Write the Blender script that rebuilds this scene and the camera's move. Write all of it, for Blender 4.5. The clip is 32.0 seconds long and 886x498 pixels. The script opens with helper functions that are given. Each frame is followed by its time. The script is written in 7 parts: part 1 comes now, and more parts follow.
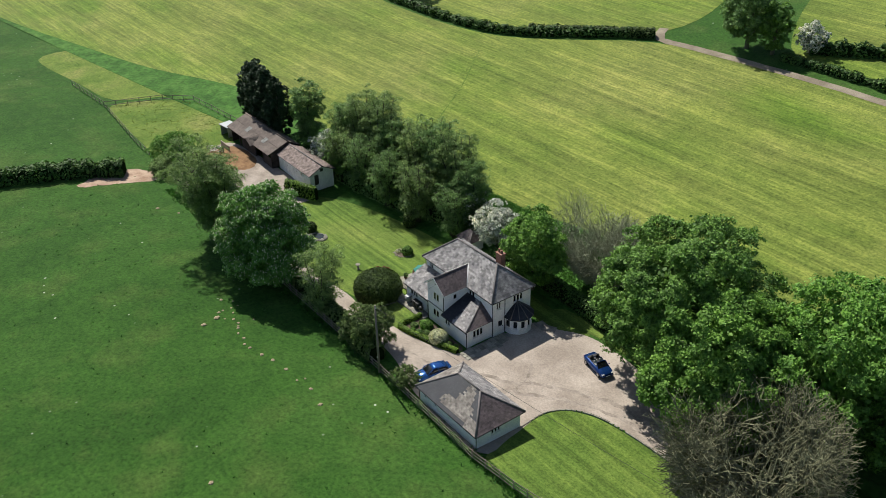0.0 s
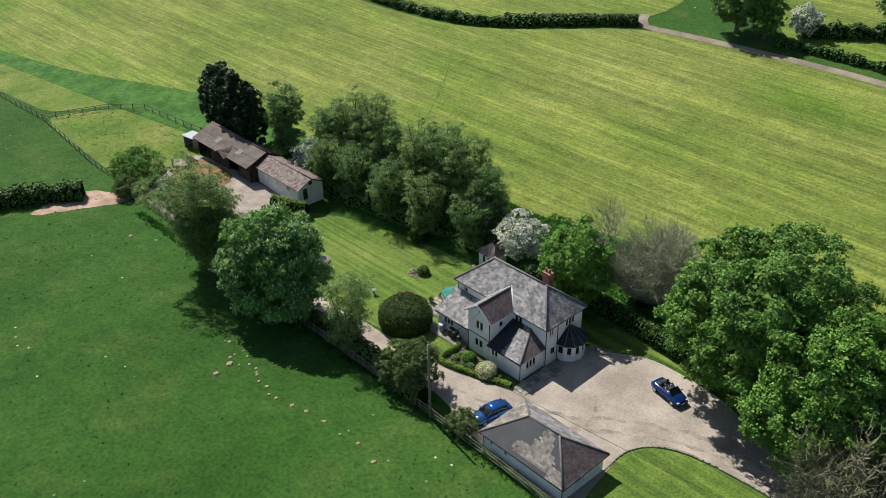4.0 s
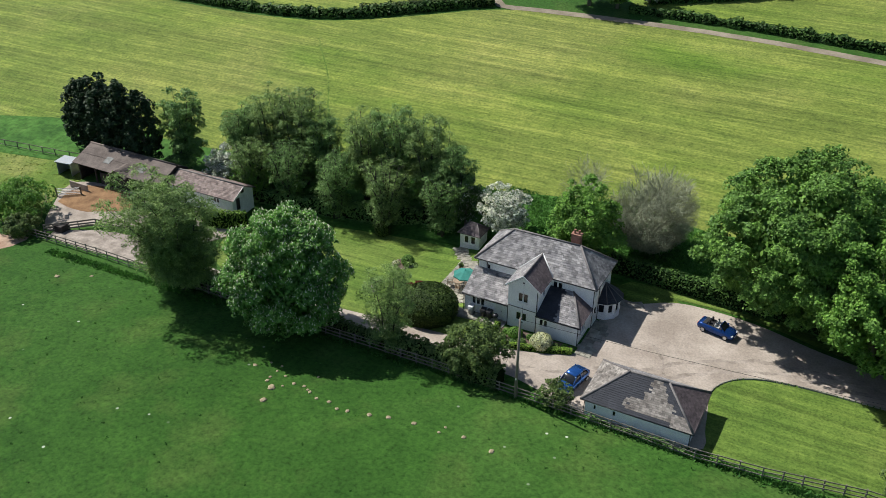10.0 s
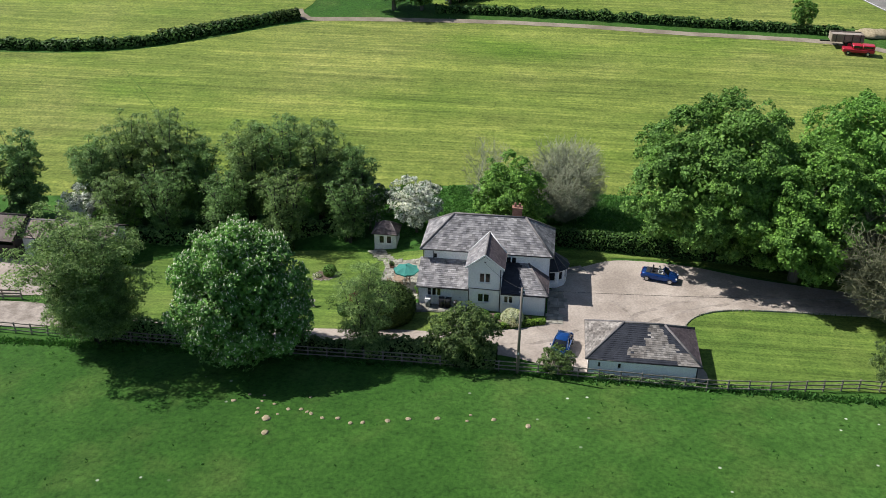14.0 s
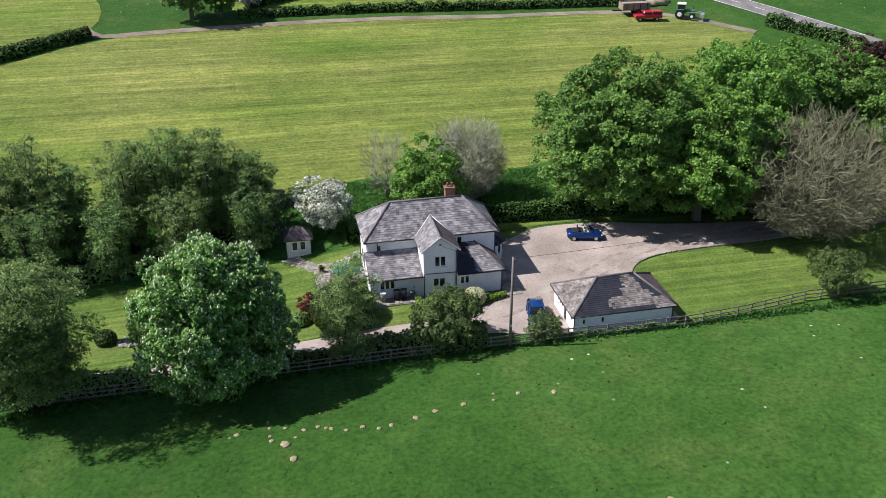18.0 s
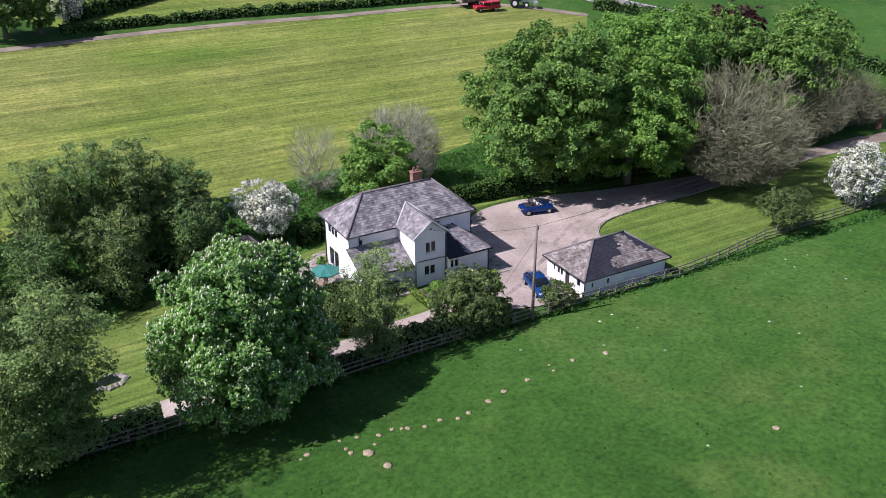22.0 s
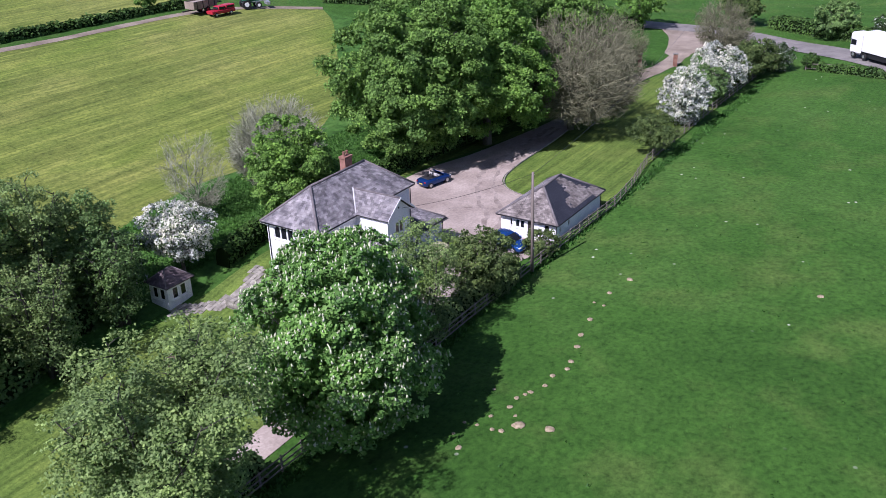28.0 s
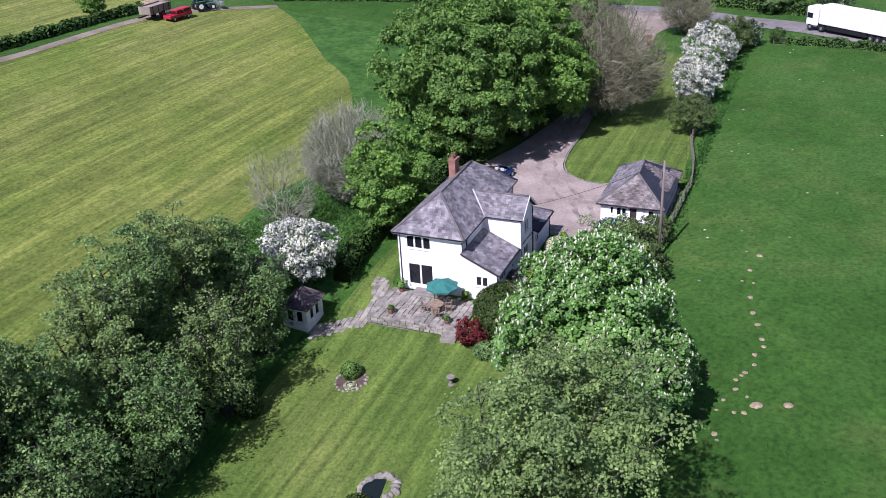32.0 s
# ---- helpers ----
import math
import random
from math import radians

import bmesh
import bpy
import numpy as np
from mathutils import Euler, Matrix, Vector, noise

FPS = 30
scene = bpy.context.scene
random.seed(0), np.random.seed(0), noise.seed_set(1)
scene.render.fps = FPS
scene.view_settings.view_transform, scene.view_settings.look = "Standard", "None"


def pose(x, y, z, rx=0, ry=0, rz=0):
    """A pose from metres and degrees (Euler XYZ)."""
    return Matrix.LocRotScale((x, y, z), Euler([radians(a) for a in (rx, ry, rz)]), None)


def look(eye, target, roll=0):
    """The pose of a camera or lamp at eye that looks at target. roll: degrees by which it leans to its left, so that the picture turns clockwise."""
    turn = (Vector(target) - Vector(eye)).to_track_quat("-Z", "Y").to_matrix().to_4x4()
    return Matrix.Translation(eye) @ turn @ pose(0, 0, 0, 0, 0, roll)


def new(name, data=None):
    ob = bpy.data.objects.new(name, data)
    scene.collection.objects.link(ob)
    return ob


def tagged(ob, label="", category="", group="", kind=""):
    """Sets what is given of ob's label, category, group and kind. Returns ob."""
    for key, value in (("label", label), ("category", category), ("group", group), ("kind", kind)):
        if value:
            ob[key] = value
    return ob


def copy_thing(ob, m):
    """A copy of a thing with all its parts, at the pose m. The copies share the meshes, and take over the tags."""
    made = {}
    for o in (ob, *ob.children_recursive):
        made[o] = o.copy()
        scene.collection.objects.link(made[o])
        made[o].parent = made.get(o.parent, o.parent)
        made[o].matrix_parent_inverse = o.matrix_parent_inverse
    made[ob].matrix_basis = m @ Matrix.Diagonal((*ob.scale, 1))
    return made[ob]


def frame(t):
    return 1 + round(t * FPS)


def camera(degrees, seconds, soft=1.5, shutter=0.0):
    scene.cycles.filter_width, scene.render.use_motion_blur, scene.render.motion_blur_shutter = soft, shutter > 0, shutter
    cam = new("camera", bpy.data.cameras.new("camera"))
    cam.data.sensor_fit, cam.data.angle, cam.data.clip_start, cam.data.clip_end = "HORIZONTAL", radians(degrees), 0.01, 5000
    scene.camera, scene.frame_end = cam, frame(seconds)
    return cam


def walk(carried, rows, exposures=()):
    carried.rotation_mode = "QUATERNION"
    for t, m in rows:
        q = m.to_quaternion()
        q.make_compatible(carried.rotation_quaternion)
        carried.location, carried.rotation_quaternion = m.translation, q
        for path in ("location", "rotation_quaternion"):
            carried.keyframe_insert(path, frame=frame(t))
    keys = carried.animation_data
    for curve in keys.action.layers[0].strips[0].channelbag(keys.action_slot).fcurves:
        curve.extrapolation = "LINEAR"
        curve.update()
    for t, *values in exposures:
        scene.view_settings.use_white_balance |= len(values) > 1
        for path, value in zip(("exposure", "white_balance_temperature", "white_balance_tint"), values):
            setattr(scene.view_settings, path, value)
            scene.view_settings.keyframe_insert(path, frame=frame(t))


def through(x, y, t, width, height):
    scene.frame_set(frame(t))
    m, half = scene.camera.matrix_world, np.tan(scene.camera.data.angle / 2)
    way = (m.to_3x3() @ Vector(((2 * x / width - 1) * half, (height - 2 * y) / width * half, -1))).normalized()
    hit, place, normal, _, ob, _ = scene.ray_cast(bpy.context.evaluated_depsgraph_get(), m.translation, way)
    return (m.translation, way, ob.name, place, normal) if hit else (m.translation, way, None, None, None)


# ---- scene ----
cam = camera(52.0, 32.0, soft=0.82)
PATH = [
    (0, (70.587, -42.839, 63.794), (69.195, -41.832, 62.77), -1.4),
    (0.5, (66.98, -42.24, 63.294), (65.619, -41.199, 62.262), -1.5),
    (1, (63.645, -42.131, 62.879), (62.318, -41.053, 61.842), -1.4),
    (1.5, (61.057, -42.399, 62.624), (59.753, -41.296, 61.583), -1.4),
    (2, (58.784, -43.156, 62.392), (57.498, -42.035, 61.348), -1.3),
    (2.5, (56.752, -43.878, 62.229), (55.477, -42.748, 61.182), -1.3),
    (3, (55.098, -44.854, 62.028), (53.831, -43.715, 60.979), -1.1),
    (3.5, (53.688, -45.809, 61.922), (52.429, -44.664, 60.872), -1.0),
    (4, (52.255, -46.475, 61.583), (51.002, -45.325, 60.531), -1.0),
    (4.5, (50.808, -47.353, 61.287), (49.562, -46.196, 60.234), -0.9),
    (6.5, (44.668, -53.145, 59.453), (43.545, -51.861, 58.408), -0.6),
    (7, (42.536, -54.914, 58.977), (41.453, -53.595, 57.936), -0.3),
    (7.5, (40.113, -56.661, 58.796), (39.072, -55.308, 57.753), -0.2),
    (8, (37.303, -58.283, 58.448), (36.318, -56.891, 57.404), 0.0),
    (8.5, (34.143, -59.891, 58.185), (33.22, -58.458, 57.138), 0.3),
    (9, (30.692, -61.128, 58.113), (29.826, -59.666, 57.057), 0.6),
    (9.5, (27.531, -62.676, 57.115), (26.714, -61.181, 56.069), 1.0),
    (10, (25.54, -63.947, 55.75), (24.755, -62.418, 54.727), 0.7),
    (10.5, (24.662, -64.981, 54.434), (23.897, -63.425, 53.438), -0.2),
    (11, (22.908, -65.807, 53.589), (22.192, -64.22, 52.605), -0.6),
    (11.5, (20.183, -66.963, 53.008), (19.556, -65.335, 52.031), -0.6),
    (12, (16.668, -68.108, 52.435), (16.143, -66.441, 51.463), -0.3),
    (12.5, (13.295, -68.871, 51.85), (12.847, -67.179, 50.882), -0.0),
    (13, (9.885, -69.721, 51.208), (9.509, -68.008, 50.247), 0.1),
    (13.5, (6.792, -69.915, 50.323), (6.488, -68.184, 49.369), 0.3),
    (14, (3.285, -70.206, 49.608), (3.062, -68.458, 48.662), 0.5),
    (14.5, (0.126, -70.063, 49.376), (-0.034, -68.312, 48.424), 0.6),
    (16.5, (-10.833, -69.891, 46.792), (-10.735, -68.119, 45.87), -0.1),
    (17, (-13.467, -69.364, 46.413), (-13.306, -67.595, 45.493), -0.2),
    (17.5, (-15.87, -68.777, 45.979), (-15.618, -67.017, 45.062), -0.4),
    (18, (-18.789, -67.857, 45.372), (-18.414, -66.117, 44.46), -0.1),
    (18.5, (-21.664, -66.7, 44.629), (-21.193, -64.981, 43.723), 0.1),
    (19, (-24.088, -65.724, 43.732), (-23.564, -64.015, 42.835), -0.2),
    (19.5, (-26.788, -64.857, 43.403), (-26.205, -63.165, 42.51), 0.0),
    (20, (-29.527, -63.494, 42.883), (-28.873, -61.827, 41.992), 0.2),
    (20.5, (-31.951, -62.241, 42.189), (-31.237, -60.595, 41.304), 0.1),
    (21, (-34.581, -60.752, 41.644), (-33.804, -59.134, 40.762), 0.1),
    (21.5, (-36.966, -59.242, 40.881), (-36.127, -57.65, 40.007), 0.0),
    (22, (-39.251, -57.741, 40.191), (-38.357, -56.176, 39.324), -0.0),
    (22.5, (-41.447, -56.088, 39.572), (-40.505, -54.55, 38.708), -0.1),
    (23, (-43.614, -54.488, 39.139), (-42.622, -52.981, 38.276), -0.2),
    (23.5, (-45.503, -52.652, 38.169), (-44.459, -51.174, 37.316), -0.3),
    (24, (-47.201, -51.097, 37.416), (-46.109, -49.652, 36.57), -0.6),
    (24.5, (-49.471, -49.316, 36.795), (-48.316, -47.915, 35.956), -0.6),
    (25, (-51.201, -47.558, 36.333), (-49.998, -46.196, 35.497), -0.8),
    (25.5, (-52.949, -45.652, 36.059), (-51.694, -44.339, 35.223), -0.9),
    (26, (-54.52, -43.553, 35.82), (-53.203, -42.304, 34.981), -0.9),
    (26.5, (-55.934, -41.513, 35.478), (-54.555, -40.332, 34.639), -1.1),
    (28.5, (-61.768, -32.596, 34.948), (-60.236, -31.622, 34.108), -2.5),
    (29, (-63.073, -30.009, 35.076), (-61.512, -29.089, 34.231), -2.7),
    (29.5, (-64.362, -27.376, 35.428), (-62.775, -26.51, 34.574), -2.8),
    (30, (-65.479, -24.019, 35.851), (-63.865, -23.218, 34.983), -2.3),
    (30.5, (-66.971, -21.575, 35.893), (-65.339, -20.809, 35.026), -2.6),
    (31, (-68.631, -19.009, 36.733), (-66.993, -18.267, 35.857), -2.9),
    (31.5, (-70.269, -16.087, 37.085), (-68.625, -15.36, 36.209), -3.0),
    (32, (-71.32, -13.23, 37.017), (-69.674, -12.509, 36.139), -2.9),
]
EXPOSURES = [(0, 0.41, 6400, 8), (9, 0.43, 6200, 8), (16, 0.5, 6080, 14), (24, 0.5, 5720, 32), (32, 0.37, 5520, 34)]
walk(cam, [(t, look(eye, target, roll)) for t, eye, target, roll in PATH], EXPOSURES)

# ---------------------------------------------------------------- sun, sky, exposure
SUN_AZ = Vector((-1.0, 0.18, 0)).normalized()
SUN_EL = radians(49)
world = bpy.data.worlds.new("sky")
scene.world = world
world.use_nodes = True
wn = world.node_tree.nodes
sky = wn.new("ShaderNodeTexSky")
sky.sky_type = "NISHITA"
sky.sun_disc = False
sky.sun_elevation = SUN_EL
sky.sun_rotation = math.atan2(SUN_AZ.x, SUN_AZ.y)
wn["Background"].inputs["Strength"].default_value = 0.072
world.node_tree.links.new(sky.outputs["Color"], wn["Background"].inputs["Color"])
sun_data = bpy.data.lights.new("sun", "SUN")
sun_data.energy = 5.0
sun_data.angle = radians(0.6)
sun_data.color = (1.0, 0.95, 0.86)
sun = new("sun", sun_data)
sun.matrix_world = look(SUN_AZ * 100 * math.cos(SUN_EL) + Vector((0, 0, 100 * math.sin(SUN_EL))), (0, 0, 0))


# ---------------------------------------------------------------- materials
def node_mat(name, rough=0.8, metal=0.0, spec=0.3):
    m = bpy.data.materials.new(name)
    m.use_nodes = True
    b = m.node_tree.nodes["Principled BSDF"]
    b.inputs["Roughness"].default_value = rough
    b.inputs["Metallic"].default_value = metal
    b.inputs["Specular IOR Level"].default_value = spec
    return m, m.node_tree.nodes, m.node_tree.links, b


def noise_node(nodes, links, scale, detail=4, stretch=(1, 1, 1), coord="Object", rough=0.55, turn=0.0):
    tc = nodes.new("ShaderNodeTexCoord")
    mp = nodes.new("ShaderNodeMapping")
    mp.inputs["Scale"].default_value = stretch
    mp.inputs["Rotation"].default_value = (0, 0, turn)
    n = nodes.new("ShaderNodeTexNoise")
    n.inputs["Scale"].default_value = scale
    n.inputs["Detail"].default_value = detail
    n.inputs["Roughness"].default_value = rough
    links.new(tc.outputs[coord], mp.inputs["Vector"])
    links.new(mp.outputs["Vector"], n.inputs["Vector"])
    return n.outputs["Fac"]


def ramp(nodes, links, fac, stops):
    r = nodes.new("ShaderNodeValToRGB")
    e = r.color_ramp.elements
    while len(e) < len(stops):
        e.new(0.5)
    for el, (p, c) in zip(e, stops):
        el.position, el.color = p, (*c, 1)
    links.new(fac, r.inputs["Fac"])
    return r.outputs["Color"]


def mix(nodes, links, fac, a, b, kind="MIX"):
    m = nodes.new("ShaderNodeMix")
    m.data_type, m.blend_type = "RGBA", kind
    for socket, v in ((m.inputs["Factor"], fac), (m.inputs["A"], a), (m.inputs["B"], b)):
        if isinstance(v, (int, float)):
            socket.default_value = v
        elif isinstance(v, tuple):
            socket.default_value = (*v, 1)
        else:
            links.new(v, socket)
    return m.outputs["Result"]


def bump(nodes, links, b, fac, strength=0.3, distance=0.02):
    n = nodes.new("ShaderNodeBump")
    n.inputs["Strength"].default_value = strength
    n.inputs["Distance"].default_value = distance
    links.new(fac, n.inputs["Height"])
    links.new(n.outputs["Normal"], b.inputs["Normal"])


def surface(name, lo, hi, scale=3.0, rough=0.8, metal=0.0, spec=0.3, fine=25.0, bumpy=0.2, spread=(0.35, 0.65), per_piece=0.0, stretch=(1, 1, 1)):
    """A surface that varies between two colours at two scales, with a fine relief; per_piece varies pieces from one another."""
    m, n, l, b = node_mat(name, rough, metal, spec)
    c = ramp(n, l, noise_node(n, l, scale, 5, stretch), [(spread[0], lo), (spread[1], hi)])
    f = noise_node(n, l, fine, 3, stretch)
    g = ramp(n, l, f, [(0.3, (0.8, 0.8, 0.8)), (0.7, (1.12, 1.12, 1.12))])
    c = mix(n, l, 1.0, c, g, "MULTIPLY")
    if per_piece:
        geo = n.new("ShaderNodeNewGeometry")
        k = 1.0 - per_piece
        r = ramp(n, l, geo.outputs["Random Per Island"], [(0.0, (k, k, k)), (1.0, (1 + per_piece, 1 + per_piece, 1 + per_piece))])
        c = mix(n, l, 1.0, c, r, "MULTIPLY")
    l.new(c, b.inputs["Base Color"])
    if bumpy:
        bump(n, l, b, f, bumpy)
    return m


def piece_surface(name, lo, hi, rough=0.8, scale=3.0, dark=0.75, light=1.2):
    """As surface(), but varied from object to object."""
    m = surface(name, lo, hi, scale, rough)
    n, l = m.node_tree.nodes, m.node_tree.links
    b = n["Principled BSDF"]
    old = b.inputs["Base Color"].links[0].from_socket
    info = n.new("ShaderNodeObjectInfo")
    r = ramp(n, l, info.outputs["Random"], [(0.0, (dark, dark, dark)), (1.0, (light, light, light))])
    l.new(mix(n, l, 1.0, old, r, "MULTIPLY"), b.inputs["Base Color"])
    return m


def plain(name, colour, rough=0.5, metal=0.0, spec=0.4):
    m, n, l, b = node_mat(name, rough, metal, spec)
    f = noise_node(n, l, 6.0, 4)
    lo = tuple(v * 0.88 for v in colour)
    hi = tuple(min(1, v * 1.08) for v in colour)
    l.new(ramp(n, l, f, [(0.3, lo), (0.7, hi)]), b.inputs["Base Color"])
    return m


def grass_mat(name, dark, mid, light, big=0.06, stripes=None, patch=None, specks=0.0, fine=2.4, gloss=0.15, coarse=0.0):
    """Turf: clumps at two scales, mowing stripes, worn or bleached patches, pale flowers."""
    m, n, l, b = node_mat(name, 0.95 if gloss < 0.3 else 0.7, 0, gloss)
    b.inputs["Diffuse Roughness"].default_value = coarse
    c = ramp(n, l, noise_node(n, l, big, 6), [(0.32, dark), (0.5, mid), (0.68, light)])
    if patch:
        s = noise_node(n, l, patch[0], 5, patch[2], rough=0.6)
        c = mix(n, l, ramp(n, l, s, [(0.5, (0, 0, 0)), (0.7, (1, 1, 1))]), c, patch[1])
    g = noise_node(n, l, fine, 6, rough=0.7)
    c = mix(n, l, 1.0, c, ramp(n, l, g, [(0.28, (0.42, 0.47, 0.4)), (0.5, (1, 1, 1)), (0.74, (1.5, 1.42, 1.4))]), "MULTIPLY")
    g2 = noise_node(n, l, 0.55, 5, rough=0.65)
    c = mix(n, l, 1.0, c, ramp(n, l, g2, [(0.3, (0.78, 0.82, 0.75)), (0.7, (1.18, 1.14, 1.1))]), "MULTIPLY")
    for turn, period, strength, tint, run in stripes or ():
        s = noise_node(n, l, 1.0, 4, (1.0 / run, 1.0 / period, 0.0), rough=0.62, turn=turn)
        lo = 1.0 - strength
        c = mix(n, l, 1.0, c, ramp(n, l, s, [(0.38, (lo, lo, lo)), (0.52, (1, 1, 1)), (0.64, tint)]), "MULTIPLY")
    if specks:
        v = n.new("ShaderNodeTexVoronoi")
        v.inputs["Scale"].default_value = 0.45
        tc = n.new("ShaderNodeTexCoord")
        l.new(tc.outputs["Object"], v.inputs["Vector"])
        d = ramp(n, l, v.outputs["Distance"], [(0.045, (1, 1, 1)), (0.075, (0, 0, 0))])
        gate = ramp(n, l, noise_node(n, l, 0.09, 2), [(0.5, (0, 0, 0)), (0.6, (specks, specks, specks))])
        c = mix(n, l, mix(n, l, 1.0, d, gate, "MULTIPLY"), c, (0.55, 0.6, 0.45))
    l.new(c, b.inputs["Base Color"])
    bump(n, l, b, g, 0.8, 0.12)
    return m


def leaf_mat(name, dark, light, through=0.3, rough=0.6, dots=None):
    m, n, l, b = node_mat(name, rough, 0, 0.2)
    geo = n.new("ShaderNodeNewGeometry")
    c = ramp(n, l, geo.outputs["Random Per Island"], [(0.0, dark), (0.75, light), (1.0, tuple(min(1, v * 1.35) for v in light))] if not dots else
             [(0.0, dark), (1.0 - dots[0], light), (1.0 - dots[0] + 0.02, dots[1]), (1.0, dots[1])])
    c = mix(n, l, 1.0, c, ramp(n, l, noise_node(n, l, 0.35, 3), [(0.35, (0.75, 0.78, 0.8)), (0.65, (1.15, 1.12, 1.0))]), "MULTIPLY")
    c = mix(n, l, 1.0, c, ramp(n, l, noise_node(n, l, 1.7, 3), [(0.36, (0.72, 0.74, 0.77)), (0.64, (1.28, 1.26, 1.22))]), "MULTIPLY")
    l.new(c, b.inputs["Base Color"])
    t = n.new("ShaderNodeBsdfTranslucent")
    l.new(c, t.inputs["Color"])
    mx = n.new("ShaderNodeMixShader")
    mx.inputs["Fac"].default_value = through
    l.new(b.outputs["BSDF"], mx.inputs[1])
    l.new(t.outputs["BSDF"], mx.inputs[2])
    l.new(mx.outputs["Shader"], n["Material Output"].inputs["Surface"])
    return m


M_PASTURE = grass_mat("pasture_grass", (0.025, 0.075, 0.010), (0.034, 0.095, 0.013), (0.047, 0.111, 0.019), 0.05, specks=0.8,
                      patch=(0.13, (0.060, 0.112, 0.022), (1, 1, 1)), coarse=0.22)
M_ROUGH = grass_mat("rough_grass", (0.075, 0.13, 0.02), (0.115, 0.165, 0.032), (0.17, 0.19, 0.055), 0.12)
M_HAY = grass_mat("mown_hay_grass", (0.120, 0.172, 0.028), (0.154, 0.198, 0.038), (0.185, 0.214, 0.053), 0.035,
                  stripes=((0.05, 0.55, 0.2, (1.32, 1.22, 1.36), 11.0), (0.07, 2.4, 0.17, (1.22, 1.15, 1.2), 60.0), (0.03, 8.0, 0.1, (1.1, 1.07, 1.06), 90.0)), patch=(0.05, (0.10, 0.17, 0.019), (0.5, 1.2, 1)), gloss=0.2)
M_LAWN = grass_mat("mown_lawn_grass", (0.078, 0.138, 0.025), (0.104, 0.166, 0.031), (0.136, 0.186, 0.043), 0.1,
                   stripes=((0.05, 1.1, 0.26, (1.28, 1.2, 1.2), 60.0), (0.12, 0.35, 0.12, (1.15, 1.12, 1.1), 6.0)), fine=4.0)
M_NETTLE = grass_mat("nettle_bank", (0.03, 0.085, 0.014), (0.046, 0.12, 0.02), (0.065, 0.145, 0.028), 0.25, fine=1.2)
M_GRAVEL = surface("pinkish_gravel", (0.255, 0.212, 0.176), (0.40, 0.342, 0.290), 0.22, 0.95, fine=5.0, bumpy=0.5)
M_TRACK = surface("dusty_track", (0.20, 0.166, 0.125), (0.325, 0.276, 0.215), 0.3, 0.95, fine=6.0, bumpy=0.5)
M_MUD = surface("bare_earth", (0.24, 0.15, 0.10), (0.42, 0.31, 0.23), 0.5, 0.95, fine=5.0, bumpy=0.8)
M_MUCK = surface("orange_brown_muck", (0.13, 0.07, 0.032), (0.25, 0.145, 0.07), 0.8, 0.95, fine=5.0, bumpy=0.9)
M_ASPHALT = surface("grey_asphalt", (0.150, 0.143, 0.130), (0.225, 0.213, 0.192), 0.4, 0.9, fine=12.0)
M_CONCRETE = surface("yard_concrete", (0.23, 0.19, 0.155), (0.36, 0.305, 0.26), 0.5, 0.9, fine=8.0)
M_RENDER = surface("white_painted_render", (0.80, 0.805, 0.81), (0.88, 0.88, 0.87), 0.8, 0.85, fine=14.0, bumpy=0.25)
M_SLATE = surface("weathered_slate", (0.128, 0.122, 0.128), (0.272, 0.257, 0.252), 1.1, 0.7, fine=10.0, per_piece=0.4, spec=0.3)
M_SLATE_DARK = surface("smooth_dark_slate", (0.026, 0.028, 0.036), (0.040, 0.042, 0.051), 0.8, 0.5, fine=9.0, per_piece=0.12, spec=0.22)
M_SLATE_BROWN = surface("lichened_brown_slate", (0.12, 0.104, 0.092), (0.26, 0.235, 0.21), 0.9, 0.75, fine=7.0, per_piece=0.40)
M_TILE = surface("purple_brown_tiles", (0.075, 0.058, 0.062), (0.12, 0.095, 0.095), 0.9, 0.7, fine=7.0, per_piece=0.3)
M_RIDGE = surface("ridge_clay", (0.11, 0.10, 0.10), (0.17, 0.155, 0.15), 2.0, 0.8)
M_LEAD = surface("pale_lead", (0.50, 0.50, 0.50), (0.66, 0.66, 0.65), 2.0, 0.5)
M_BRICK = surface("red_brick", (0.17, 0.085, 0.06), (0.28, 0.15, 0.11), 2.0, 0.9, per_piece=0.2)
M_GLASS = plain("dark_window_glass", (0.012, 0.014, 0.017), 0.06, 0, 0.5)
M_WHITE = plain("white_gloss_paint", (0.78, 0.78, 0.77), 0.35)
M_BLACK = plain("black_painted_metal", (0.016, 0.016, 0.018), 0.4)
M_WOOD = surface("weathered_fence_wood", (0.13, 0.11, 0.09), (0.25, 0.22, 0.185), 1.5, 0.9, fine=16.0, stretch=(1, 1, 0.2))
M_POLE = surface("weathered_pole_wood", (0.15, 0.125, 0.105), (0.25, 0.215, 0.185), 1.0, 0.85, fine=14.0, stretch=(1, 1, 0.1))
M_DARKWOOD = surface("dark_creosoted_boards", (0.028, 0.022, 0.02), (0.06, 0.05, 0.045), 1.5, 0.85, fine=14.0)
M_BARK = surface("grey_brown_bark", (0.10, 0.092, 0.07), (0.19, 0.175, 0.14), 1.2, 0.95, fine=9.0, bumpy=0.6, stretch=(1, 1, 0.3))
M_IVYBARK = surface("dark_ivied_bark", (0.035, 0.038, 0.026), (0.075, 0.072, 0.055), 1.2, 0.95, fine=9.0, bumpy=0.6, stretch=(1, 1, 0.3))
M_TWIGGREY = surface("grey_bare_twigs", (0.18, 0.193, 0.125), (0.315, 0.33, 0.225), 0.6, 0.95, fine=6.0, per_piece=0.3)
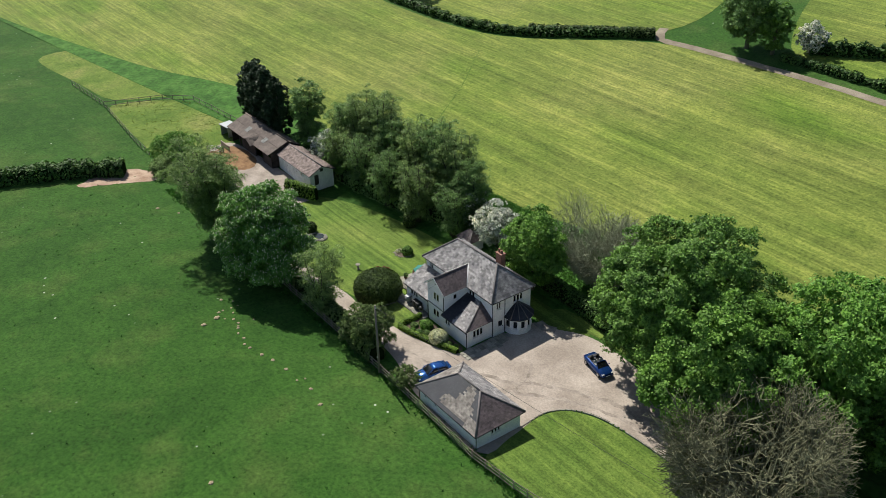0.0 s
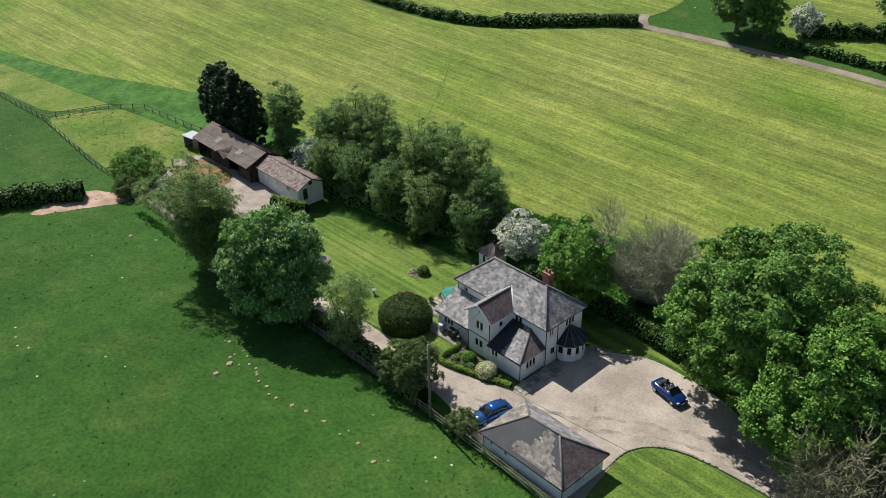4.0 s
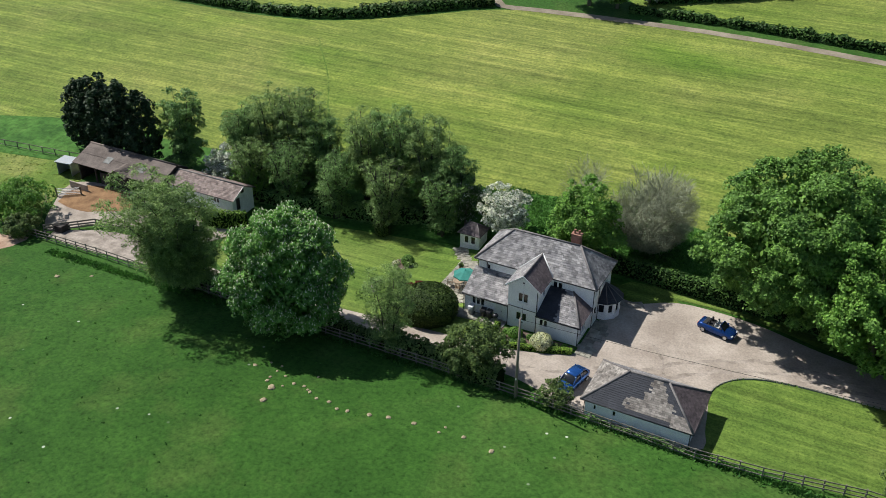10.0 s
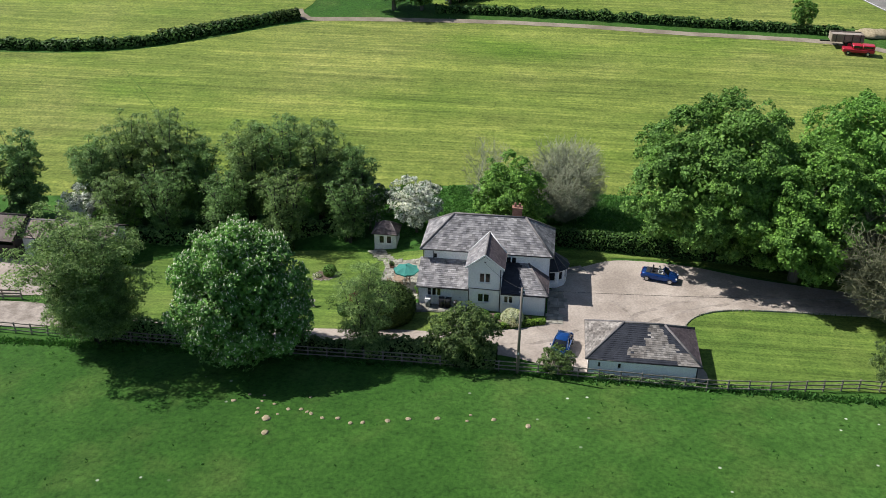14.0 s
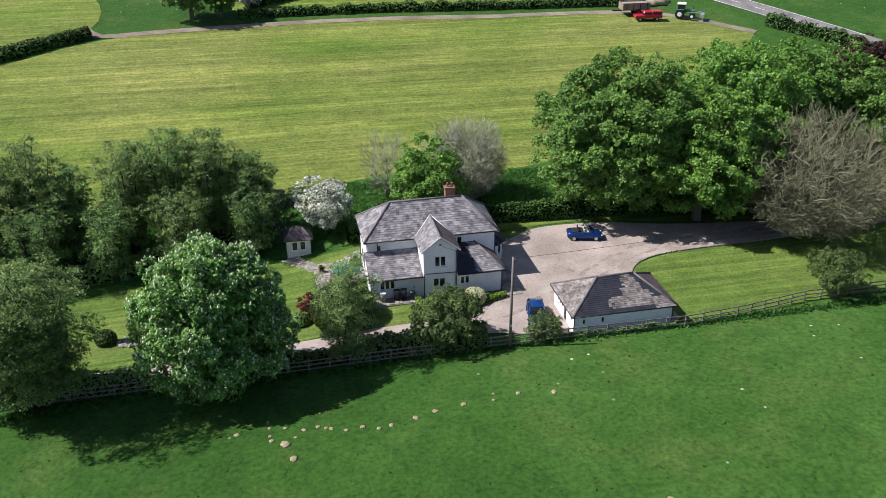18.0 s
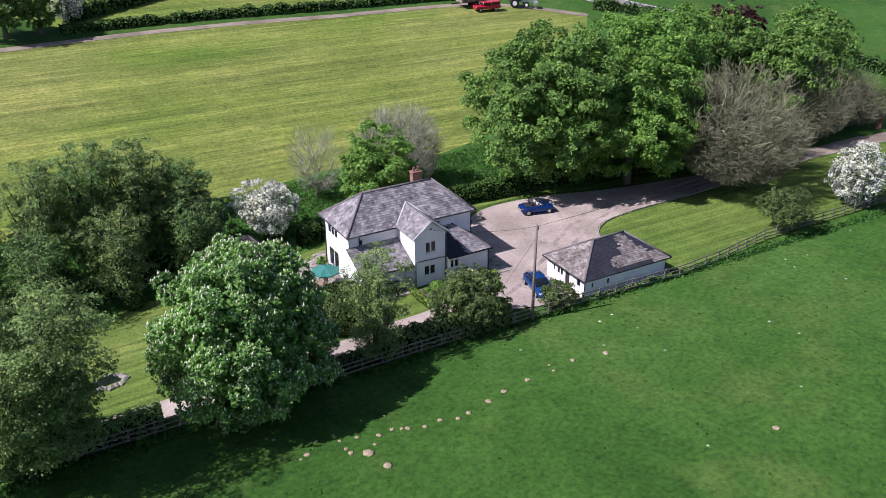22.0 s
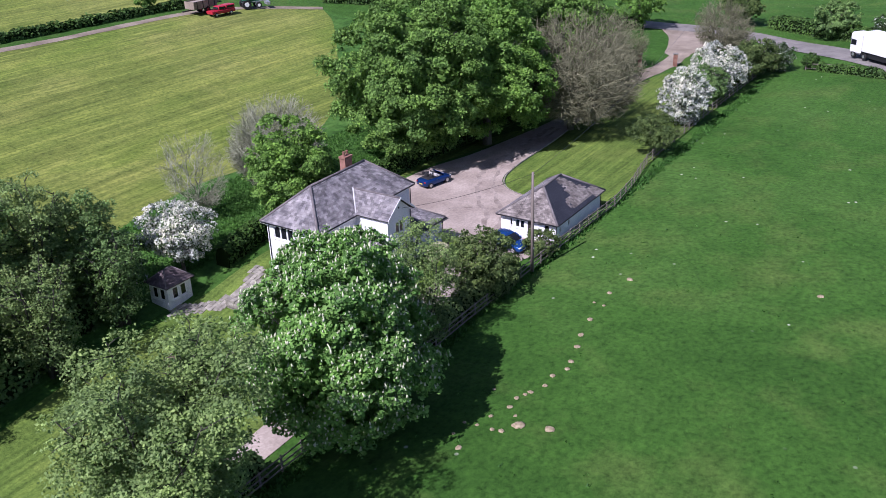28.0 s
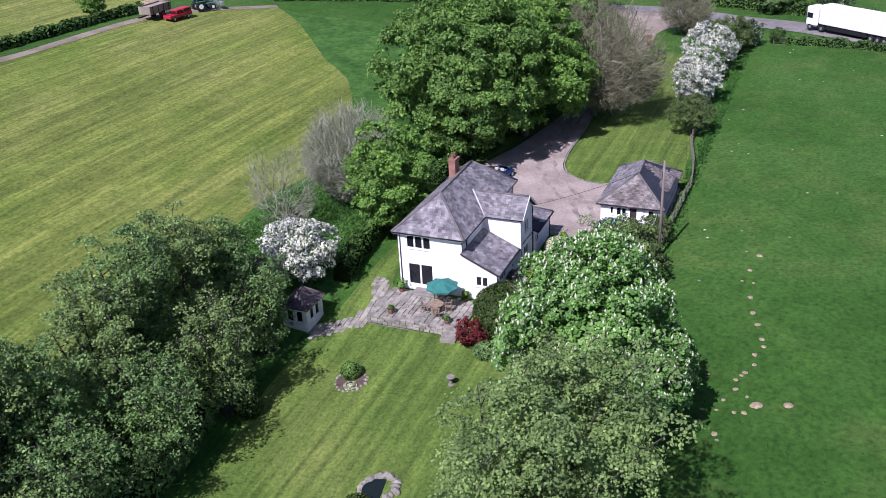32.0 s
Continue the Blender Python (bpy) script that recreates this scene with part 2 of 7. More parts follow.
M_TWIG = surface("pale_bare_twigs", (0.118, 0.118, 0.064), (0.220, 0.220, 0.132), 0.6, 0.95, fine=6.0, per_piece=0.3)
M_SOIL = surface("dark_garden_soil", (0.07, 0.05, 0.036), (0.14, 0.105, 0.08), 1.0, 0.95, fine=8.0, bumpy=0.8)
M_FARTRACK = surface("worn_field_track", (0.17, 0.14, 0.10), (0.27, 0.23, 0.17), 0.3, 0.95, fine=5.0, bumpy=0.4)
M_STONE = piece_surface("patio_flagstone", (0.21, 0.196, 0.158), (0.345, 0.326, 0.268), 0.85, 1.5, 0.72, 1.18)
M_STONEWALL = surface("grey_walling_stone", (0.15, 0.14, 0.12), (0.29, 0.265, 0.235), 1.5, 0.9, per_piece=0.3)
M_OAKLEAF = leaf_mat("oak_leaves", (0.082, 0.168, 0.034), (0.165, 0.300, 0.062))
M_LIMELEAF = leaf_mat("yellow_green_leaves", (0.088, 0.205, 0.034), (0.172, 0.330, 0.060))
M_MAPLELEAF = leaf_mat("maple_leaves", (0.092, 0.198, 0.034), (0.172, 0.318, 0.058))
M_CHESTNUT = leaf_mat("horse_chestnut_leaves", (0.096, 0.222, 0.048), (0.200, 0.385, 0.092), dots=(0.04, (0.34, 0.40, 0.22)))
M_ALDER = leaf_mat("alder_leaves", (0.124, 0.205, 0.060), (0.206, 0.300, 0.098))
M_ALDERDARK = leaf_mat("dark_alder_leaves", (0.100, 0.188, 0.057), (0.178, 0.293, 0.090))
M_HOLLY = leaf_mat("olive_holly_leaves", (0.057, 0.103, 0.029), (0.138, 0.196, 0.059))
M_CONIFER = leaf_mat("dark_cypress_sprays", (0.013, 0.030, 0.012), (0.030, 0.060, 0.024), 0.08)
M_HAWTHORN = leaf_mat("hawthorn_blossom", (0.052, 0.117, 0.026), (0.091, 0.169, 0.046), dots=(0.72, (0.78, 0.78, 0.72)))
M_MAY = leaf_mat("hawthorn_leaves_with_blossom", (0.045, 0.095, 0.028), (0.09, 0.15, 0.05), dots=(0.16, (0.55, 0.58, 0.5)))
M_CANDLE = plain("cream_blossom", (0.52, 0.55, 0.37), 0.8)
M_BEECH = leaf_mat("copper_beech_leaves", (0.03, 0.012, 0.014), (0.06, 0.022, 0.024), 0.15)
M_HEDGE = leaf_mat("hedge_leaves", (0.030, 0.075, 0.015), (0.067, 0.135, 0.026), 0.15)
M_BOXHEDGE = leaf_mat("clipped_box_leaves", (0.090, 0.166, 0.022), (0.180, 0.293, 0.036), 0.15)
M_YEW = leaf_mat("clipped_yew_leaves", (0.026, 0.054, 0.011), (0.060, 0.096, 0.018), 0.1)
M_RED = leaf_mat("red_maple_leaves", (0.08, 0.012, 0.014), (0.17, 0.028, 0.03), 0.2)
M_CREAM = leaf_mat("cream_variegated_leaves", (0.35, 0.38, 0.16), (0.66, 0.66, 0.45), 0.2)
# near-black colour that paints the shade deep inside hedges and clipped bushes
M_SHADOWCORE = plain("painted_inner_shade", (0.010, 0.020, 0.006), 1.0, 0, 0.0)


# ---------------------------------------------------------------- building helpers
def obj_of(name, verts, faces, material, parent=None, label="", smooth=False):
    me = bpy.data.meshes.new(name)
    me.from_pydata([tuple(v) for v in verts], [], faces)
    me.update()
    if smooth:
        me.polygons.foreach_set("use_smooth", [True] * len(me.polygons))
    for mt in material if isinstance(material, (list, tuple)) else [material]:
        me.materials.append(mt)
    ob = new(name, me)
    if parent:
        ob.parent = parent
    if label:
        ob["label"] = label
    return ob


def part(name, bm, material, parent=None, label="", smooth=False):
    me = bpy.data.meshes.new(name)
    bm.to_mesh(me)
    bm.free()
    if smooth:
        me.polygons.foreach_set("use_smooth", [True] * len(me.polygons))
    me.materials.append(material)
    ob = new(name, me)
    if parent:
        ob.parent = parent
    if label:
        ob["label"] = label
    return ob


def thing(name, label, category, at=(0, 0, 0), turn=0.0, group="", kind=""):
    ob = new(name)
    ob.matrix_world = pose(*at, 0, 0, turn)
    return tagged(ob, label, category, group, kind)


def box_bm(x0, x1, y0, y1, z0, z1, bevel=0.0):
    bm = bmesh.new()
    bmesh.ops.create_cube(bm, size=1, matrix=Matrix.LocRotScale(((x0 + x1) / 2, (y0 + y1) / 2, (z0 + z1) / 2), None, (x1 - x0, y1 - y0, z1 - z0)))
    if bevel:
        bmesh.ops.bevel(bm, geom=bm.edges[:], offset=bevel, segments=1, affect="EDGES", profile=0.6)
    return bm


def add_box(bm, x0, x1, y0, y1, z0, z1, m=None):
    k = Matrix.LocRotScale(((x0 + x1) / 2, (y0 + y1) / 2, (z0 + z1) / 2), None, (x1 - x0, y1 - y0, z1 - z0))
    bmesh.ops.create_cube(bm, size=1, matrix=(m @ k) if m else k)
    return bm


def tube(points, radii, sides=7):
    """Vertices and faces of a tapered tube along points."""
    verts, faces = [], []
    for i, p in enumerate(points):
        d = (Vector(points[min(i + 1, len(points) - 1)]) - Vector(points[max(i - 1, 0)])).normalized()
        a = d.orthogonal().normalized()
        b = d.cross(a)
        for k in range(sides):
            w = 2 * math.pi * k / sides
            verts.append(Vector(p) + (a * math.cos(w) + b * math.sin(w)) * radii[i])
    for i in range(len(points) - 1):
        for k in range(sides):
            j = (k + 1) % sides
            faces.append((i * sides + k, i * sides + j, (i + 1) * sides + j, (i + 1) * sides + k))
    faces.append(tuple(range(sides))[::-1])
    faces.append(tuple(range((len(points) - 1) * sides, len(points) * sides)))
    return verts, faces


def join(*bits):
    verts, faces = [], []
    for v, f in bits:
        o = len(verts)
        verts += list(v)
        faces += [tuple(i + o for i in q) for q in f]
    return verts, faces


# ---------------------------------------------------------------- the lie of the land
def soft_plus(v, k=4.0):
    v /= k
    return k * (math.log1p(math.exp(-abs(v))) + max(v, 0))


def gate(v, k):
    return 1 / (1 + math.exp(max(-40, min(40, -v / k))))


def height(x, y):
    far = 40 * math.tanh(0.115 * soft_plus(y - 26 - 0.03 * x, 5) / 40)
    west = -0.034 * soft_plus(-12 - max(x, -300), 6) * gate(45 - y, 8)
    near = 1.4 * math.tanh(0.1 * soft_plus(-0.5 - y, 2.0))
    dip = -1.9 * gate(-12.0 - x, 2.2) * gate(x + 52, 4) * gate(y - 9.5, 2.8) * gate(31 - y, 2)
    return far + west + near + dip


def steps(a, b, near, far_end, first):
    out = list(np.arange(a, b + 0.01, near))
    s, v, w = first, a, b
    while w < far_end:
        s *= 1.35
        v, w = v - s, w + s
        out = [v] + out + [w]
    return out


def ground_sheet():
    xs, ys = steps(-150, 130, 2.0, 2500, 3.0), steps(-90, 150, 2.0, 2500, 3.0)
    verts = [(x, y, height(x, y)) for y in ys for x in xs]
    w = len(xs)
    faces = [(j * w + i, j * w + i + 1, (j + 1) * w + i + 1, (j + 1) * w + i) for j in range(len(ys) - 1) for i in range(w - 1)]
    ob = obj_of("ground", verts, faces, M_PASTURE, smooth=True)
    return tagged(ob, "wide green pasture with gentle slopes and daisies", "grassland", kind="structure")


def spline(points, closed=True, step=1.2):
    """A smooth outline through a few points."""
    n, out = len(points), []
    for i in range(n if closed else n - 1):
        p = [Vector(points[(i + k) % n] if closed else points[max(0, min(n - 1, i + k))]) for k in (-1, 0, 1, 2)]
        count = max(2, int((p[2] - p[1]).length / step))
        for s in range(count):
            t = s / count
            out.append(0.5 * (2 * p[1] + (p[2] - p[0]) * t + (2 * p[0] - 5 * p[1] + 4 * p[2] - p[3]) * t**2 + (3 * p[1] - p[0] - 3 * p[2] + p[3]) * t**3))
    if not closed:
        out.append(Vector(points[-1]))
    return out


def sheet(name, outline, material, lift, label, category, grid=2.0, ragged=0.0):
    """A thin layer that follows the land inside an outline."""
    from mathutils import geometry
    pts = [Vector((p[0], p[1])) for p in outline]
    if ragged:
        pts = [p + Vector((noise.noise((p.x * 0.9, p.y * 0.9, 1)), noise.noise((p.x * 0.9, p.y * 0.9, 7)))) * ragged for p in pts]
    n = len(pts)
    xs, ys = [p.x for p in pts], [p.y for p in pts]
    inner = [Vector((x, y)) for x in np.arange(min(xs) + grid / 2, max(xs), grid) for y in np.arange(min(ys) + grid / 2, max(ys), grid)]
    v, e, f, *_ = geometry.delaunay_2d_cdt(pts + inner, [(i, (i + 1) % n) for i in range(n)], [list(range(n))], 1, 1e-4)
    ob = obj_of(name, [(p.x, p.y, height(p.x, p.y) + lift) for p in v], f, material, smooth=True)
    return tagged(ob, label, category, kind="structure")


def strip(points, width):
    """The outline of a band of that width along a line."""
    left, right = [], []
    for i, p in enumerate(points):
        d = (points[min(i + 1, len(points) - 1)] - points[max(i - 1, 0)]).normalized()
        s = Vector((-d.y, d.x)) * width / 2
        left.append(p + s)
        right.append(p - s)
    return left + right[::-1]


ground_sheet()
FAR_EDGE = [(-300, 80), (-200, 77), (-150, 74), (-128, 72), (-106, 71), (-84, 71.5), (-69, 74.5), (-56, 82), (-43, 90.5), (-23, 94.4), (2, 95.0), (24, 93.4), (44, 92.6), (60, 89)]
NEAR_EDGE = [(70.5, 80), (65.5, 73), (57.5, 65.5), (46, 55.5), (40, 49), (24, 40), (12, 36.5), (0, 38), (-18, 35), (-40, 33), (-66, 29.5), (-83, 30.5), (-104, 25.5), (-125, 19), (-150, 14), (-200, 5), (-300, -8)]
sheet("hay_field", spline(FAR_EDGE, False, 4) + spline(NEAR_EDGE, False, 3), M_HAY, 0.05, "yellow-green mown hay field with rows of cut grass", "field", 4.0)
sheet("far_meadow", spline([(-150, 78), (-106, 75), (-70, 78.5), (-45, 96), (-52, 130), (-90, 210), (-260, 220), (-260, 90)], True, 5), M_HAY, 0.05, "mown meadow beyond the field hedge", "field", 8.0)
sheet("far_pasture", spline([(-22, 104), (4, 101.5), (40, 100), (55, 99), (66, 104), (70, 150), (60, 230), (-20, 240), (-40, 160)], True, 5), M_HAY, 0.05, "mown pasture beyond the farm track", "field", 8.0)
sheet("nettle_bank", spline([(-46, 21.5), (-25, 23.5), (-8, 23), (5, 22.8), (22, 25), (42, 24), (66, 24), (72, 40), (68, 75)], False, 3) + spline(NEAR_EDGE, False, 3)[:-1], M_NETTLE, 0.045,
      "rank green nettles and weeds along the field edge", "undergrowth", 3.0)
sheet("farm_track", strip(spline([(-46, 97), (-43, 92.5), (-34, 93.2), (-20, 94.2), (-5, 94.8), (10, 94.4), (25, 93.2), (49, 92.2), (60, 88), (70, 78.5)], False, 3), 1.9), M_FARTRACK, 0.09, "pale dusty farm track with two wheel lines", "track", 2.0, 0.2)
sheet("lawn", spline([(-45, 15.5), (-38, 20), (-24, 22.5), (-16, 22.3), (-9, 21.8), (4, 21.6), (10.5, 21.6), (10, 20.5), (6, 18.2), (3, 19), (-9, 19), (-9.5, 12), (-9.5, 9), (-4, 7.5), (-4.4, 3.2), (-12, 4.5), (-20, 3.6), (-32, 3.5), (-41, 6)], True, 1.0),
      M_LAWN, 0.035, "striped mown garden lawn", "lawn", 1.5)
sheet("front_lawn", spline([(17.6, 5), (17.8, 8.8), (20.2, 11.3), (25, 12.5), (36, 13.0), (48, 14.2), (60, 14.2), (70, 13.6), (74, 11), (72, 4), (66, 0.6), (40, 0), (24, -0.8), (19.2, -1.2)], True, 1.0), M_LAWN, 0.035,
      "striped front lawn beside the drive", "lawn", 1.5)
sheet("lawn_verge", spline([(4.5, 20.6), (7.4, 20.2), (11.3, 21.7), (19, 21.5), (27, 19.6), (36, 17.7), (36, 19.2), (27, 21.6), (19, 22.6), (11, 23.0), (5, 22.8)], True, 1.0), M_LAWN, 0.04, "mown grass verge between drive and hedge", "lawn", 1.5)
sheet("driveway", spline([(-14, 1.0), (-7, 1.2), (0, 0.9), (7.2, -0.9), (18.0, -1.2), (18.2, 3), (17.6, 8.3), (20, 11.6), (25, 12.8), (36, 13.3), (46, 14.3), (47, 16.6), (40, 17.2), (27, 19), (19, 21), (11.5, 21.2), (7.5, 19.2), (4.5, 17.6), (4.5, 8), (-4, 4.6), (-12.5, 4.0)], True, 1.0),
      M_GRAVEL, 0.06, "pinkish gravel drive in front of the house", "driveway", 1.5)
M_GRAVELWORN = surface("worn_dark_gravel", (0.19, 0.158, 0.131), (0.34, 0.290, 0.248), 0.9, 0.95, fine=5.0, bumpy=0.5)
for wear, wide in (([(8.2, 7.0), (11.5, 8.6), (14.8, 11.6), (20.5, 14.6), (28, 15.6), (40, 15.6)], 0.5), ([(8.6, 5.6), (12.4, 7.2), (16, 10.2), (21.4, 13.2), (28, 14.2), (40, 14.7)], 0.45),
                   ([(10.4, 12.6), (12.4, 9.8), (13.0, 6.4), (12.0, 5.6)], 0.35), ([(-8, 2.2), (-2, 2.6), (3.4, 3.8), (7, 6.4)], 0.5)):
    sheet("drive_wear", strip(spline([Vector(q) for q in wear], False, 0.8), wide), M_GRAVELWORN, 0.064, "darker wheel-worn line across the gravel", "drive wear", 1.0, 0.45)
sheet("entrance_lane", strip(spline([(43, 15.4), (50, 15.7), (58, 15.7), (66, 15.9), (78, 14.8), (86, 15.5), (95, 17)], False, 1.5), 2.9), M_TRACK, 0.066, "narrow worn earth lane to the road", "lane", 1.5, 0.5)
sheet("back_lane", spline([(-13, 1.0), (-13, 3.8), (-22, 3.6), (-33, 3.4), (-45, 4.5), (-46, 1.5), (-30, 0.8), (-20, 0.9)], True, 1.0), M_GRAVEL, 0.055, "narrow gravel lane behind the fence", "lane", 1.5)


# ---------------------------------------------------------------- roofs, walls, windows
def slates(name, quad, parent, material, course=0.24, width=0.34, thick=0.03, seed=1, chooser=None, label=""):
    """Overlapping slates over a roof plane: quad is eave left, eave right, top right, top left as seen from outside."""
    rnd = random.Random(seed)
    a, b, c, d = (Vector(p) for p in quad)
    nrm = (b - a).cross(d - a).normalized()
    rise = ((d - a) - (b - a).normalized() * (d - a).dot((b - a).normalized())).length
    rows = max(1, int(rise / course))
    sets = {}
    for r in range(rows):
        s0, s1 = r / rows, min(1.0, (r + 1.25) / rows)
        l0, r0, l1, r1 = a.lerp(d, s0), b.lerp(c, s0), a.lerp(d, s1), b.lerp(c, s1)
        span = (r0 - l0).length
        n = max(1, round(span / width))
        shift = 0.5 * (r % 2)
        cuts = [0.0] + [min(1, (k + shift + rnd.uniform(-0.06, 0.06)) / n) for k in range(1, n)] + [1.0]
        for u0, u1 in zip(cuts, cuts[1:]):
            if u1 - u0 < 0.02 / max(span, 0.1):
                continue
            lift = nrm * (thick + rnd.uniform(0, 0.012))
            p = [l0.lerp(r0, u0), l0.lerp(r0, u1), l1.lerp(r1, u1), l1.lerp(r1, u0)]
            key = chooser((u0 + u1) / 2, (s0 + s1) / 2, rnd) if chooser else 0
            vs, fs = sets.setdefault(key, ([], []))
            o = len(vs)
            vs += [p[0] + lift, p[1] + lift, p[2] + nrm * 0.004, p[3] + nrm * 0.004, p[0], p[1]]
            fs += [(o, o + 1, o + 2, o + 3), (o + 4, o + 5, o + 1, o)]
    for key, (vs, fs) in sets.items():
        mt = material[key] if isinstance(material, (list, tuple)) else material
        ob = obj_of(name, vs, fs, mt, parent, label)
        ob["kind"] = "stuff"


def slab(name, quad, parent, material, thick=0.12):
    """The board under a roof plane."""
    q = [Vector(p) for p in quad]
    nrm = (q[1] - q[0]).cross(q[-1] - q[0]).normalized()
    n = len(q)
    vs = [p - nrm * 0.01 for p in q] + [p - nrm * thick for p in q]
    fs = [tuple(range(n)), tuple(range(n, 2 * n))[::-1]] + [(i, i + n, (i + 1) % n + n, (i + 1) % n) for i in range(n)]
    return obj_of(name, vs, fs, material, parent)


def ridge_line(name, a, b, parent, material, radius=0.12):
    v, f = tube([Vector(a) + Vector((0, 0, 0.0)), Vector(a).lerp(Vector(b), 0.5), Vector(b)], [radius] * 3, 8)
    return obj_of(name, v, f, material, parent, smooth=True)


def roof_plane(quad, parent, material, seed, chooser=None, course=0.24, width=0.34):
    slab("roof_deck", quad, parent, M_DARKWOOD)
    slates("slating", quad, parent, material, course, width, seed=seed, chooser=chooser)


def wall(name, parent, p0, p1, z0, z1, holes=(), thick=0.28, material=None, top=None, butt=True):
    """An upright wall from p0 to p1, outer face on the right of the way; holes are (along from, along to, z from, z to).
    top: heights (along, z) of a sloping or gabled top above z1. butt: the wall starts behind the end of the one before it."""
    p0, p1 = Vector((*p0, 0)), Vector((*p1, 0))
    d = (p1 - p0).normalized()
    length = (p1 - p0).length
    out = Vector((d.y, -d.x, 0))
    us = sorted({thick if butt else 0.0, length, *[h[0] for h in holes], *[h[1] for h in holes]})
    zs = sorted({z0, z1, *[h[2] for h in holes], *[h[3] for h in holes]})
    bm = bmesh.new()

    def block(u0, u1, za, zb):
        m = Matrix(((d.x, -out.x, 0, p0.x), (d.y, -out.y, 0, p0.y), (0, 0, 1, 0), (0, 0, 0, 1)))
        add_box(bm, u0, u1, 0, thick, za, zb, m)

    for u0, u1 in zip(us, us[1:]):
        start = None
        for za, zb in zip(zs, zs[1:]):
            hole = any(h[0] <= u0 + 1e-6 and h[1] >= u1 - 1e-6 and h[2] <= za + 1e-6 and h[3] >= zb - 1e-6 for h in holes)
            if hole:
                if start is not None:
                    block(u0, u1, start, za)
                start = None
            elif start is None:
                start = za
        if start is not None:
            block(u0, u1, start, zs[-1])
    if top:
        pts = [(0.0, z1)] + list(top) + [(length, z1)]
        outer = [bm.verts.new(p0 + d * u + Vector((0, 0, z))) for u, z in pts]
        inner = [bm.verts.new(p0 + d * u - out * thick + Vector((0, 0, z))) for u, z in pts]
        bm.faces.new(outer)
        bm.faces.new(inner[::-1])
        for i in range(len(pts)):
            j = (i + 1) % len(pts)
            bm.faces.new((outer[j], outer[i], inner[i], inner[j]))
    bmesh.ops.remove_doubles(bm, verts=bm.verts[:], dist=1e-4)
    bmesh.ops.recalc_face_normals(bm, faces=bm.faces[:])
    return part(name, bm, material or M_RENDER, parent)


def window(parent, p0, p1, u0, u1, z0, z1, lights=2, thick=0.28, sill=True, name="window", frame_mat=None, head=False):
    """A framed window in a wall's opening, with panes, bars and a sill."""
    p0, p1 = Vector((*p0, 0)), Vector((*p1, 0))
    d = (p1 - p0).normalized()
    out = Vector((d.y, -d.x, 0))
    m = Matrix(((d.x, -out.x, 0, p0.x), (d.y, -out.y, 0, p0.y), (0, 0, 1, 0), (0, 0, 0, 1)))
    bm = bmesh.new()
    f = 0.085
    for a, b, c, e in ((u0, u1, z0, z0 + f), (u0, u1, z1 - f, z1), (u0, u0 + f, z0 + f, z1 - f), (u1 - f, u1, z0 + f, z1 - f)):
        add_box(bm, a, b, 0.025, 0.12, c, e, m)
    w = part(name, bm, frame_mat or M_WHITE, parent)
    for k in range(1, lights):
        u = u0 + (u1 - u0) * k / lights
        bm = bmesh.new()
        add_box(bm, u - 0.075, u + 0.075, 0.025, 0.12, z0 + f, z1 - f, m)
        part("mullion", bm, frame_mat or M_WHITE, w)
    for k in range(lights):
        a, b = u0 + (u1 - u0) * k / lights + 0.05, u0 + (u1 - u0) * (k + 1) / lights - 0.05
        bm = bmesh.new()
        add_box(bm, a, b, 0.075, 0.09, z0 + f, z1 - f, m)
        part("pane", bm, M_GLASS, w, "dark glass")
    if sill:
        bm = bmesh.new()
        add_box(bm, u0 - 0.08, u1 + 0.08, -0.07, 0.10, z0 - 0.07, z0, m)
        part("sill", bm, M_WHITE, w)
    if head:
        bm = bmesh.new()
        add_box(bm, u0 - 0.1, u1 + 0.1, -0.025, 0.02, z1 + 0.02, z1 + 0.12, m)
        part("lintel", bm, M_WHITE, w)
    return w


def door(parent, p0, p1, u0, u1, z0, z1, material=None, glazed=True, name="door"):
    p0, p1 = Vector((*p0, 0)), Vector((*p1, 0))
    d = (p1 - p0).normalized()
    out = Vector((d.y, -d.x, 0))
    m = Matrix(((d.x, -out.x, 0, p0.x), (d.y, -out.y, 0, p0.y), (0, 0, 1, 0), (0, 0, 0, 1)))
    bm = bmesh.new()
    add_box(bm, u0, u1, 0.08, 0.14, z0, z1, m)
    ob = part(name, bm, material or M_WHITE, parent)
    bm = bmesh.new()
    for a, b, c, e in ((u0 - 0.0, u0 + 0.06, z0, z1), (u1 - 0.06, u1, z0, z1), (u0, u1, z1 - 0.06, z1)):
        add_box(bm, a, b, 0.03, 0.08, c, e, m)
    part("door_frame", bm, M_WHITE, ob)
    if glazed:
        bm = bmesh.new()
        add_box(bm, u0 + 0.2, u1 - 0.2, 0.065, 0.08, z0 + 1.1, z1 - 0.25, m)
        part("pane", bm, M_GLASS, ob, "dark glass")
    bm = bmesh.new()
    add_box(bm, u1 - 0.19, u1 - 0.12, 0.02, 0.08, z0 + 0.95, z0 + 1.08, m)
    part("handle", bm, M_BLACK, ob, "black handle")
    return ob


def gutter(parent, a, b, name="gutter"):
    v, f = tube([Vector(a), Vector(a).lerp(Vector(b), 0.5), Vector(b)], [0.06] * 3, 6)
    return obj_of(name, v, f, M_BLACK, parent, smooth=True)


def downpipe(parent, x, y, z0, z1):
    v, f = tube([(x, y, z0), (x, y, (z0 + z1) / 2), (x, y, z1)], [0.045] * 3, 6)
    return obj_of("downpipe", v, f, M_BLACK, parent, smooth=True)


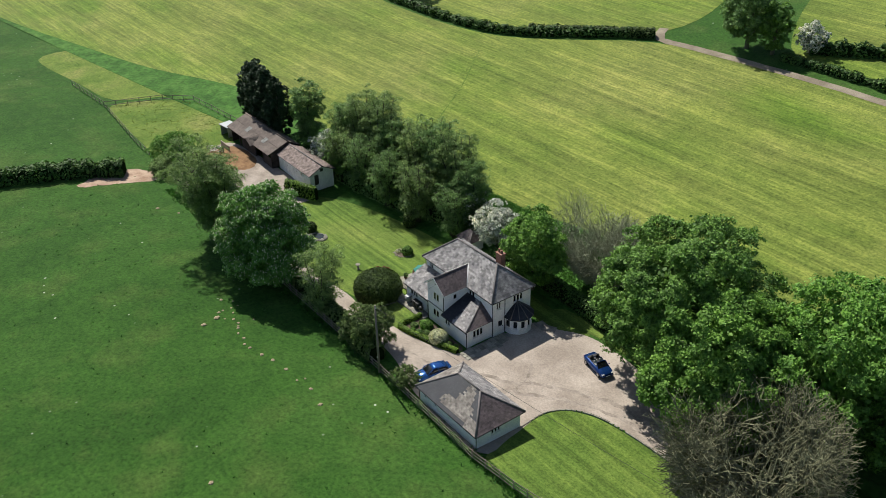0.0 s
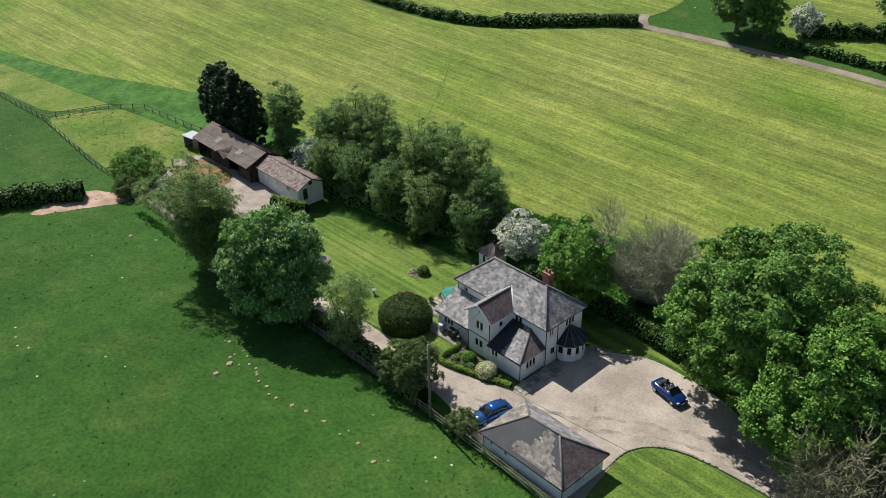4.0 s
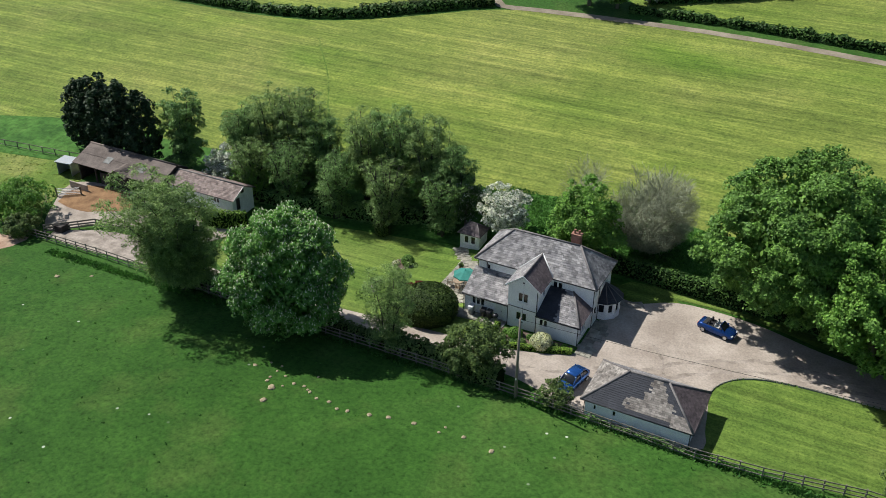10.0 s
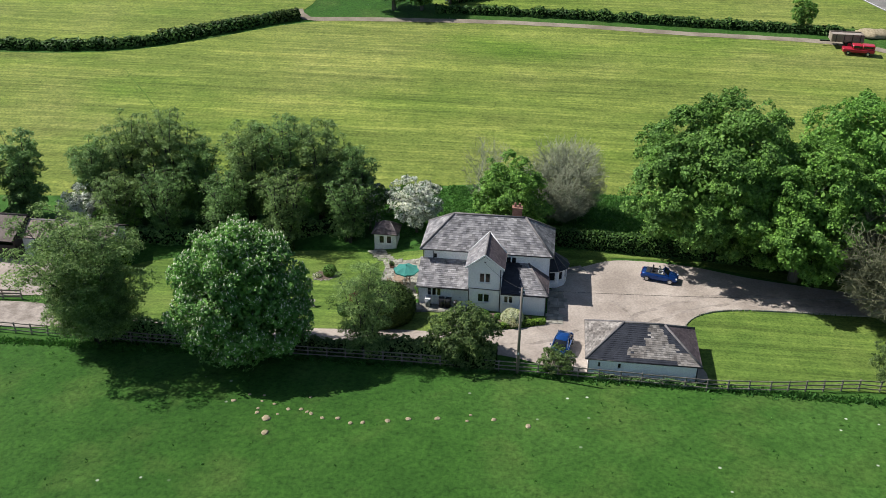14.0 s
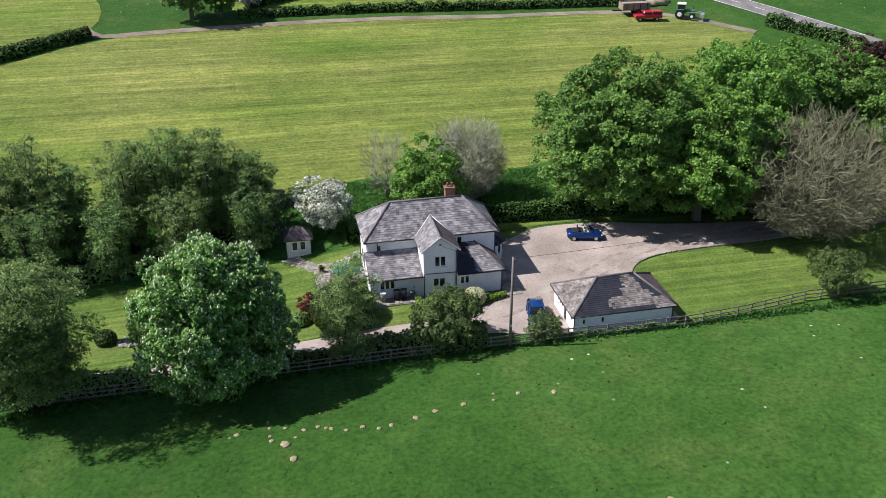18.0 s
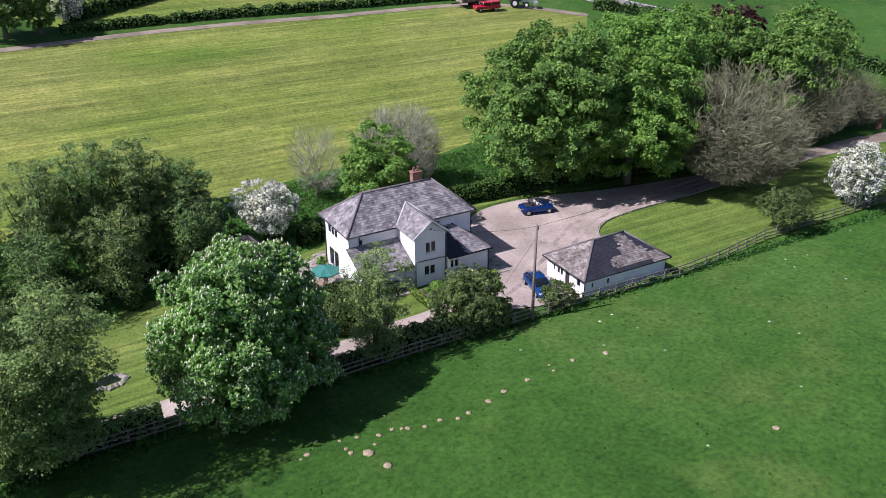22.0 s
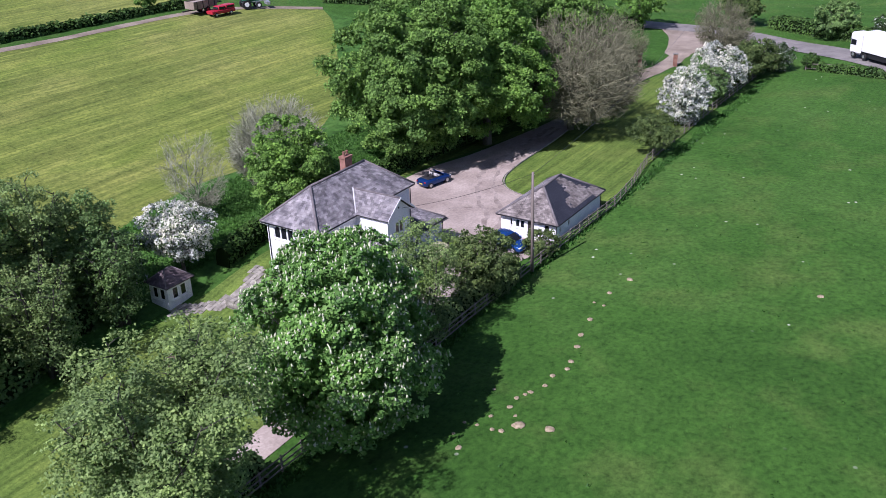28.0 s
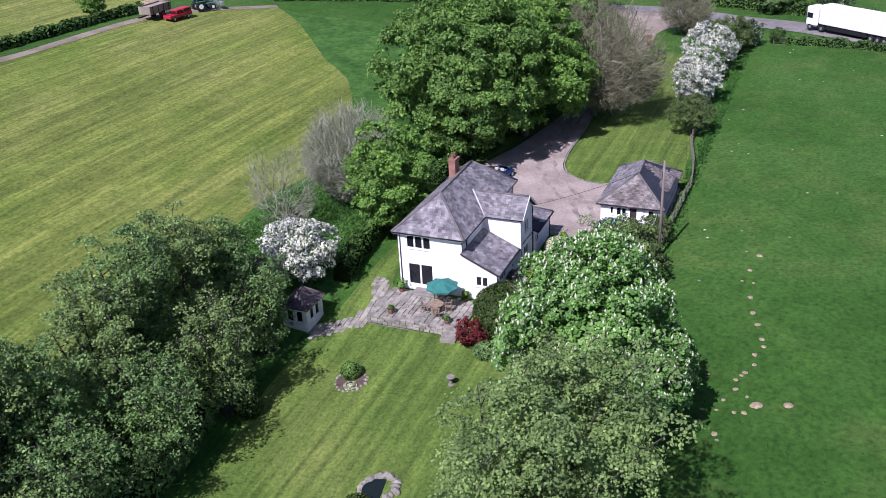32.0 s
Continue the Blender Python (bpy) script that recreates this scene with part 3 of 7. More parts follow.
# ---------------------------------------------------------------- the house
def house():
    h = thing("house", "white rendered two-storey house with hipped slate roofs", "house")
    X0, X1, Y0, Y1, EZ, RZ = -9.2, 3.85, 12.3, 18.1, 5.05, 7.77
    ry = 15.2
    e = 0.38
    ex0, ex1, ey0, ey1 = X0 - e, X1 + e, Y0 - e, Y1 + e
    ra, rb = (-6.4, ry, RZ), (1.05, ry, RZ)
    A, B, C, D = (ex0, ey0, EZ), (ex1, ey0, EZ), (ex1, ey1, EZ), (ex0, ey1, EZ)
    # walls
    SW, SE, NE, NW = (X0, Y0), (X1, Y0), (X1, Y1), (X0, Y1)
    south = [(0.95, 1.4, 3.75, 4.45), (8.55, 9.65, 3.75, 4.6)]
    wall("wall", h, SW, SE, -0.4, EZ, south)
    for u0, u1, z0, z1 in south:
        window(h, SW, SE, u0, u1, z0, z1, 1 if u1 - u0 < 0.6 else 2)
    east = [(0.55, 1.25, 3.6, 4.65), (3.1, 4.6, 3.6, 4.65), (0.75, 1.7, 0.05, 2.1)]
    wall("wall", h, SE, NE, -0.4, EZ, east)
    window(h, SE, NE, 0.55, 1.25, 3.6, 4.65, 2)
    window(h, SE, NE, 3.1, 4.6, 3.6, 4.65, 3)
    door(h, SE, NE, 0.75, 1.7, 0.05, 2.1)
    north = [(1.5, 2.9, 3.6, 4.7), (5.5, 6.9, 3.6, 4.7), (9.5, 10.9, 3.6, 4.7), (2.0, 3.6, 0.9, 2.1), (8.0, 9.6, 0.9, 2.1)]
    wall("wall", h, NE, NW, -0.4, EZ, north)
    for u0, u1, z0, z1 in north:
        window(h, NE, NW, u0, u1, z0, z1, 2)
    west = [(0.75, 3.0, 3.55, 4.75), (0.8, 3.1, 0.12, 2.15)]
    wall("wall", h, NW, SW, -0.6, EZ, west)
    window(h, NW, SW, 0.75, 3.0, 3.55, 4.75, 3)
    pd = window(h, NW, SW, 0.8, 3.1, 0.12, 2.15, 2, sill=False, name="patio_door")
    # main roof
    roof_plane([A, B, rb, ra], h, M_SLATE, 11)
    roof_plane([B, C, rb, rb], h, M_SLATE, 12)
    roof_plane([C, D, ra, rb], h, M_SLATE, 13)
    roof_plane([D, A, ra, ra], h, M_SLATE, 14)
    for p, q in ((ra, rb), (ra, A), (ra, D), (rb, B), (rb, C)):
        ridge_line("ridge_tile", p, q, h, M_RIDGE)
    for p, q in ((A, B), (B, C), (C, D), (D, A)):
        gutter(h, Vector(p) + Vector((0, 0, -0.06)), Vector(q) + Vector((0, 0, -0.06)))
    for x, y in ((X0 - 0.06, Y0 - 0.06), (X0 - 0.06, Y1 - 0.2), (X1 + 0.06, Y0 - 0.05), (X1 + 0.06, 14.1), (-8.2, Y0 - 0.06)):
        downpipe(h, x, y, 0, EZ - 0.05)
    # soffit that closes the eaves
    bm = bmesh.new()
    for x0, x1, y0, y1 in ((ex0, ex1, ey0, Y0), (ex0, ex1, Y1, ey1), (ex0, X0, Y0, Y1), (X1, ex1, Y0, Y1)):
        add_box(bm, x0, x1, y0, y1, EZ - 0.16, EZ - 0.1)
    part("soffit", bm, M_WHITE, h)
    # gabled wing
    gx0, gx1, gy, gz = -4.2, -0.85, 8.85, 6.55
    gm = (gx0 + gx1) / 2
    g0, g1, g2, g3 = (gx0, Y0), (gx0, gy), (gx1, gy), (gx1, Y0)
    wall("wall", h, g0, g1, -0.4, EZ, (), butt=False)
    front = [(1.1, 2.25, 3.25, 4.4), (0.95, 2.2, 0.95, 2.0)]
    wall("wall", h, g1, g2, -0.4, EZ, front, top=((1.675, 6.42),))
    window(h, g1, g2, 1.1, 2.25, 3.25, 4.4, 2, head=True)
    window(h, g1, g2, 0.95, 2.2, 0.95, 2.0, 2, head=True)
    side = [(1.3, 1.9, 3.7, 4.5)]
    wall("wall", h, g2, g3, -0.4, EZ, side)
    window(h, g2, g3, 1.3, 1.9, 3.7, 4.5, 1)
    ridge_end = (gm, 13.75, gz)
    over = 0.3
    gl, gr = gx0 - over, gx1 + over
    # the wing's roof runs into the main slope, which it meets higher up at its ridge
    roof_plane([(gl, Y0 + 0.0, EZ), (gl, gy - 0.28, EZ), (gm, gy - 0.28, gz), ridge_end], h, M_SLATE, 21)
    roof_plane([(gr, gy - 0.28, EZ), (gr, Y0 + 0.0, EZ), ridge_end, (gm, gy - 0.28, gz)], h, M_TILE, 22, course=0.2, width=0.26)
    ridge_line("ridge_tile", (gm, gy - 0.28, gz + 0.02), ridge_end, h, M_RIDGE, 0.1)
    for xe in (gl, gr):
        ridge_line("valley_lead", (xe + (0.05 if xe == gl else -0.05), Y0 - 0.25, EZ + 0.07), (gm, 13.75, gz + 0.04), h, M_LEAD, 0.085)
    # bargeboards
    for xe in (gl, gr):
        a, b = Vector((xe, gy - 0.3, EZ - 0.12)), Vector((gm, gy - 0.3, gz - 0.08))
        n = Vector((0, -0.05, 0))
        up = Vector((0, 0, 0.2))
        vs = [a, b, b + up, a + up, a + n, b + n, b + up + n, a + up + n]
        obj_of("bargeboard", vs, [(0, 1, 2, 3), (7, 6, 5, 4), (0, 4, 5, 1), (1, 5, 6, 2), (2, 6, 7, 3), (3, 7, 4, 0)], M_WHITE, h)
    bm = bmesh.new()
    add_box(bm, gx0 - 0.02, gx1 + 0.02, gy - 0.035, gy + 0.01, 2.55, 2.66)
    part("string_course", bm, M_WHITE, h)
    bm = bmesh.new()
    add_box(bm, gm - 0.09, gm + 0.09, gy - 0.03, gy + 0.02, 5.55, 5.72)
    part("gable_vent", bm, M_BLACK, h)
    downpipe(h, gx1 - 0.1, gy - 0.07, 0, 4.95)
    downpipe(h, gx0 + 0.06, gy - 0.07, 0, 2.5)
    v, f = tube([(gx0 + 0.1, gy - 0.08, 2.6), (gm, gy - 0.08, 2.56), (gx1 - 0.1, gy - 0.08, 2.52)], [0.035] * 3, 6)
    obj_of("waste_pipe", v, f, M_BLACK, h, smooth=True)
    # lean-to beside the wing, kitchen side
    kx0, kx1, ky = -9.35, gx0, 9.25
    kz, kt = 2.4, 3.85
    k0, k1, k2 = (kx0, Y0), (kx0, ky), (kx1, ky)
    wall("wall", h, k0, k1, -0.5, kz, [(1.2, 2.3, 0.95, 1.9)], top=((0.0, kt), (0.001, kt)), butt=False)
    window(h, k0, k1, 1.2, 2.3, 0.95, 1.9, 2)
    ks = [(0.85, 2.35, 1.05, 2.05), (3.55, 4.45, 0.03, 2.05)]
    wall("wall", h, k1, k2, -0.4, kz, ks)
    window(h, k1, k2, 0.85, 2.35, 1.05, 2.05, 3)
    door(h, k1, k2, 3.55, 4.45, 0.03, 2.05, M_WHITE, False)
    roof_plane([(kx0 - 0.2, ky - 0.3, kz - 0.1), (kx1, ky - 0.3, kz - 0.1), (kx1, Y0, kt), (kx0 - 0.2, Y0, kt)], h, M_SLATE, 31)
    gutter(h, (kx0 - 0.2, ky - 0.36, kz - 0.16), (kx1, ky - 0.36, kz - 0.16))
    downpipe(h, kx0 - 0.05, ky - 0.08, 0, 2.2)
    # lean-to on the drive side, hipped at its free corner
    lx0, lx1, ly, lz, lt = gx1, 3.65, 8.65, 2.5, 3.95
    l1, l2, l3 = (lx0, ly), (lx1, ly), (lx1, Y0)
    wall("wall", h, l1, l2, -0.4, lz, [(0.3, 1.25, 1.15, 2.05)], butt=False)
    window(h, l1, l2, 0.3, 1.25, 1.15, 2.05, 2)
    wall("wall", h, l2, l3, -0.4, lz, [(0.9, 2.4, 1.0, 2.05)])
    window(h, l2, l3, 0.9, 2.4, 1.0, 2.05, 3)
    c, apex = (lx1 + 0.3, ly - 0.32, lz - 0.02), (1.7, Y0, lt)
    # slates beside the wing are set darker than the rest of this slope
    split = lambda u, v, r: 0 if u * (1 - 0.5 * v) < 0.40 - 0.05 * v + r.uniform(-0.02, 0.02) else 1
    roof_plane([(lx0, ly - 0.32, lz - 0.02), c, apex, (lx0, Y0, lt)], h, [M_SLATE_DARK, M_SLATE], 41, split)
    roof_plane([c, (lx1 + 0.3, Y0, lz - 0.02), apex, apex], h, M_TILE, 42)
    ridge_line("ridge_tile", apex, c, h, M_RIDGE, 0.1)
    gutter(h, (lx0, ly - 0.38, lz - 0.08), (lx1 + 0.36, ly - 0.38, lz - 0.08))
    downpipe(h, lx1 + 0.05, ly - 0.08, 0, 2.4)
    # bay with a faceted dark roof
    bc, br = Vector((X1 + 0.15, 15.95, 0)), 1.75
    ang = [radians(a) for a in (-100, -64, -32, 0, 32, 64, 100)]
    ring = [(bc.x + br * math.cos(a), bc.y + br * math.sin(a)) for a in ang]
    for p, q in zip(ring, ring[1:]):
        ln = (Vector(q) - Vector(p)).length
        hole = (0.18, ln - 0.18, 0.85, 1.95)
        wall("bay_wall", h, p, q, -0.4, 2.25, [hole], 0.16, butt=False)
        window(h, p, q, *hole, 1, 0.16)
    tip = Vector((X1 + 0.1, 15.95, 3.75))
    eave = [Vector((bc.x + (br + 0.28) * math.cos(a), bc.y + (br + 0.28) * math.sin(a), 2.2)) for a in ang]
    for k, (p, q) in enumerate(zip(eave, eave[1:])):
        roof_plane([p, q, tip, tip], h, M_SLATE_DARK, 50 + k)
        ridge_line("hip_tile", tip, q, h, M_RIDGE, 0.05)
    # brick chimney
    cx, cy = 0.1, 16.55
    bm = bmesh.new()
    add_box(bm, cx - 0.5, cx + 0.5, cy - 0.32, cy + 0.32, 6.3, 8.15)
    add_box(bm, cx - 0.56, cx + 0.56, cy - 0.38, cy + 0.38, 8.15, 8.32)
    ch = part("chimney", bm, M_BRICK, h, "red brick chimney stack")
    for k in (-0.24, 0.24):
        v, f = tube([(cx + k, cy, 8.32), (cx + k, cy, 8.5), (cx + k, cy, 8.75)], [0.15, 0.12, 0.13], 8)
        obj_of("chimney_pot", v, f, M_BRICK, ch)
    return h


house()


# ---------------------------------------------------------------- the garage
def garage():
    g = thing("garage", "long low white garage with a patched hipped slate roof", "garage")
    x0, x1, y0, y1, ez, rz = 7.95, 17.55, -0.98, 4.75, 2.2, 4.3
    e = 0.36
    A, B, C, D = (x0 - e, y0 - e, ez - 0.05), (x1 + e, y0 - e, ez - 0.05), (x1 + e, y1 + e, ez - 0.05), (x0 - e, y1 + e, ez - 0.05)
    ra, rb = (11.0, 1.9, rz), (14.6, 1.9, rz)
    SW, SE, NE, NW = (x0, y0), (x1, y0), (x1, y1), (x0, y1)
    s = [(0.75, 1.1, 1.0, 1.65), (2.55, 2.95, 1.0, 1.65)]
    wall("wall", g, SW, SE, -0.4, ez, s)
    for q in s:
        window(g, SW, SE, *q, 1, sill=False, frame_mat=M_WHITE)
    s = [(1.9, 3.1, 1.05, 1.8)]
    wall("wall", g, SE, NE, -0.4, ez, s)
    window(g, SE, NE, *s[0], 3)
    wall("wall", g, NE, NW, -0.4, ez, [(1.0, 3.4, 0.0, 2.0), (4.2, 6.6, 0.0, 2.0)])
    door(g, NE, NW, 1.0, 3.4, 0.0, 2.0, M_WHITE, False, "garage_door")
    door(g, NE, NW, 4.2, 6.6, 0.0, 2.0, M_WHITE, False, "garage_door")
    s = [(0.9, 1.25, 1.05, 1.85), (1.5, 2.5, 1.0, 1.85), (2.75, 3.5, 0.02, 2.0), (4.5, 5.1, 1.0, 1.85)]
    wall("wall", g, NW, SW, -0.4, ez, s)
    window(g, NW, SW, *s[0], 1)
    window(g, NW, SW, *s[1], 2)
    door(g, NW, SW, *s[2], M_DARKWOOD, False)
    window(g, NW, SW, *s[3], 1)

    def patch(u, v, r):
        edge = (0.60 if v > 0.62 else 0.52 if v > 0.42 else 0.36) + r.uniform(-0.03, 0.03)
        if v < 0.1:
            edge = 0.8
        if v > 0.3 and u > 0.86 + r.uniform(-0.03, 0.03):
            return 0
        return 0 if u < edge else 1

    roof_plane([A, B, rb, ra], g, [M_SLATE_DARK, M_SLATE_BROWN], 61, patch, 0.2, 0.3)
    roof_plane([B, C, rb, rb], g, M_TILE, 62, None, 0.2, 0.3)
    roof_plane([C, D, ra, rb], g, M_SLATE, 63, None, 0.2, 0.3)
    roof_plane([D, A, ra, ra], g, M_SLATE_BROWN, 64, None, 0.2, 0.3)
    for p, q in ((ra, rb), (ra, A), (ra, D), (rb, B), (rb, C)):
        ridge_line("ridge_tile", p, q, g, M_RIDGE, 0.11)
    for p, q in ((A, B), (B, C), (C, D), (D, A)):
        gutter(g, Vector(p) + Vector((0, 0, -0.06)), Vector(q) + Vector((0, 0, -0.06)))
    downpipe(g, x1 + 0.05, y0 - 0.06, 0, 2.1)
    downpipe(g, x0 - 0.05, y0 - 0.06, 0, 2.1)
    return g


garage()


# ---------------------------------------------------------------- foliage
def leaf_tufts(rng, centres, radii, count, size, tuft, middle, per=14, up=0.45, under=0.45, loose=0.5, squash=0.8):
    """Flat tufts of small leaves on the skins of lobes; returns vertices and faces as arrays, and the tufts' tips."""
    centres, radii = np.asarray(centres, float), np.asarray(radii, float)
    tufts_n = max(8, count // per)
    w = radii**2
    k = rng.choice(len(radii), tufts_n, p=w / w.sum())
    d = rng.normal(size=(tufts_n, 3))
    d /= np.linalg.norm(d, axis=1)[:, None]
    flip = (d[:, 2] < 0) & (rng.random(tufts_n) > under)
    d[flip, 2] *= -1
    pos = centres[k] + d * (radii[k] * (0.62 + 0.44 * rng.random(tufts_n) ** 0.5))[:, None] * np.array([1, 1, squash])
    out = pos - np.asarray(middle)
    out /= np.linalg.norm(out, axis=1)[:, None] + 1e-6
    n = d * 0.55 + out * 0.45 + rng.normal(scale=0.3, size=(tufts_n, 3))
    n[:, 2] += up
    n /= np.linalg.norm(n, axis=1)[:, None]
    a = np.cross(n, rng.normal(size=(tufts_n, 3)))
    a /= np.linalg.norm(a, axis=1)[:, None]
    b = np.cross(n, a)
    ts = tuft * rng.uniform(0.55, 1.35, tufts_n)
    i = np.repeat(np.arange(tufts_n), per)
    m = len(i)
    rho, th = np.sqrt(rng.random(m)), rng.random(m) * 2 * math.pi
    base = pos[i] + (a[i] * (np.cos(th) * rho)[:, None] + b[i] * (np.sin(th) * rho * 0.75)[:, None]) * ts[i][:, None] + n[i] * (rng.normal(scale=0.22, size=m) * ts[i] - 0.25 * rho**2 * ts[i])[:, None]
    ln = n[i] + rng.normal(scale=loose, size=(m, 3))
    ln /= np.linalg.norm(ln, axis=1)[:, None]
    la = np.cross(ln, rng.normal(size=(m, 3)))
    la /= np.linalg.norm(la, axis=1)[:, None]
    lb = np.cross(ln, la)
    s = size * rng.uniform(0.6, 1.4, m)[:, None]
    p = np.stack([base - la * s, base - lb * s * 0.7 + ln * s * 0.18, base + la * s, base + lb * s * 0.7 + ln * s * 0.18], 1)
    return p.reshape(-1, 3), np.arange(m * 4).reshape(-1, 4), pos + n * ts[:, None] * 0.3


def heart_leaves(rng, count, half, middle, egg, size):
    """Larger clumped leaves in the heart of a crown, which keep the light from passing straight through."""
    d = rng.normal(size=(count, 3))
    d /= np.linalg.norm(d, axis=1)[:, None]
    wide = 1 - egg * d[:, 2:3]
    p = d * np.concatenate([wide, wide, np.ones_like(wide)], 1) * np.asarray(half) * (0.35 + 0.65 * rng.random((count, 1)) ** 0.6) + np.asarray(middle)
    n = d + rng.normal(scale=0.7, size=(count, 3))
    n /= np.linalg.norm(n, axis=1)[:, None]
    a = np.cross(n, rng.normal(size=(count, 3)))
    a /= np.linalg.norm(a, axis=1)[:, None]
    b = np.cross(n, a)
    s = size * rng.uniform(0.6, 1.3, (count, 1))
    q = np.stack([p - a * s, p - b * s * 0.7 + n * s * 0.2, p + a * s, p + b * s * 0.7 + n * s * 0.2], 1)
    return q.reshape(-1, 3), np.arange(count * 4).reshape(-1, 4)


def mesh_np(name, verts, faces, material, parent=None, label="", stuff=False):
    me = bpy.data.meshes.new(name)
    me.vertices.add(len(verts))
    me.vertices.foreach_set("co", np.asarray(verts, np.float32).ravel())
    q = faces.shape[1]
    me.loops.add(faces.size)
    me.loops.foreach_set("vertex_index", faces.ravel().astype(np.int32))
    me.polygons.add(len(faces))
    me.polygons.foreach_set("loop_start", np.arange(0, faces.size, q, dtype=np.int32))
    me.update(calc_edges=True)
    me.materials.append(material)
    ob = new(name, me)
    if parent:
        ob.parent = parent
    if label:
        ob["label"] = label
    if stuff:
        ob["kind"] = "stuff"
    return ob


def limbs(rng, height_, spread, count, trunk_r, start=0.3, bare=False, lean=0.0, sub=3, up=0.75):
    """A tapered trunk with limbs and smaller branches; returns the mesh and the ends of the branches."""
    bits, ends = [], []
    top = height_ * (0.72 if not bare else 0.62)
    bend = [Vector((rng.normal() * 0.15, rng.normal() * 0.15, 0)) * i for i in range(5)]
    spine = [Vector((lean * i / 4, 0, top * i / 4)) + bend[i] * 0.5 for i in range(5)]
    bits.append(tube(spine, [trunk_r * f for f in (1.25, 0.95, 0.75, 0.5, 0.2)], 7))
    for i in range(count):
        f = start + (0.95 - start) * (i + 0.5) / count
        s = f * 4
        p = spine[min(3, int(s))].lerp(spine[min(3, int(s)) + 1], s - min(3, int(s)))
        a = i * 2.4 + rng.uniform(-0.4, 0.4)
        reach = spread * rng.uniform(0.6, 0.95) * (1.1 - 0.55 * abs(f - 0.5))
        e = p + Vector((math.cos(a) * reach, math.sin(a) * reach, reach * up * rng.uniform(0.3, 1.0) + (height_ - p.z) * 0.2))
        mid = p.lerp(e, 0.5) + Vector((0, 0, -0.08 * reach)) + Vector(rng.normal(size=3)) * 0.15
        r = trunk_r * (0.42 - 0.2 * f)
        bits.append(tube([p, mid, e], [r, r * 0.6, r * 0.2], 5))
        ends.append(e)
        for k in range(sub):
            q = p.lerp(e, rng.uniform(0.45, 0.9))
            d = Vector(rng.normal(size=3))
            d.z = abs(d.z) * 0.8 + 0.2
            d = (d.normalized() + (e - p).normalized() * 0.7).normalized()
            e2 = q + d * reach * rng.uniform(0.3, 0.55)
            bits.append(tube([q, q.lerp(e2, 0.5) + Vector((0, 0, 0.08)), e2], [r * 0.4, r * 0.25, r * 0.08], 4))
            ends.append(e2)
    return join(*bits), ends


def tree(name, x, y, tall, radius, leaf, label, seed, leaves=9000, size=0.16, lobes=60, trunk=0.3, base=0.25, group="", category="tree", lobe=0.27, tuft=0.55, off=(0.0, 0.0), candles=0, per=14, up=0.45, rough=1.0, oval=(1.0, 1.0), egg=0.0, fill=1.0):
    """A tree: tapered trunk with limbs, and an uneven crown of leafy lobes broken into tufts, dense at its heart."""
    rng = np.random.default_rng(seed)
    t = thing(name, label, category, (x, y, height(x, y) - 0.05), 0, group)
    (v, f), ends = limbs(rng, tall, radius * 0.68, 9, trunk, max(0.18, base * 0.8), sub=2)
    obj_of("trunk", v, f, M_BARK, t, smooth=True)
    cz, ch = tall * (1 + base) / 2, tall * (1 - base) / 2
    lobes, lobe = int(lobes * 3.2), lobe * 0.57
    centres, radii = [], []
    for i in range(lobes):
        zz = 1 - 2 * (i + 0.5) / lobes
        a = i * 2.39996 + rng.uniform(-0.5, 0.5)
        rr = math.sqrt(max(0, 1 - zz * zz))
        lr = radius * lobe * rng.uniform(0.45, 1.35)
        d = Vector((math.cos(a) * rr, math.sin(a) * rr, zz))
        k = 1 + 0.26 * rough * noise.noise(d * 1.5 + Vector((seed * 3.1, 0, 0))) + 0.16 * rough * noise.noise(d * 3.4 + Vector((0, seed * 1.7, 0)))
        k *= rng.uniform(0.84, 1.0) if i % 4 else rng.uniform(0.35, 0.7)
        wide = (1.0 if zz > 0 else 1 - 0.12 * zz * zz) * (1 - egg * zz)
        centres.append((off[0] + d.x * (radius - lr * 0.55) * k * wide * oval[0], off[1] + d.y * (radius - lr * 0.55) * k * wide * oval[1], cz + d.z * (ch - lr * 0.45) * min(k, 1.06)))
        radii.append(lr)
    v, f, tips = leaf_tufts(rng, centres, radii, int(leaves * 1.3), size * 0.72, tuft * 0.72, (off[0], off[1], cz - ch * 0.3), per, up, 0.3, 0.5, 0.65)
    if fill:
        w, g = heart_leaves(rng, int(leaves * fill / 7), (radius * oval[0] * 0.68, radius * oval[1] * 0.68, ch * 0.74), (off[0], off[1], cz), egg, radius * 0.032)
        v, f = np.concatenate([v, w]), np.concatenate([f, g + len(v)])
    mesh_np("crown", v, f, leaf, t)
    if candles:
        tip = tips[tips[:, 2] > cz - ch * 0.75]
        tip = tip[rng.permutation(len(tip))[:candles]]
        flower_candles(rng, tip, t)
    return t


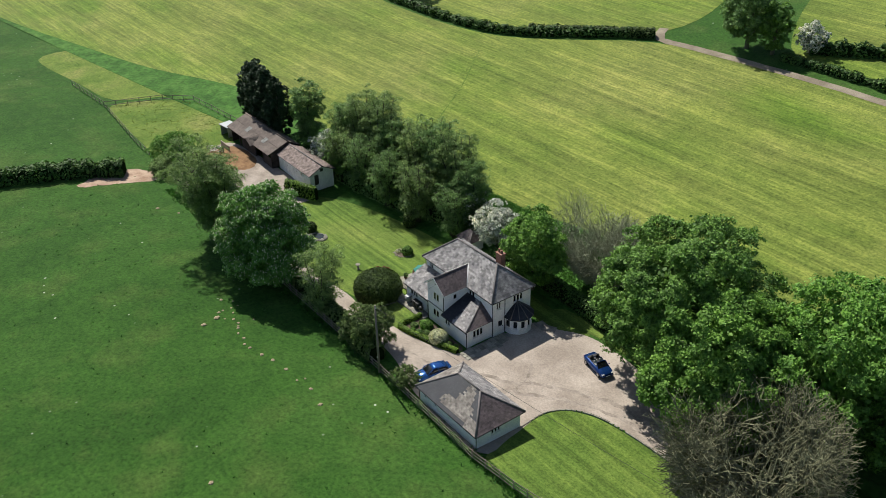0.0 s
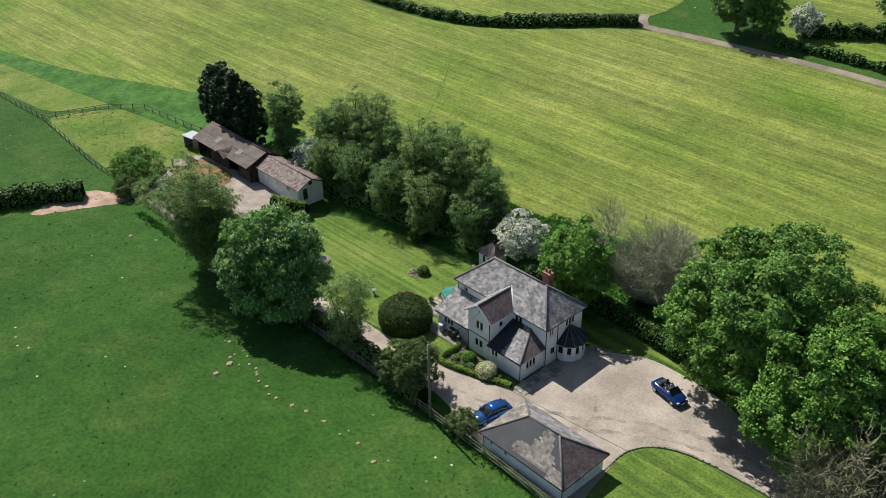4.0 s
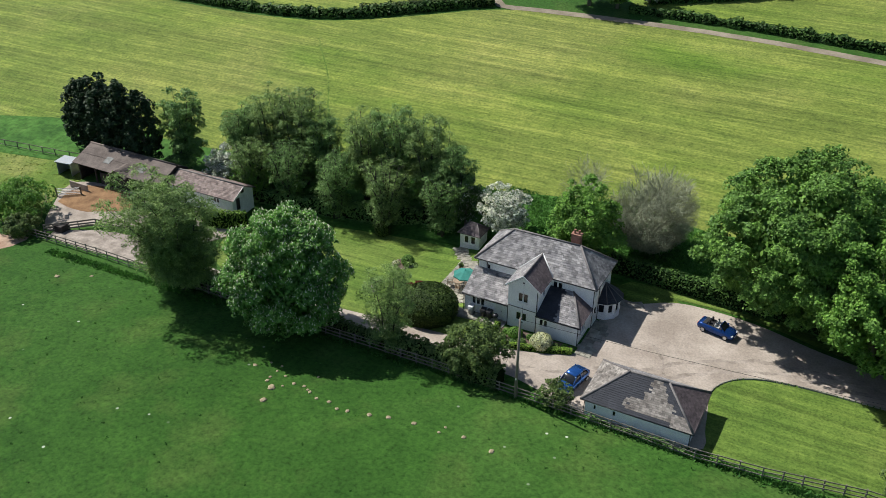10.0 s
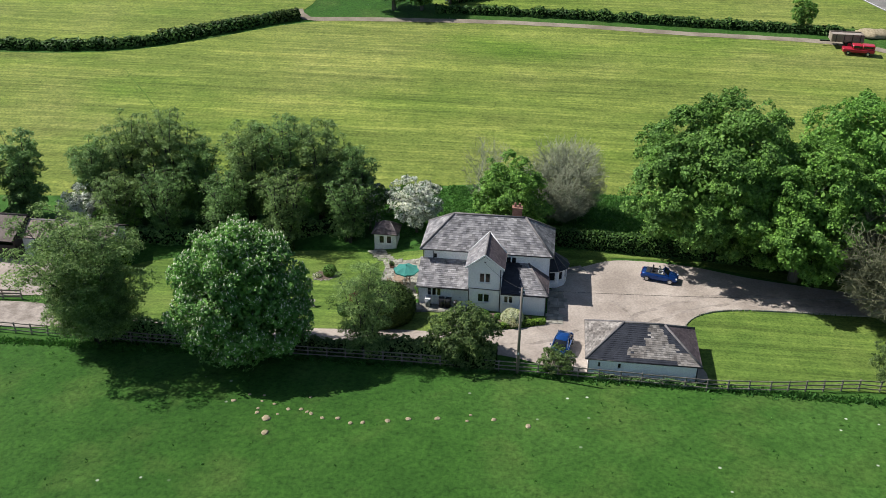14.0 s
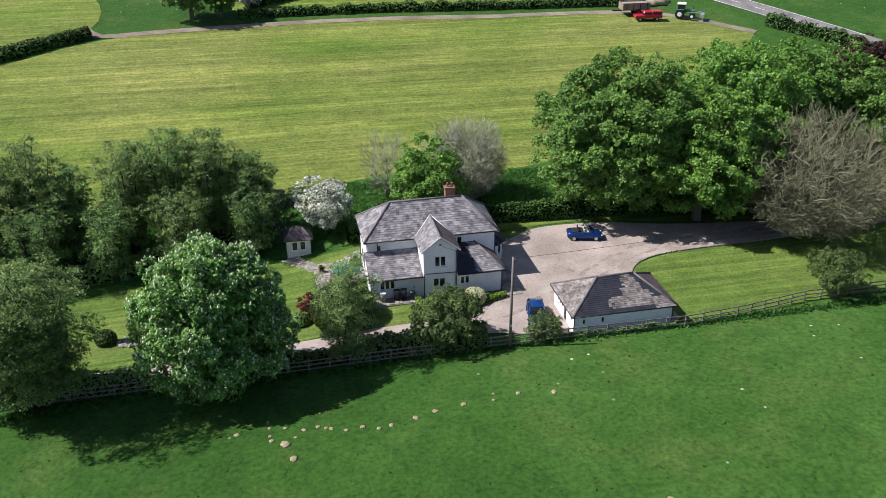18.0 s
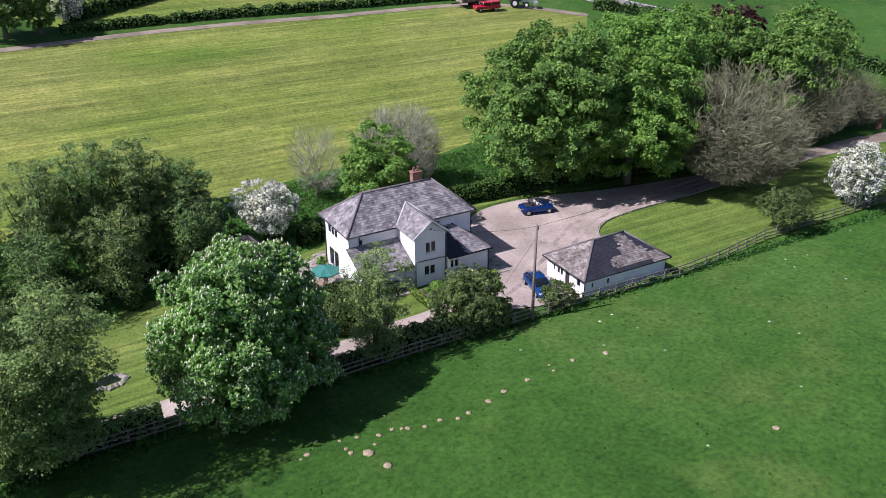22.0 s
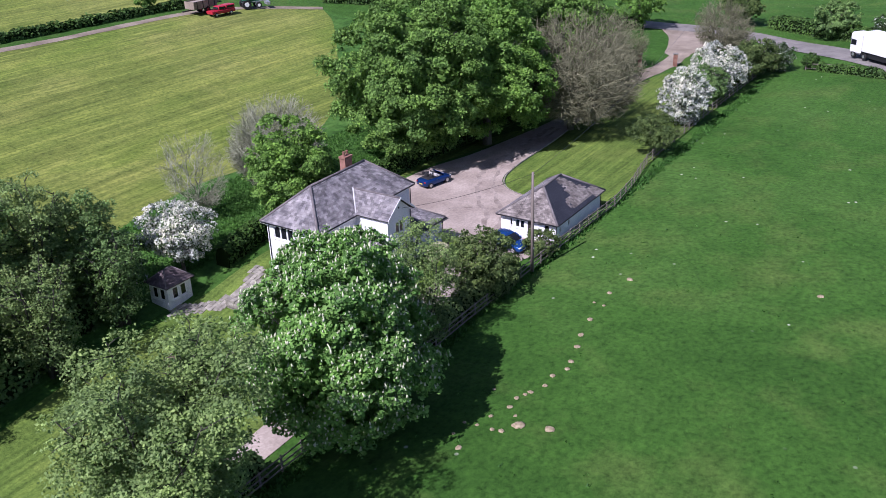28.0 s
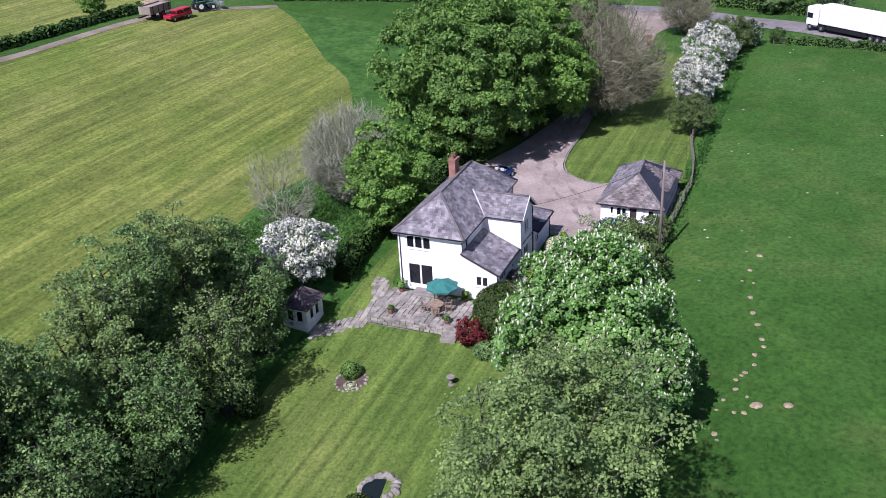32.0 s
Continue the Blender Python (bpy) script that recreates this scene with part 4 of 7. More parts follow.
def flower_candles(rng, tips, parent):
    """Upright pale flower spikes at the ends of the tufts."""
    n = len(tips)
    s = rng.uniform(0.5, 1.05, (n, 1))
    up = np.array([[0, 0, 1.0]]) + rng.normal(scale=0.25, size=(n, 3))
    z = np.zeros((n, 1))
    ring = [tips + np.concatenate([s * 0.1 * math.cos(q), s * 0.1 * math.sin(q), z], 1) for q in (0, 1.57, 3.14, 4.71)]
    p = np.stack(ring + [tips + up * s * 0.22, tips - up * s * 0.06], 1)
    quad = np.array([[0, 1, 4], [1, 2, 4], [2, 3, 4], [3, 0, 4], [1, 0, 5], [2, 1, 5], [3, 2, 5], [0, 3, 5]])
    faces = (quad[None] + (np.arange(n) * 6)[:, None, None]).reshape(-1, 3)
    mesh_np("blossom", p.reshape(-1, 3), faces, M_CANDLE, parent, "cream upright flower spikes", True)


def stemmed_tree(name, x, y, tall, radius, leaf, label, seed, leaves=9000, size=0.13, stems=6, trunk=0.16, base=0.1, group="", category="tree", tuft=0.5, off=(0.0, 0.0), sprays=15, dense=0.5):
    """An airy tree: several slender stems that part low down, with thin layered sprays of small leaves along them."""
    rng = np.random.default_rng(seed)
    t = thing(name, label, category, (x, y, height(x, y) - 0.05), 0, group)
    bits, centres, radii = [], [], []
    for s in range(stems):
        a = s * 2.39996 + rng.uniform(-0.4, 0.4)
        out = radius * (0.08 + 0.62 * math.sqrt((s + 0.3) / stems))
        top = tall * rng.uniform(0.9, 0.98) * (1.0 - 0.42 * (out / radius) ** 2)
        foot = Vector((math.cos(a) * 0.22, math.sin(a) * 0.22, 0))
        tip = Vector((math.cos(a) * out + off[0], math.sin(a) * out + off[1], top))
        spine = [foot.lerp(tip, q) + Vector((rng.normal() * 0.2, rng.normal() * 0.2, 0)) - Vector((math.cos(a), math.sin(a), 0)) * out * 0.5 * q * (1 - q) for q in (0.0, 0.25, 0.5, 0.75, 0.97)]
        bits.append(tube(spine, [trunk * q for q in (1.0, 0.75, 0.55, 0.34, 0.1)], 6))
        for j in range(sprays):
            q = base + (1.0 - base) * (j + rng.random()) / sprays
            u = min(3.999, q * 4)
            p = spine[int(u)].lerp(spine[int(u) + 1], u - int(u))
            b = j * 2.39996 + s + rng.uniform(-0.5, 0.5)
            reach = radius * rng.uniform(0.12, 0.42) * (1.0 - 0.5 * max(0.0, q - 0.5) / 0.5)
            e = p + Vector((math.cos(b) * reach, math.sin(b) * reach, reach * rng.uniform(0.1, 0.55)))
            far = Vector((e.x - off[0], e.y - off[1])).length
            if far > radius:
                e = p.lerp(e, max(0.3, 1 - (far - radius) / max(0.1, reach)))
            bits.append(tube([p, p.lerp(e, 0.55) + Vector((0, 0, 0.1)), e], [trunk * 0.22, trunk * 0.14, 0.012], 4))
            centres.append(tuple(p.lerp(e, 0.78)))
            radii.append(max(0.7, reach * 0.6))
    v, f = join(*bits)
    obj_of("trunk", v, f, M_IVYBARK, t, smooth=True)
    v, f, tips = leaf_tufts(rng, centres, radii, int(leaves * 1.02), size * 0.84, tuft * 0.85, (off[0], off[1], tall * 0.3), 11, 0.9, dense, 0.55, 0.4)
    mesh_np("crown", v, f, leaf, t)
    return t


def bare_tree(name, x, y, tall, radius, label, seed, limbs_n=11, fork=(4, 4, 5, 3), category="bare tree", material=None, trunk=0.34, upright=0.25, off=(0.0, 0.0), trunks=1):
    """A leafless tree: limbs fan out from a short trunk and fork again and again into fine twigs."""
    rng = np.random.default_rng(seed)
    t = thing(name, label, category, (x, y, height(x, y) - 0.05))
    material = material or M_TWIG
    start = tall * 0.16
    heavy = [tube([(0, 0, 0), (0.1, 0.05, start * 0.6), (off[0] * 0.1, off[1] * 0.1, start * 1.2)], [trunk * 1.2, trunk * 0.95, trunk * 0.6], 8)]
    fine = []
    share = (0.34, 0.26, 0.2, 0.14, 0.1)
    cz, ch = tall * 0.54, tall * 0.47

    def uneven(d):
        return 0.92 + 0.34 * noise.noise(d * 1.7 + Vector((seed * 1.3, 0, 0))) + 0.2 * noise.noise(d * 4.0 + Vector((0, seed, 0)))

    def reach(p, d):
        """How far from p along d the outline of the crown lies."""
        q = Vector(((p.x - off[0]) / radius, (p.y - off[1]) / radius, (p.z - cz) / ch))
        w = Vector((d.x / radius, d.y / radius, d.z / ch))
        h, k = q.dot(w), w.dot(w)
        return max(0.6, uneven(d) * (-h + math.sqrt(max(0.0, h * h - k * (q.dot(q) - 1.0)))) / k)

    def grow(p, d, level, r):
        left = sum(share[level:])
        n = reach(p, d) * share[level] / left * rng.uniform(0.75, 1.1)
        n = min(n, (9.0, 9.0, 9.0, 2.4, 1.4)[level])
        e = p + d * n
        m = p.lerp(e, 0.5) + Vector(rng.normal(size=3)) * n * 0.2
        bits = heavy if level < 2 else fine
        bits.append(tube([p, m, e], [r, r * 0.75, r * 0.5], 5 if level < 2 else 3))
        if level < 4:
            for c in range(fork[level]):
                q = m.lerp(e, rng.uniform(0.1, 1.0)) if c else e
                nd = (d + Vector(rng.normal(size=3)) * (0.62 if c else 0.26) + Vector((0, 0, upright * 0.12))).normalized()
                grow(q, nd, level + 1, max(0.011, r * (0.56 if c else 0.7)))

    for i in range(limbs_n):
        a = i * 2.39996 + rng.uniform(-0.3, 0.3)
        el = math.asin(-0.1 + upright + (1.06 - upright) * ((i * 0.618) % 1.0))
        d = Vector((math.cos(a) * math.cos(el), math.sin(a) * math.cos(el), math.sin(el)))
        grow(Vector((rng.normal() * 0.1, rng.normal() * 0.1, start * rng.uniform(0.6, 1.2))), d, 0, trunk * rng.uniform(0.42, 0.72))
    v, f = join(*heavy)
    obj_of("trunk", v, f, material, t, smooth=True)
    v, f = join(*fine)
    ob = obj_of("twig_mass", v, f, material, t)
    ob["kind"] = "stuff"
    return t


def hedge(name, line, width, tall, leaf, label, seed, density=26, size=0.16, ragged=0.25, core=True, category="hedge"):
    """A hedge along a line: a dense core, coloured near-black as inner shade, under many leaves with an uneven top."""
    rng = np.random.default_rng(seed)
    pts = spline([Vector(p) for p in line], False, 1.0)
    length = sum((b - a).length for a, b in zip(pts, pts[1:]))
    t = thing(name, label, category)
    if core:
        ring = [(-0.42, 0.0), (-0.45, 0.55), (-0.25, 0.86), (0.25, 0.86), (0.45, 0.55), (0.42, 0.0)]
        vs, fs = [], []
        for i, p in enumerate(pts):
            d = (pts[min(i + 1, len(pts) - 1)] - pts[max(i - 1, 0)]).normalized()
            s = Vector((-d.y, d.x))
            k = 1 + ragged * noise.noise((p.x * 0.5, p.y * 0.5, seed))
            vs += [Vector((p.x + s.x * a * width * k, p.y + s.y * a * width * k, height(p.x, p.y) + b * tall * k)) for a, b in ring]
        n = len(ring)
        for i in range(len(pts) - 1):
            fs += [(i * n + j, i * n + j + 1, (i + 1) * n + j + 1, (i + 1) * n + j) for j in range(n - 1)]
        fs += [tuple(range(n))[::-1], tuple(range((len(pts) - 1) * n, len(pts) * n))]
        obj_of("shade_core", vs, fs, M_SHADOWCORE, t)
    count = int(length * (width + 2 * tall) * density)
    seg = rng.random(count) * (len(pts) - 1.001)
    out = np.zeros((count, 3))
    nrm = np.zeros((count, 3))
    for c in range(count):
        i = int(seg[c])
        p = pts[i].lerp(pts[i + 1], seg[c] - i)
        d = (pts[i + 1] - pts[i]).normalized()
        s = Vector((-d.y, d.x))
        k = 1 + ragged * noise.noise((p.x * 0.5, p.y * 0.5, seed)) + ragged * 0.5 * noise.noise((p.x * 2.1, p.y * 2.1, seed))
        a = rng.uniform(-0.15, math.pi + 0.15)
        ca, sa = math.cos(a), max(0.0, math.sin(a))
        e = (abs(ca) ** 4 + abs(sa) ** 4) ** -0.25
        w = width * 0.5 * k * e * ca * rng.uniform(0.9, 1.08)
        hh = tall * k * min(1.1, e * sa) * rng.uniform(0.92, 1.08) if sa > 0 else 0.05
        out[c] = (p.x + s.x * w, p.y + s.y * w, height(p.x, p.y) + hh)
        nrm[c] = (s.x * ca, s.y * ca, sa + 0.2)
    n = nrm + rng.normal(scale=0.5, size=(count, 3))
    n /= np.linalg.norm(n, axis=1)[:, None]
    a = np.cross(n, rng.normal(size=(count, 3)))
    a /= np.linalg.norm(a, axis=1)[:, None]
    b = np.cross(n, a)
    s = size * rng.uniform(0.6, 1.4, count)[:, None]
    p = np.stack([out - a * s, out - b * s * 0.6 + n * s * 0.15, out + a * s, out + b * s * 0.6 + n * s * 0.15], 1)
    mesh_np("foliage", p.reshape(-1, 3), np.arange(count * 4).reshape(-1, 4), leaf, t, stuff=True)
    return t


# garden and field-edge trees
tree("horse_chestnut", -24.1, -1.4, 14.2, 6.7, M_CHESTNUT, "full horse chestnut in pale flower above the fence", 1, 64000, 0.17, 100, 0.42, 0.02, lobe=0.24, tuft=0.5, off=(0, -1.0), candles=4400, rough=0.6, oval=(1.02, 0.9), egg=0.14, fill=1.6)
stemmed_tree("alder", -39.3, -1.0, 17.5, 7.9, M_ALDER, "airy olive-green alder beside the lane", 2, 120000, 0.1, 10, 0.17, 0.08, off=(1.4, -3.8), sprays=24)
stemmed_tree("young_alder", -12.8, -0.9, 11.2, 4.2, M_ALDER, "thin young alder at the fence with sparse leaves", 3, 21000, 0.085, 7, 0.1, 0.07, sprays=16, tuft=0.42)
tree("holly_bush", -3.5, -0.2, 5.6, 3.4, M_HOLLY, "rounded dark olive holly bush inside the fence", 4, 17000, 0.12, 50, 0.16, 0.02, category="bush", tuft=0.34)
tree("fence_shrub", 5.0, -1.0, 2.5, 1.7, M_HOLLY, "loose olive shrub between the pole and the garage", 5, 4200, 0.11, 34, 0.1, 0.02, category="shrub", tuft=0.34, fill=0.3)
for k, (x, y, tall, r, mt) in enumerate(((-52.6, 27.0, 11.4, 4.4, M_ALDERDARK), (-48.4, 28.0, 14.6, 5.0, M_ALDER), (-43.6, 28.4, 15.9, 5.2, M_ALDER), (-39.4, 27.6, 12.6, 4.2, M_ALDERDARK), (-33.4, 28.4, 14.2, 4.6, M_ALDER), (-29.0, 28.8, 15.6, 4.9, M_ALDERDARK), (-24.4, 28.8, 14.6, 4.7, M_ALDER), (-20.4, 28.4, 11.6, 4.2, M_ALDERDARK), (-35.0, 23.4, 10.0, 4.5, M_ALDERDARK), (-42.4, 23.4, 10.4, 4.6, M_ALDERDARK), (-27.8, 23.8, 10.6, 4.7, M_ALDER), (-20.4, 24.9, 9.4, 4.3, M_ALDERDARK), (-48.2, 22.8, 9.4, 4.2, M_ALDER))):
    stemmed_tree("alder", x, y, tall, r, mt, "tall many-stemmed alder in the row behind the lawn" if tall > 11 else "lower leafy alder in front of the row", 20 + k, 34000 if tall > 11 else 14000, 0.108, 10, 0.2, 0.1, "alder row", sprays=17)
tree("hawthorn", -12.2, 26.2, 7.2, 3.5, M_HAWTHORN, "hawthorn covered in white blossom behind the house", 30, 21000, 0.115, 46, 0.16, 0.16, tuft=0.32)
tree("hawthorn", -18.2, 27.4, 7.0, 2.8, M_MAY, "hawthorn mostly in leaf with little blossom", 31, 12000, 0.115, 36, 0.14, 0.15, tuft=0.34)
tree("maple", -0.8, 22.6, 11.3, 4.3, M_MAPLELEAF, "bright green maple behind the house", 32, 27000, 0.17, 60, 0.24, 0.1, tuft=0.55)
bare_tree("bare_willow", 4.6, 29.6, 11.6, 5.6, "grey twiggy round tree not yet in leaf", 33, 17, (4, 4, 5, 4), material=M_TWIGGREY, upright=0.15)
bare_tree("bare_ash", -4.2, 32.4, 9.8, 3.6, "thin bare reddish tree at the field edge", 34, 9, (3, 4, 3, 2), material=M_TWIGGREY, trunk=0.2, upright=0.3)
tree("oak", 21.8, 24.0, 18.4, 9.9, M_OAKLEAF, "great spreading oak over the drive", 35, 88000, 0.2, 120, 0.6, 0.04, lobe=0.175, tuft=0.75)
tree("oak", 30.2, 19.6, 16.0, 8.6, M_MAPLELEAF, "broad fresh green oak beside the drive", 36, 66000, 0.2, 110, 0.5, 0.1, lobe=0.175, tuft=0.75)
tree("lime_tree", 39.5, 28.0, 19.0, 9.6, M_LIMELEAF, "tall yellow-green lime tree behind the drive", 37, 54000, 0.2, 110, 0.5, 0.06, lobe=0.18, tuft=0.7)
tree("oak", 51.0, 29.5, 17.0, 8.5, M_OAKLEAF, "dark oak beyond the drive", 38, 36000, 0.22, 80, 0.5, 0.05, lobe=0.22, tuft=0.75)
tree("copper_beech", 60.0, 34.0, 16.0, 5.6, M_BEECH, "dark copper beech near the road", 39, 20000, 0.24, 60, 0.5, 0.06, tuft=0.7)
tree("oak", 58.4, 23.6, 14.5, 6.6, M_OAKLEAF, "dark oak behind the bare ash", 45, 24000, 0.24, 60, 0.4, 0.05, tuft=0.7)
tree("oak", 76.5, 33.0, 14.0, 7.0, M_OAKLEAF, "broad oak between the lane and the road", 46, 20000, 0.24, 60, 0.4, 0.05, tuft=0.7)
tree("oak", 67.0, 27.0, 14.0, 7.0, M_OAKLEAF, "dark oak near the entrance", 40, 22000, 0.24, 60, 0.4, 0.05, tuft=0.7)
bare_tree("bare_ash", 40.3, 13.4, 16.8, 9.2, "large pale bare ash leaning over the drive", 41, 19, (4, 4, 5, 4), off=(-1.0, -1.6), upright=0.25, trunk=0.4)
bare_tree("bare_ash", 61.5, 19.4, 13.0, 6.2, "bare ash on the far side of the lane", 47, 13, (4, 4, 4, 3), upright=0.2, trunk=0.3)
bare_tree("bare_thorn", 72.0, 20.6, 8.6, 4.8, "tangled leafless thorn beside the lane", 48, 11, (4, 4, 4, 3), trunk=0.22)
tree("apple_tree", 35.6, 0.5, 5.0, 2.9, M_HOLLY, "small gnarled apple tree at the paddock fence", 42, 11500, 0.1, 44, 0.14, 0.16, tuft=0.3)
tree("hawthorn", 48.4, 1.8, 7.3, 3.6, M_HAWTHORN, "rounded hawthorn in heavy white blossom on the fence", 43, 19000, 0.12, 46, 0.16, 0.02, tuft=0.34)
tree("hawthorn", 63.4, 2.2, 7.6, 4.2, M_HAWTHORN, "second hawthorn in white blossom on the fence", 44, 19000, 0.12, 46, 0.16, 0.02, tuft=0.34)
for k, (x, y, tall) in enumerate(((-79.4, 22.6, 11.4), (-76, 22.0, 12.6), (-72.6, 21.2, 13.4), (-69, 20.8, 13.6), (-65.4, 21.0, 12.4))):
    tree("cypress", x, y, tall, 2.6, M_CONIFER, "dense dark cypress behind the barn", 50 + k, 9500, 0.24, 60, 0.25, 0.0, "cypress screen", category="conifer", lobe=0.36, tuft=0.5, up=0.2, egg=0.3)
stemmed_tree("alder", -61.0, 24.0, 13.0, 5.2, M_ALDERDARK, "tall alder beside the barn", 55, 22000, 0.15, 7, 0.16, 0.1, "alder row")


# ---------------------------------------------------------------- fences, pole, hedges
def fence(name, line, label, spacing=1.8, tall=1.15, rails=3, group="", board=0.1):
    """Posts and rails along a line that follows the land."""
    t = thing(name, label, "fence", group=group)
    post = bpy.data.meshes.new("post")
    bm = box_bm(-0.06, 0.06, -0.05, 0.05, -0.3, tall + 0.08, 0.012)
    bm.to_mesh(post)
    bm.free()
    post.materials.append(M_WOOD)
    rail = bpy.data.meshes.new("rail")
    bm = box_bm(0, 1, -0.02, 0.02, -board / 2, board / 2)
    bm.to_mesh(rail)
    bm.free()
    rail.materials.append(M_WOOD)
    pts = [Vector((*p, 0)) for p in line]
    stops = []
    for a, b in zip(pts, pts[1:]):
        n = max(1, round((b - a).length / spacing))
        stops += [a.lerp(b, i / n) for i in range(n)]
    stops.append(pts[-1])
    rnd = random.Random(len(stops))
    for i, p in enumerate(stops):
        q = stops[min(i + 1, len(stops) - 1)] - stops[max(i - 1, 0)]
        z = height(p.x, p.y)
        o = new("post", post)
        o.parent = t
        o.matrix_local = pose(p.x, p.y, z, rnd.uniform(-2, 2), rnd.uniform(-2, 2), math.degrees(math.atan2(q.y, q.x)))
        if i + 1 < len(stops):
            e = stops[i + 1]
            ze = height(e.x, e.y)
            for k in range(rails):
                h = 0.32 + (tall - 0.32) * k / max(1, rails - 1)
                a, b = Vector((p.x, p.y, z + h + rnd.uniform(-0.02, 0.02))), Vector((e.x, e.y, ze + h + rnd.uniform(-0.02, 0.02)))
                o = new("rail", rail)
                o.parent = t
                d = b - a
                side = Vector((d.y, -d.x, 0)).normalized() * 0.07
                o.matrix_local = Matrix.Translation(a + side) @ d.to_track_quat("X", "Z").to_matrix().to_4x4() @ Matrix.Diagonal((d.length + 0.05, 1, 1, 1))
    return t


fence("fence", [(-66, 0), (-54, 0), (-38, -0.7), (-20, -1.6), (7, -1.9), (18.4, -2.2)], "weathered three-rail wooden fence along the pasture", group="post and rail fences")
fence("fence", [(18.4, -2.2), (24, -1.6), (32, -0.1), (50, 0.2), (75, 0.2)], "weathered wooden rail fence beside the front lawn", group="post and rail fences")
fence("fence", [(-69, 0.6), (-82.5, 1.0), (-107, 3.2), (-125, 2.4)], "grey two-rail paddock fence", 2.4, 1.1, 2, "post and rail fences")
fence("fence", [(-107, 3.2), (-102.5, 13.6), (-97, 18), (-82, 19), (-76.5, 19.5)], "grey two-rail fence round the rough paddock", 2.4, 1.1, 2, "post and rail fences")
fence("fence", [(-64.6, 1.4), (-60, 5.6), (-52, 6.6)], "dark boarded rails round the stable yard", 2.0, 1.1, 3, "post and rail fences", 0.2)
fence("fence", [(-71.6, 8.2), (-69.6, 6.2), (-70.5, 2.5)], "short paddock rails beside the yard", 1.8, 1.1, 3, "post and rail fences")
fence("fence", [(80.5, -5.5), (79.2, -12), (76.5, -21), (66, -36)], "low stakes and rails along the roadside hedge", 3.0, 1.0, 2, "post and rail fences")


def utility_pole(x, y, tall):
    z = height(x, y)
    t = thing("utility_pole", "tall brown wooden utility pole by the fence", "pole", (x, y, z))
    v, f = tube([(0, 0, -0.3), (0, 0, tall * 0.5), (0.02, 0, tall)], [0.15, 0.125, 0.1], 10)
    obj_of("pole", v, f, M_POLE, t, smooth=True)
    part("bracket", box_bm(-0.05, 0.22, -0.04, 0.04, tall - 0.45, tall - 0.3), M_BLACK, t)
    for k in (0.12, 0.2):
        v, f = tube([(k, 0, tall - 0.3), (k, 0, tall - 0.22), (k, 0, tall - 0.14)], [0.03, 0.045, 0.02], 6)
        obj_of("insulator", v, f, M_WHITE, t)
    part("sign_plate", box_bm(-0.06, 0.06, -0.165, -0.15, 2.2, 2.4), M_WHITE, t, "small pale plate")
    v, f = tube([(0, 0.1, 0), (0, 0.13, tall * 0.4), (0, 0.1, tall - 0.3)], [0.02] * 3, 5)
    obj_of("cable_guard", v, f, M_BLACK, t)
    return t


POLE = (1.53, -2.0)
utility_pole(*POLE, 9.1)


def cable(name, a, b, sag, label, radius=0.016):
    a, b = Vector(a), Vector(b)
    pts = [a.lerp(b, i / 24) - Vector((0, 0, sag * 4 * (i / 24) * (1 - i / 24))) for i in range(25)]
    v, f = tube(pts, [radius] * 25, 4)
    ob = obj_of(name, v, f, M_BLACK)
    return tagged(ob, label, "cable")


PT = (POLE[0] + 0.15, POLE[1], 9.25)
cable("overhead_cable", PT, (-2.4, 8.6, 5.6), 0.35, "thin black service cable from the pole to the gable")
cable("overhead_cable", PT, (74, 9, 9.5), 1.3, "thin overhead cable running along the drive")
cable("stay_wire", (POLE[0], POLE[1], 8.2), (-1.2, 1.2, 0.2), 0.0, "taut stay wire beside the pole", 0.012)

hedge("clipped_hedge", [(-10, 23.5), (-2, 24.2), (4, 24.2), (12, 23.6), (20, 23.2), (30, 22.4), (40, 21.5)], 1.7, 2.0, M_HEDGE, "dark clipped hedge behind the house and drive", 71, 34, 0.15, 0.12)
hedge("field_hedge", [(-128, 74), (-106, 73), (-84, 73.4), (-69, 76.6), (-57, 84), (-47, 91.5)], 2.0, 1.5, M_HEDGE, "long dark field hedge with a little blossom", 72, 14, 0.26, 0.4)
hedge("field_hedge", [(-66, 79), (-56, 85.6), (-44.5, 92.4)], 2.0, 1.7, M_YEW, "square-cut dark end of the field hedge", 73, 16, 0.22, 0.2)
hedge("track_hedge", [(-20, 98.6), (-6, 99.0), (8, 98.7), (24, 97.6), (44, 96.6), (54, 95.6)], 1.8, 1.4, M_HEDGE, "leafy hedge beside the farm track", 74, 16, 0.24, 0.45)
hedge("west_hedge", [(-80, -27), (-77, -20), (-73, -11), (-70, -5.5)], 3.0, 2.4, M_HEDGE, "thick dark hedge across the pasture", 75, 20, 0.24, 0.35)
hedge("box_hedge", [(-4.9, 8.2), (-4.85, 5.3), (-4.2, 4.9), (-2.5, 5.2), (0, 6.0), (3.7, 7.25)], 0.62, 0.6, M_BOXHEDGE, "low clipped box hedge round the front bed", 76, 210, 0.07, 0.04)
hedge("clipped_hedge", [(-49, 13.2), (-46.5, 14.3), (-44, 15.8)], 1.2, 2.3, M_BOXHEDGE, "bright yellow-green clipped hedge by the stable", 77, 40, 0.14, 0.1)
hedge("wild_hedge", [(-12.5, -0.5), (-8.5, -0.6), (-4.5, -0.8), (-0.5, -1.0)], 2.0, 2.0, M_HOLLY, "dark overgrown shrubs at the fence", 78, 60, 0.15, 0.35)
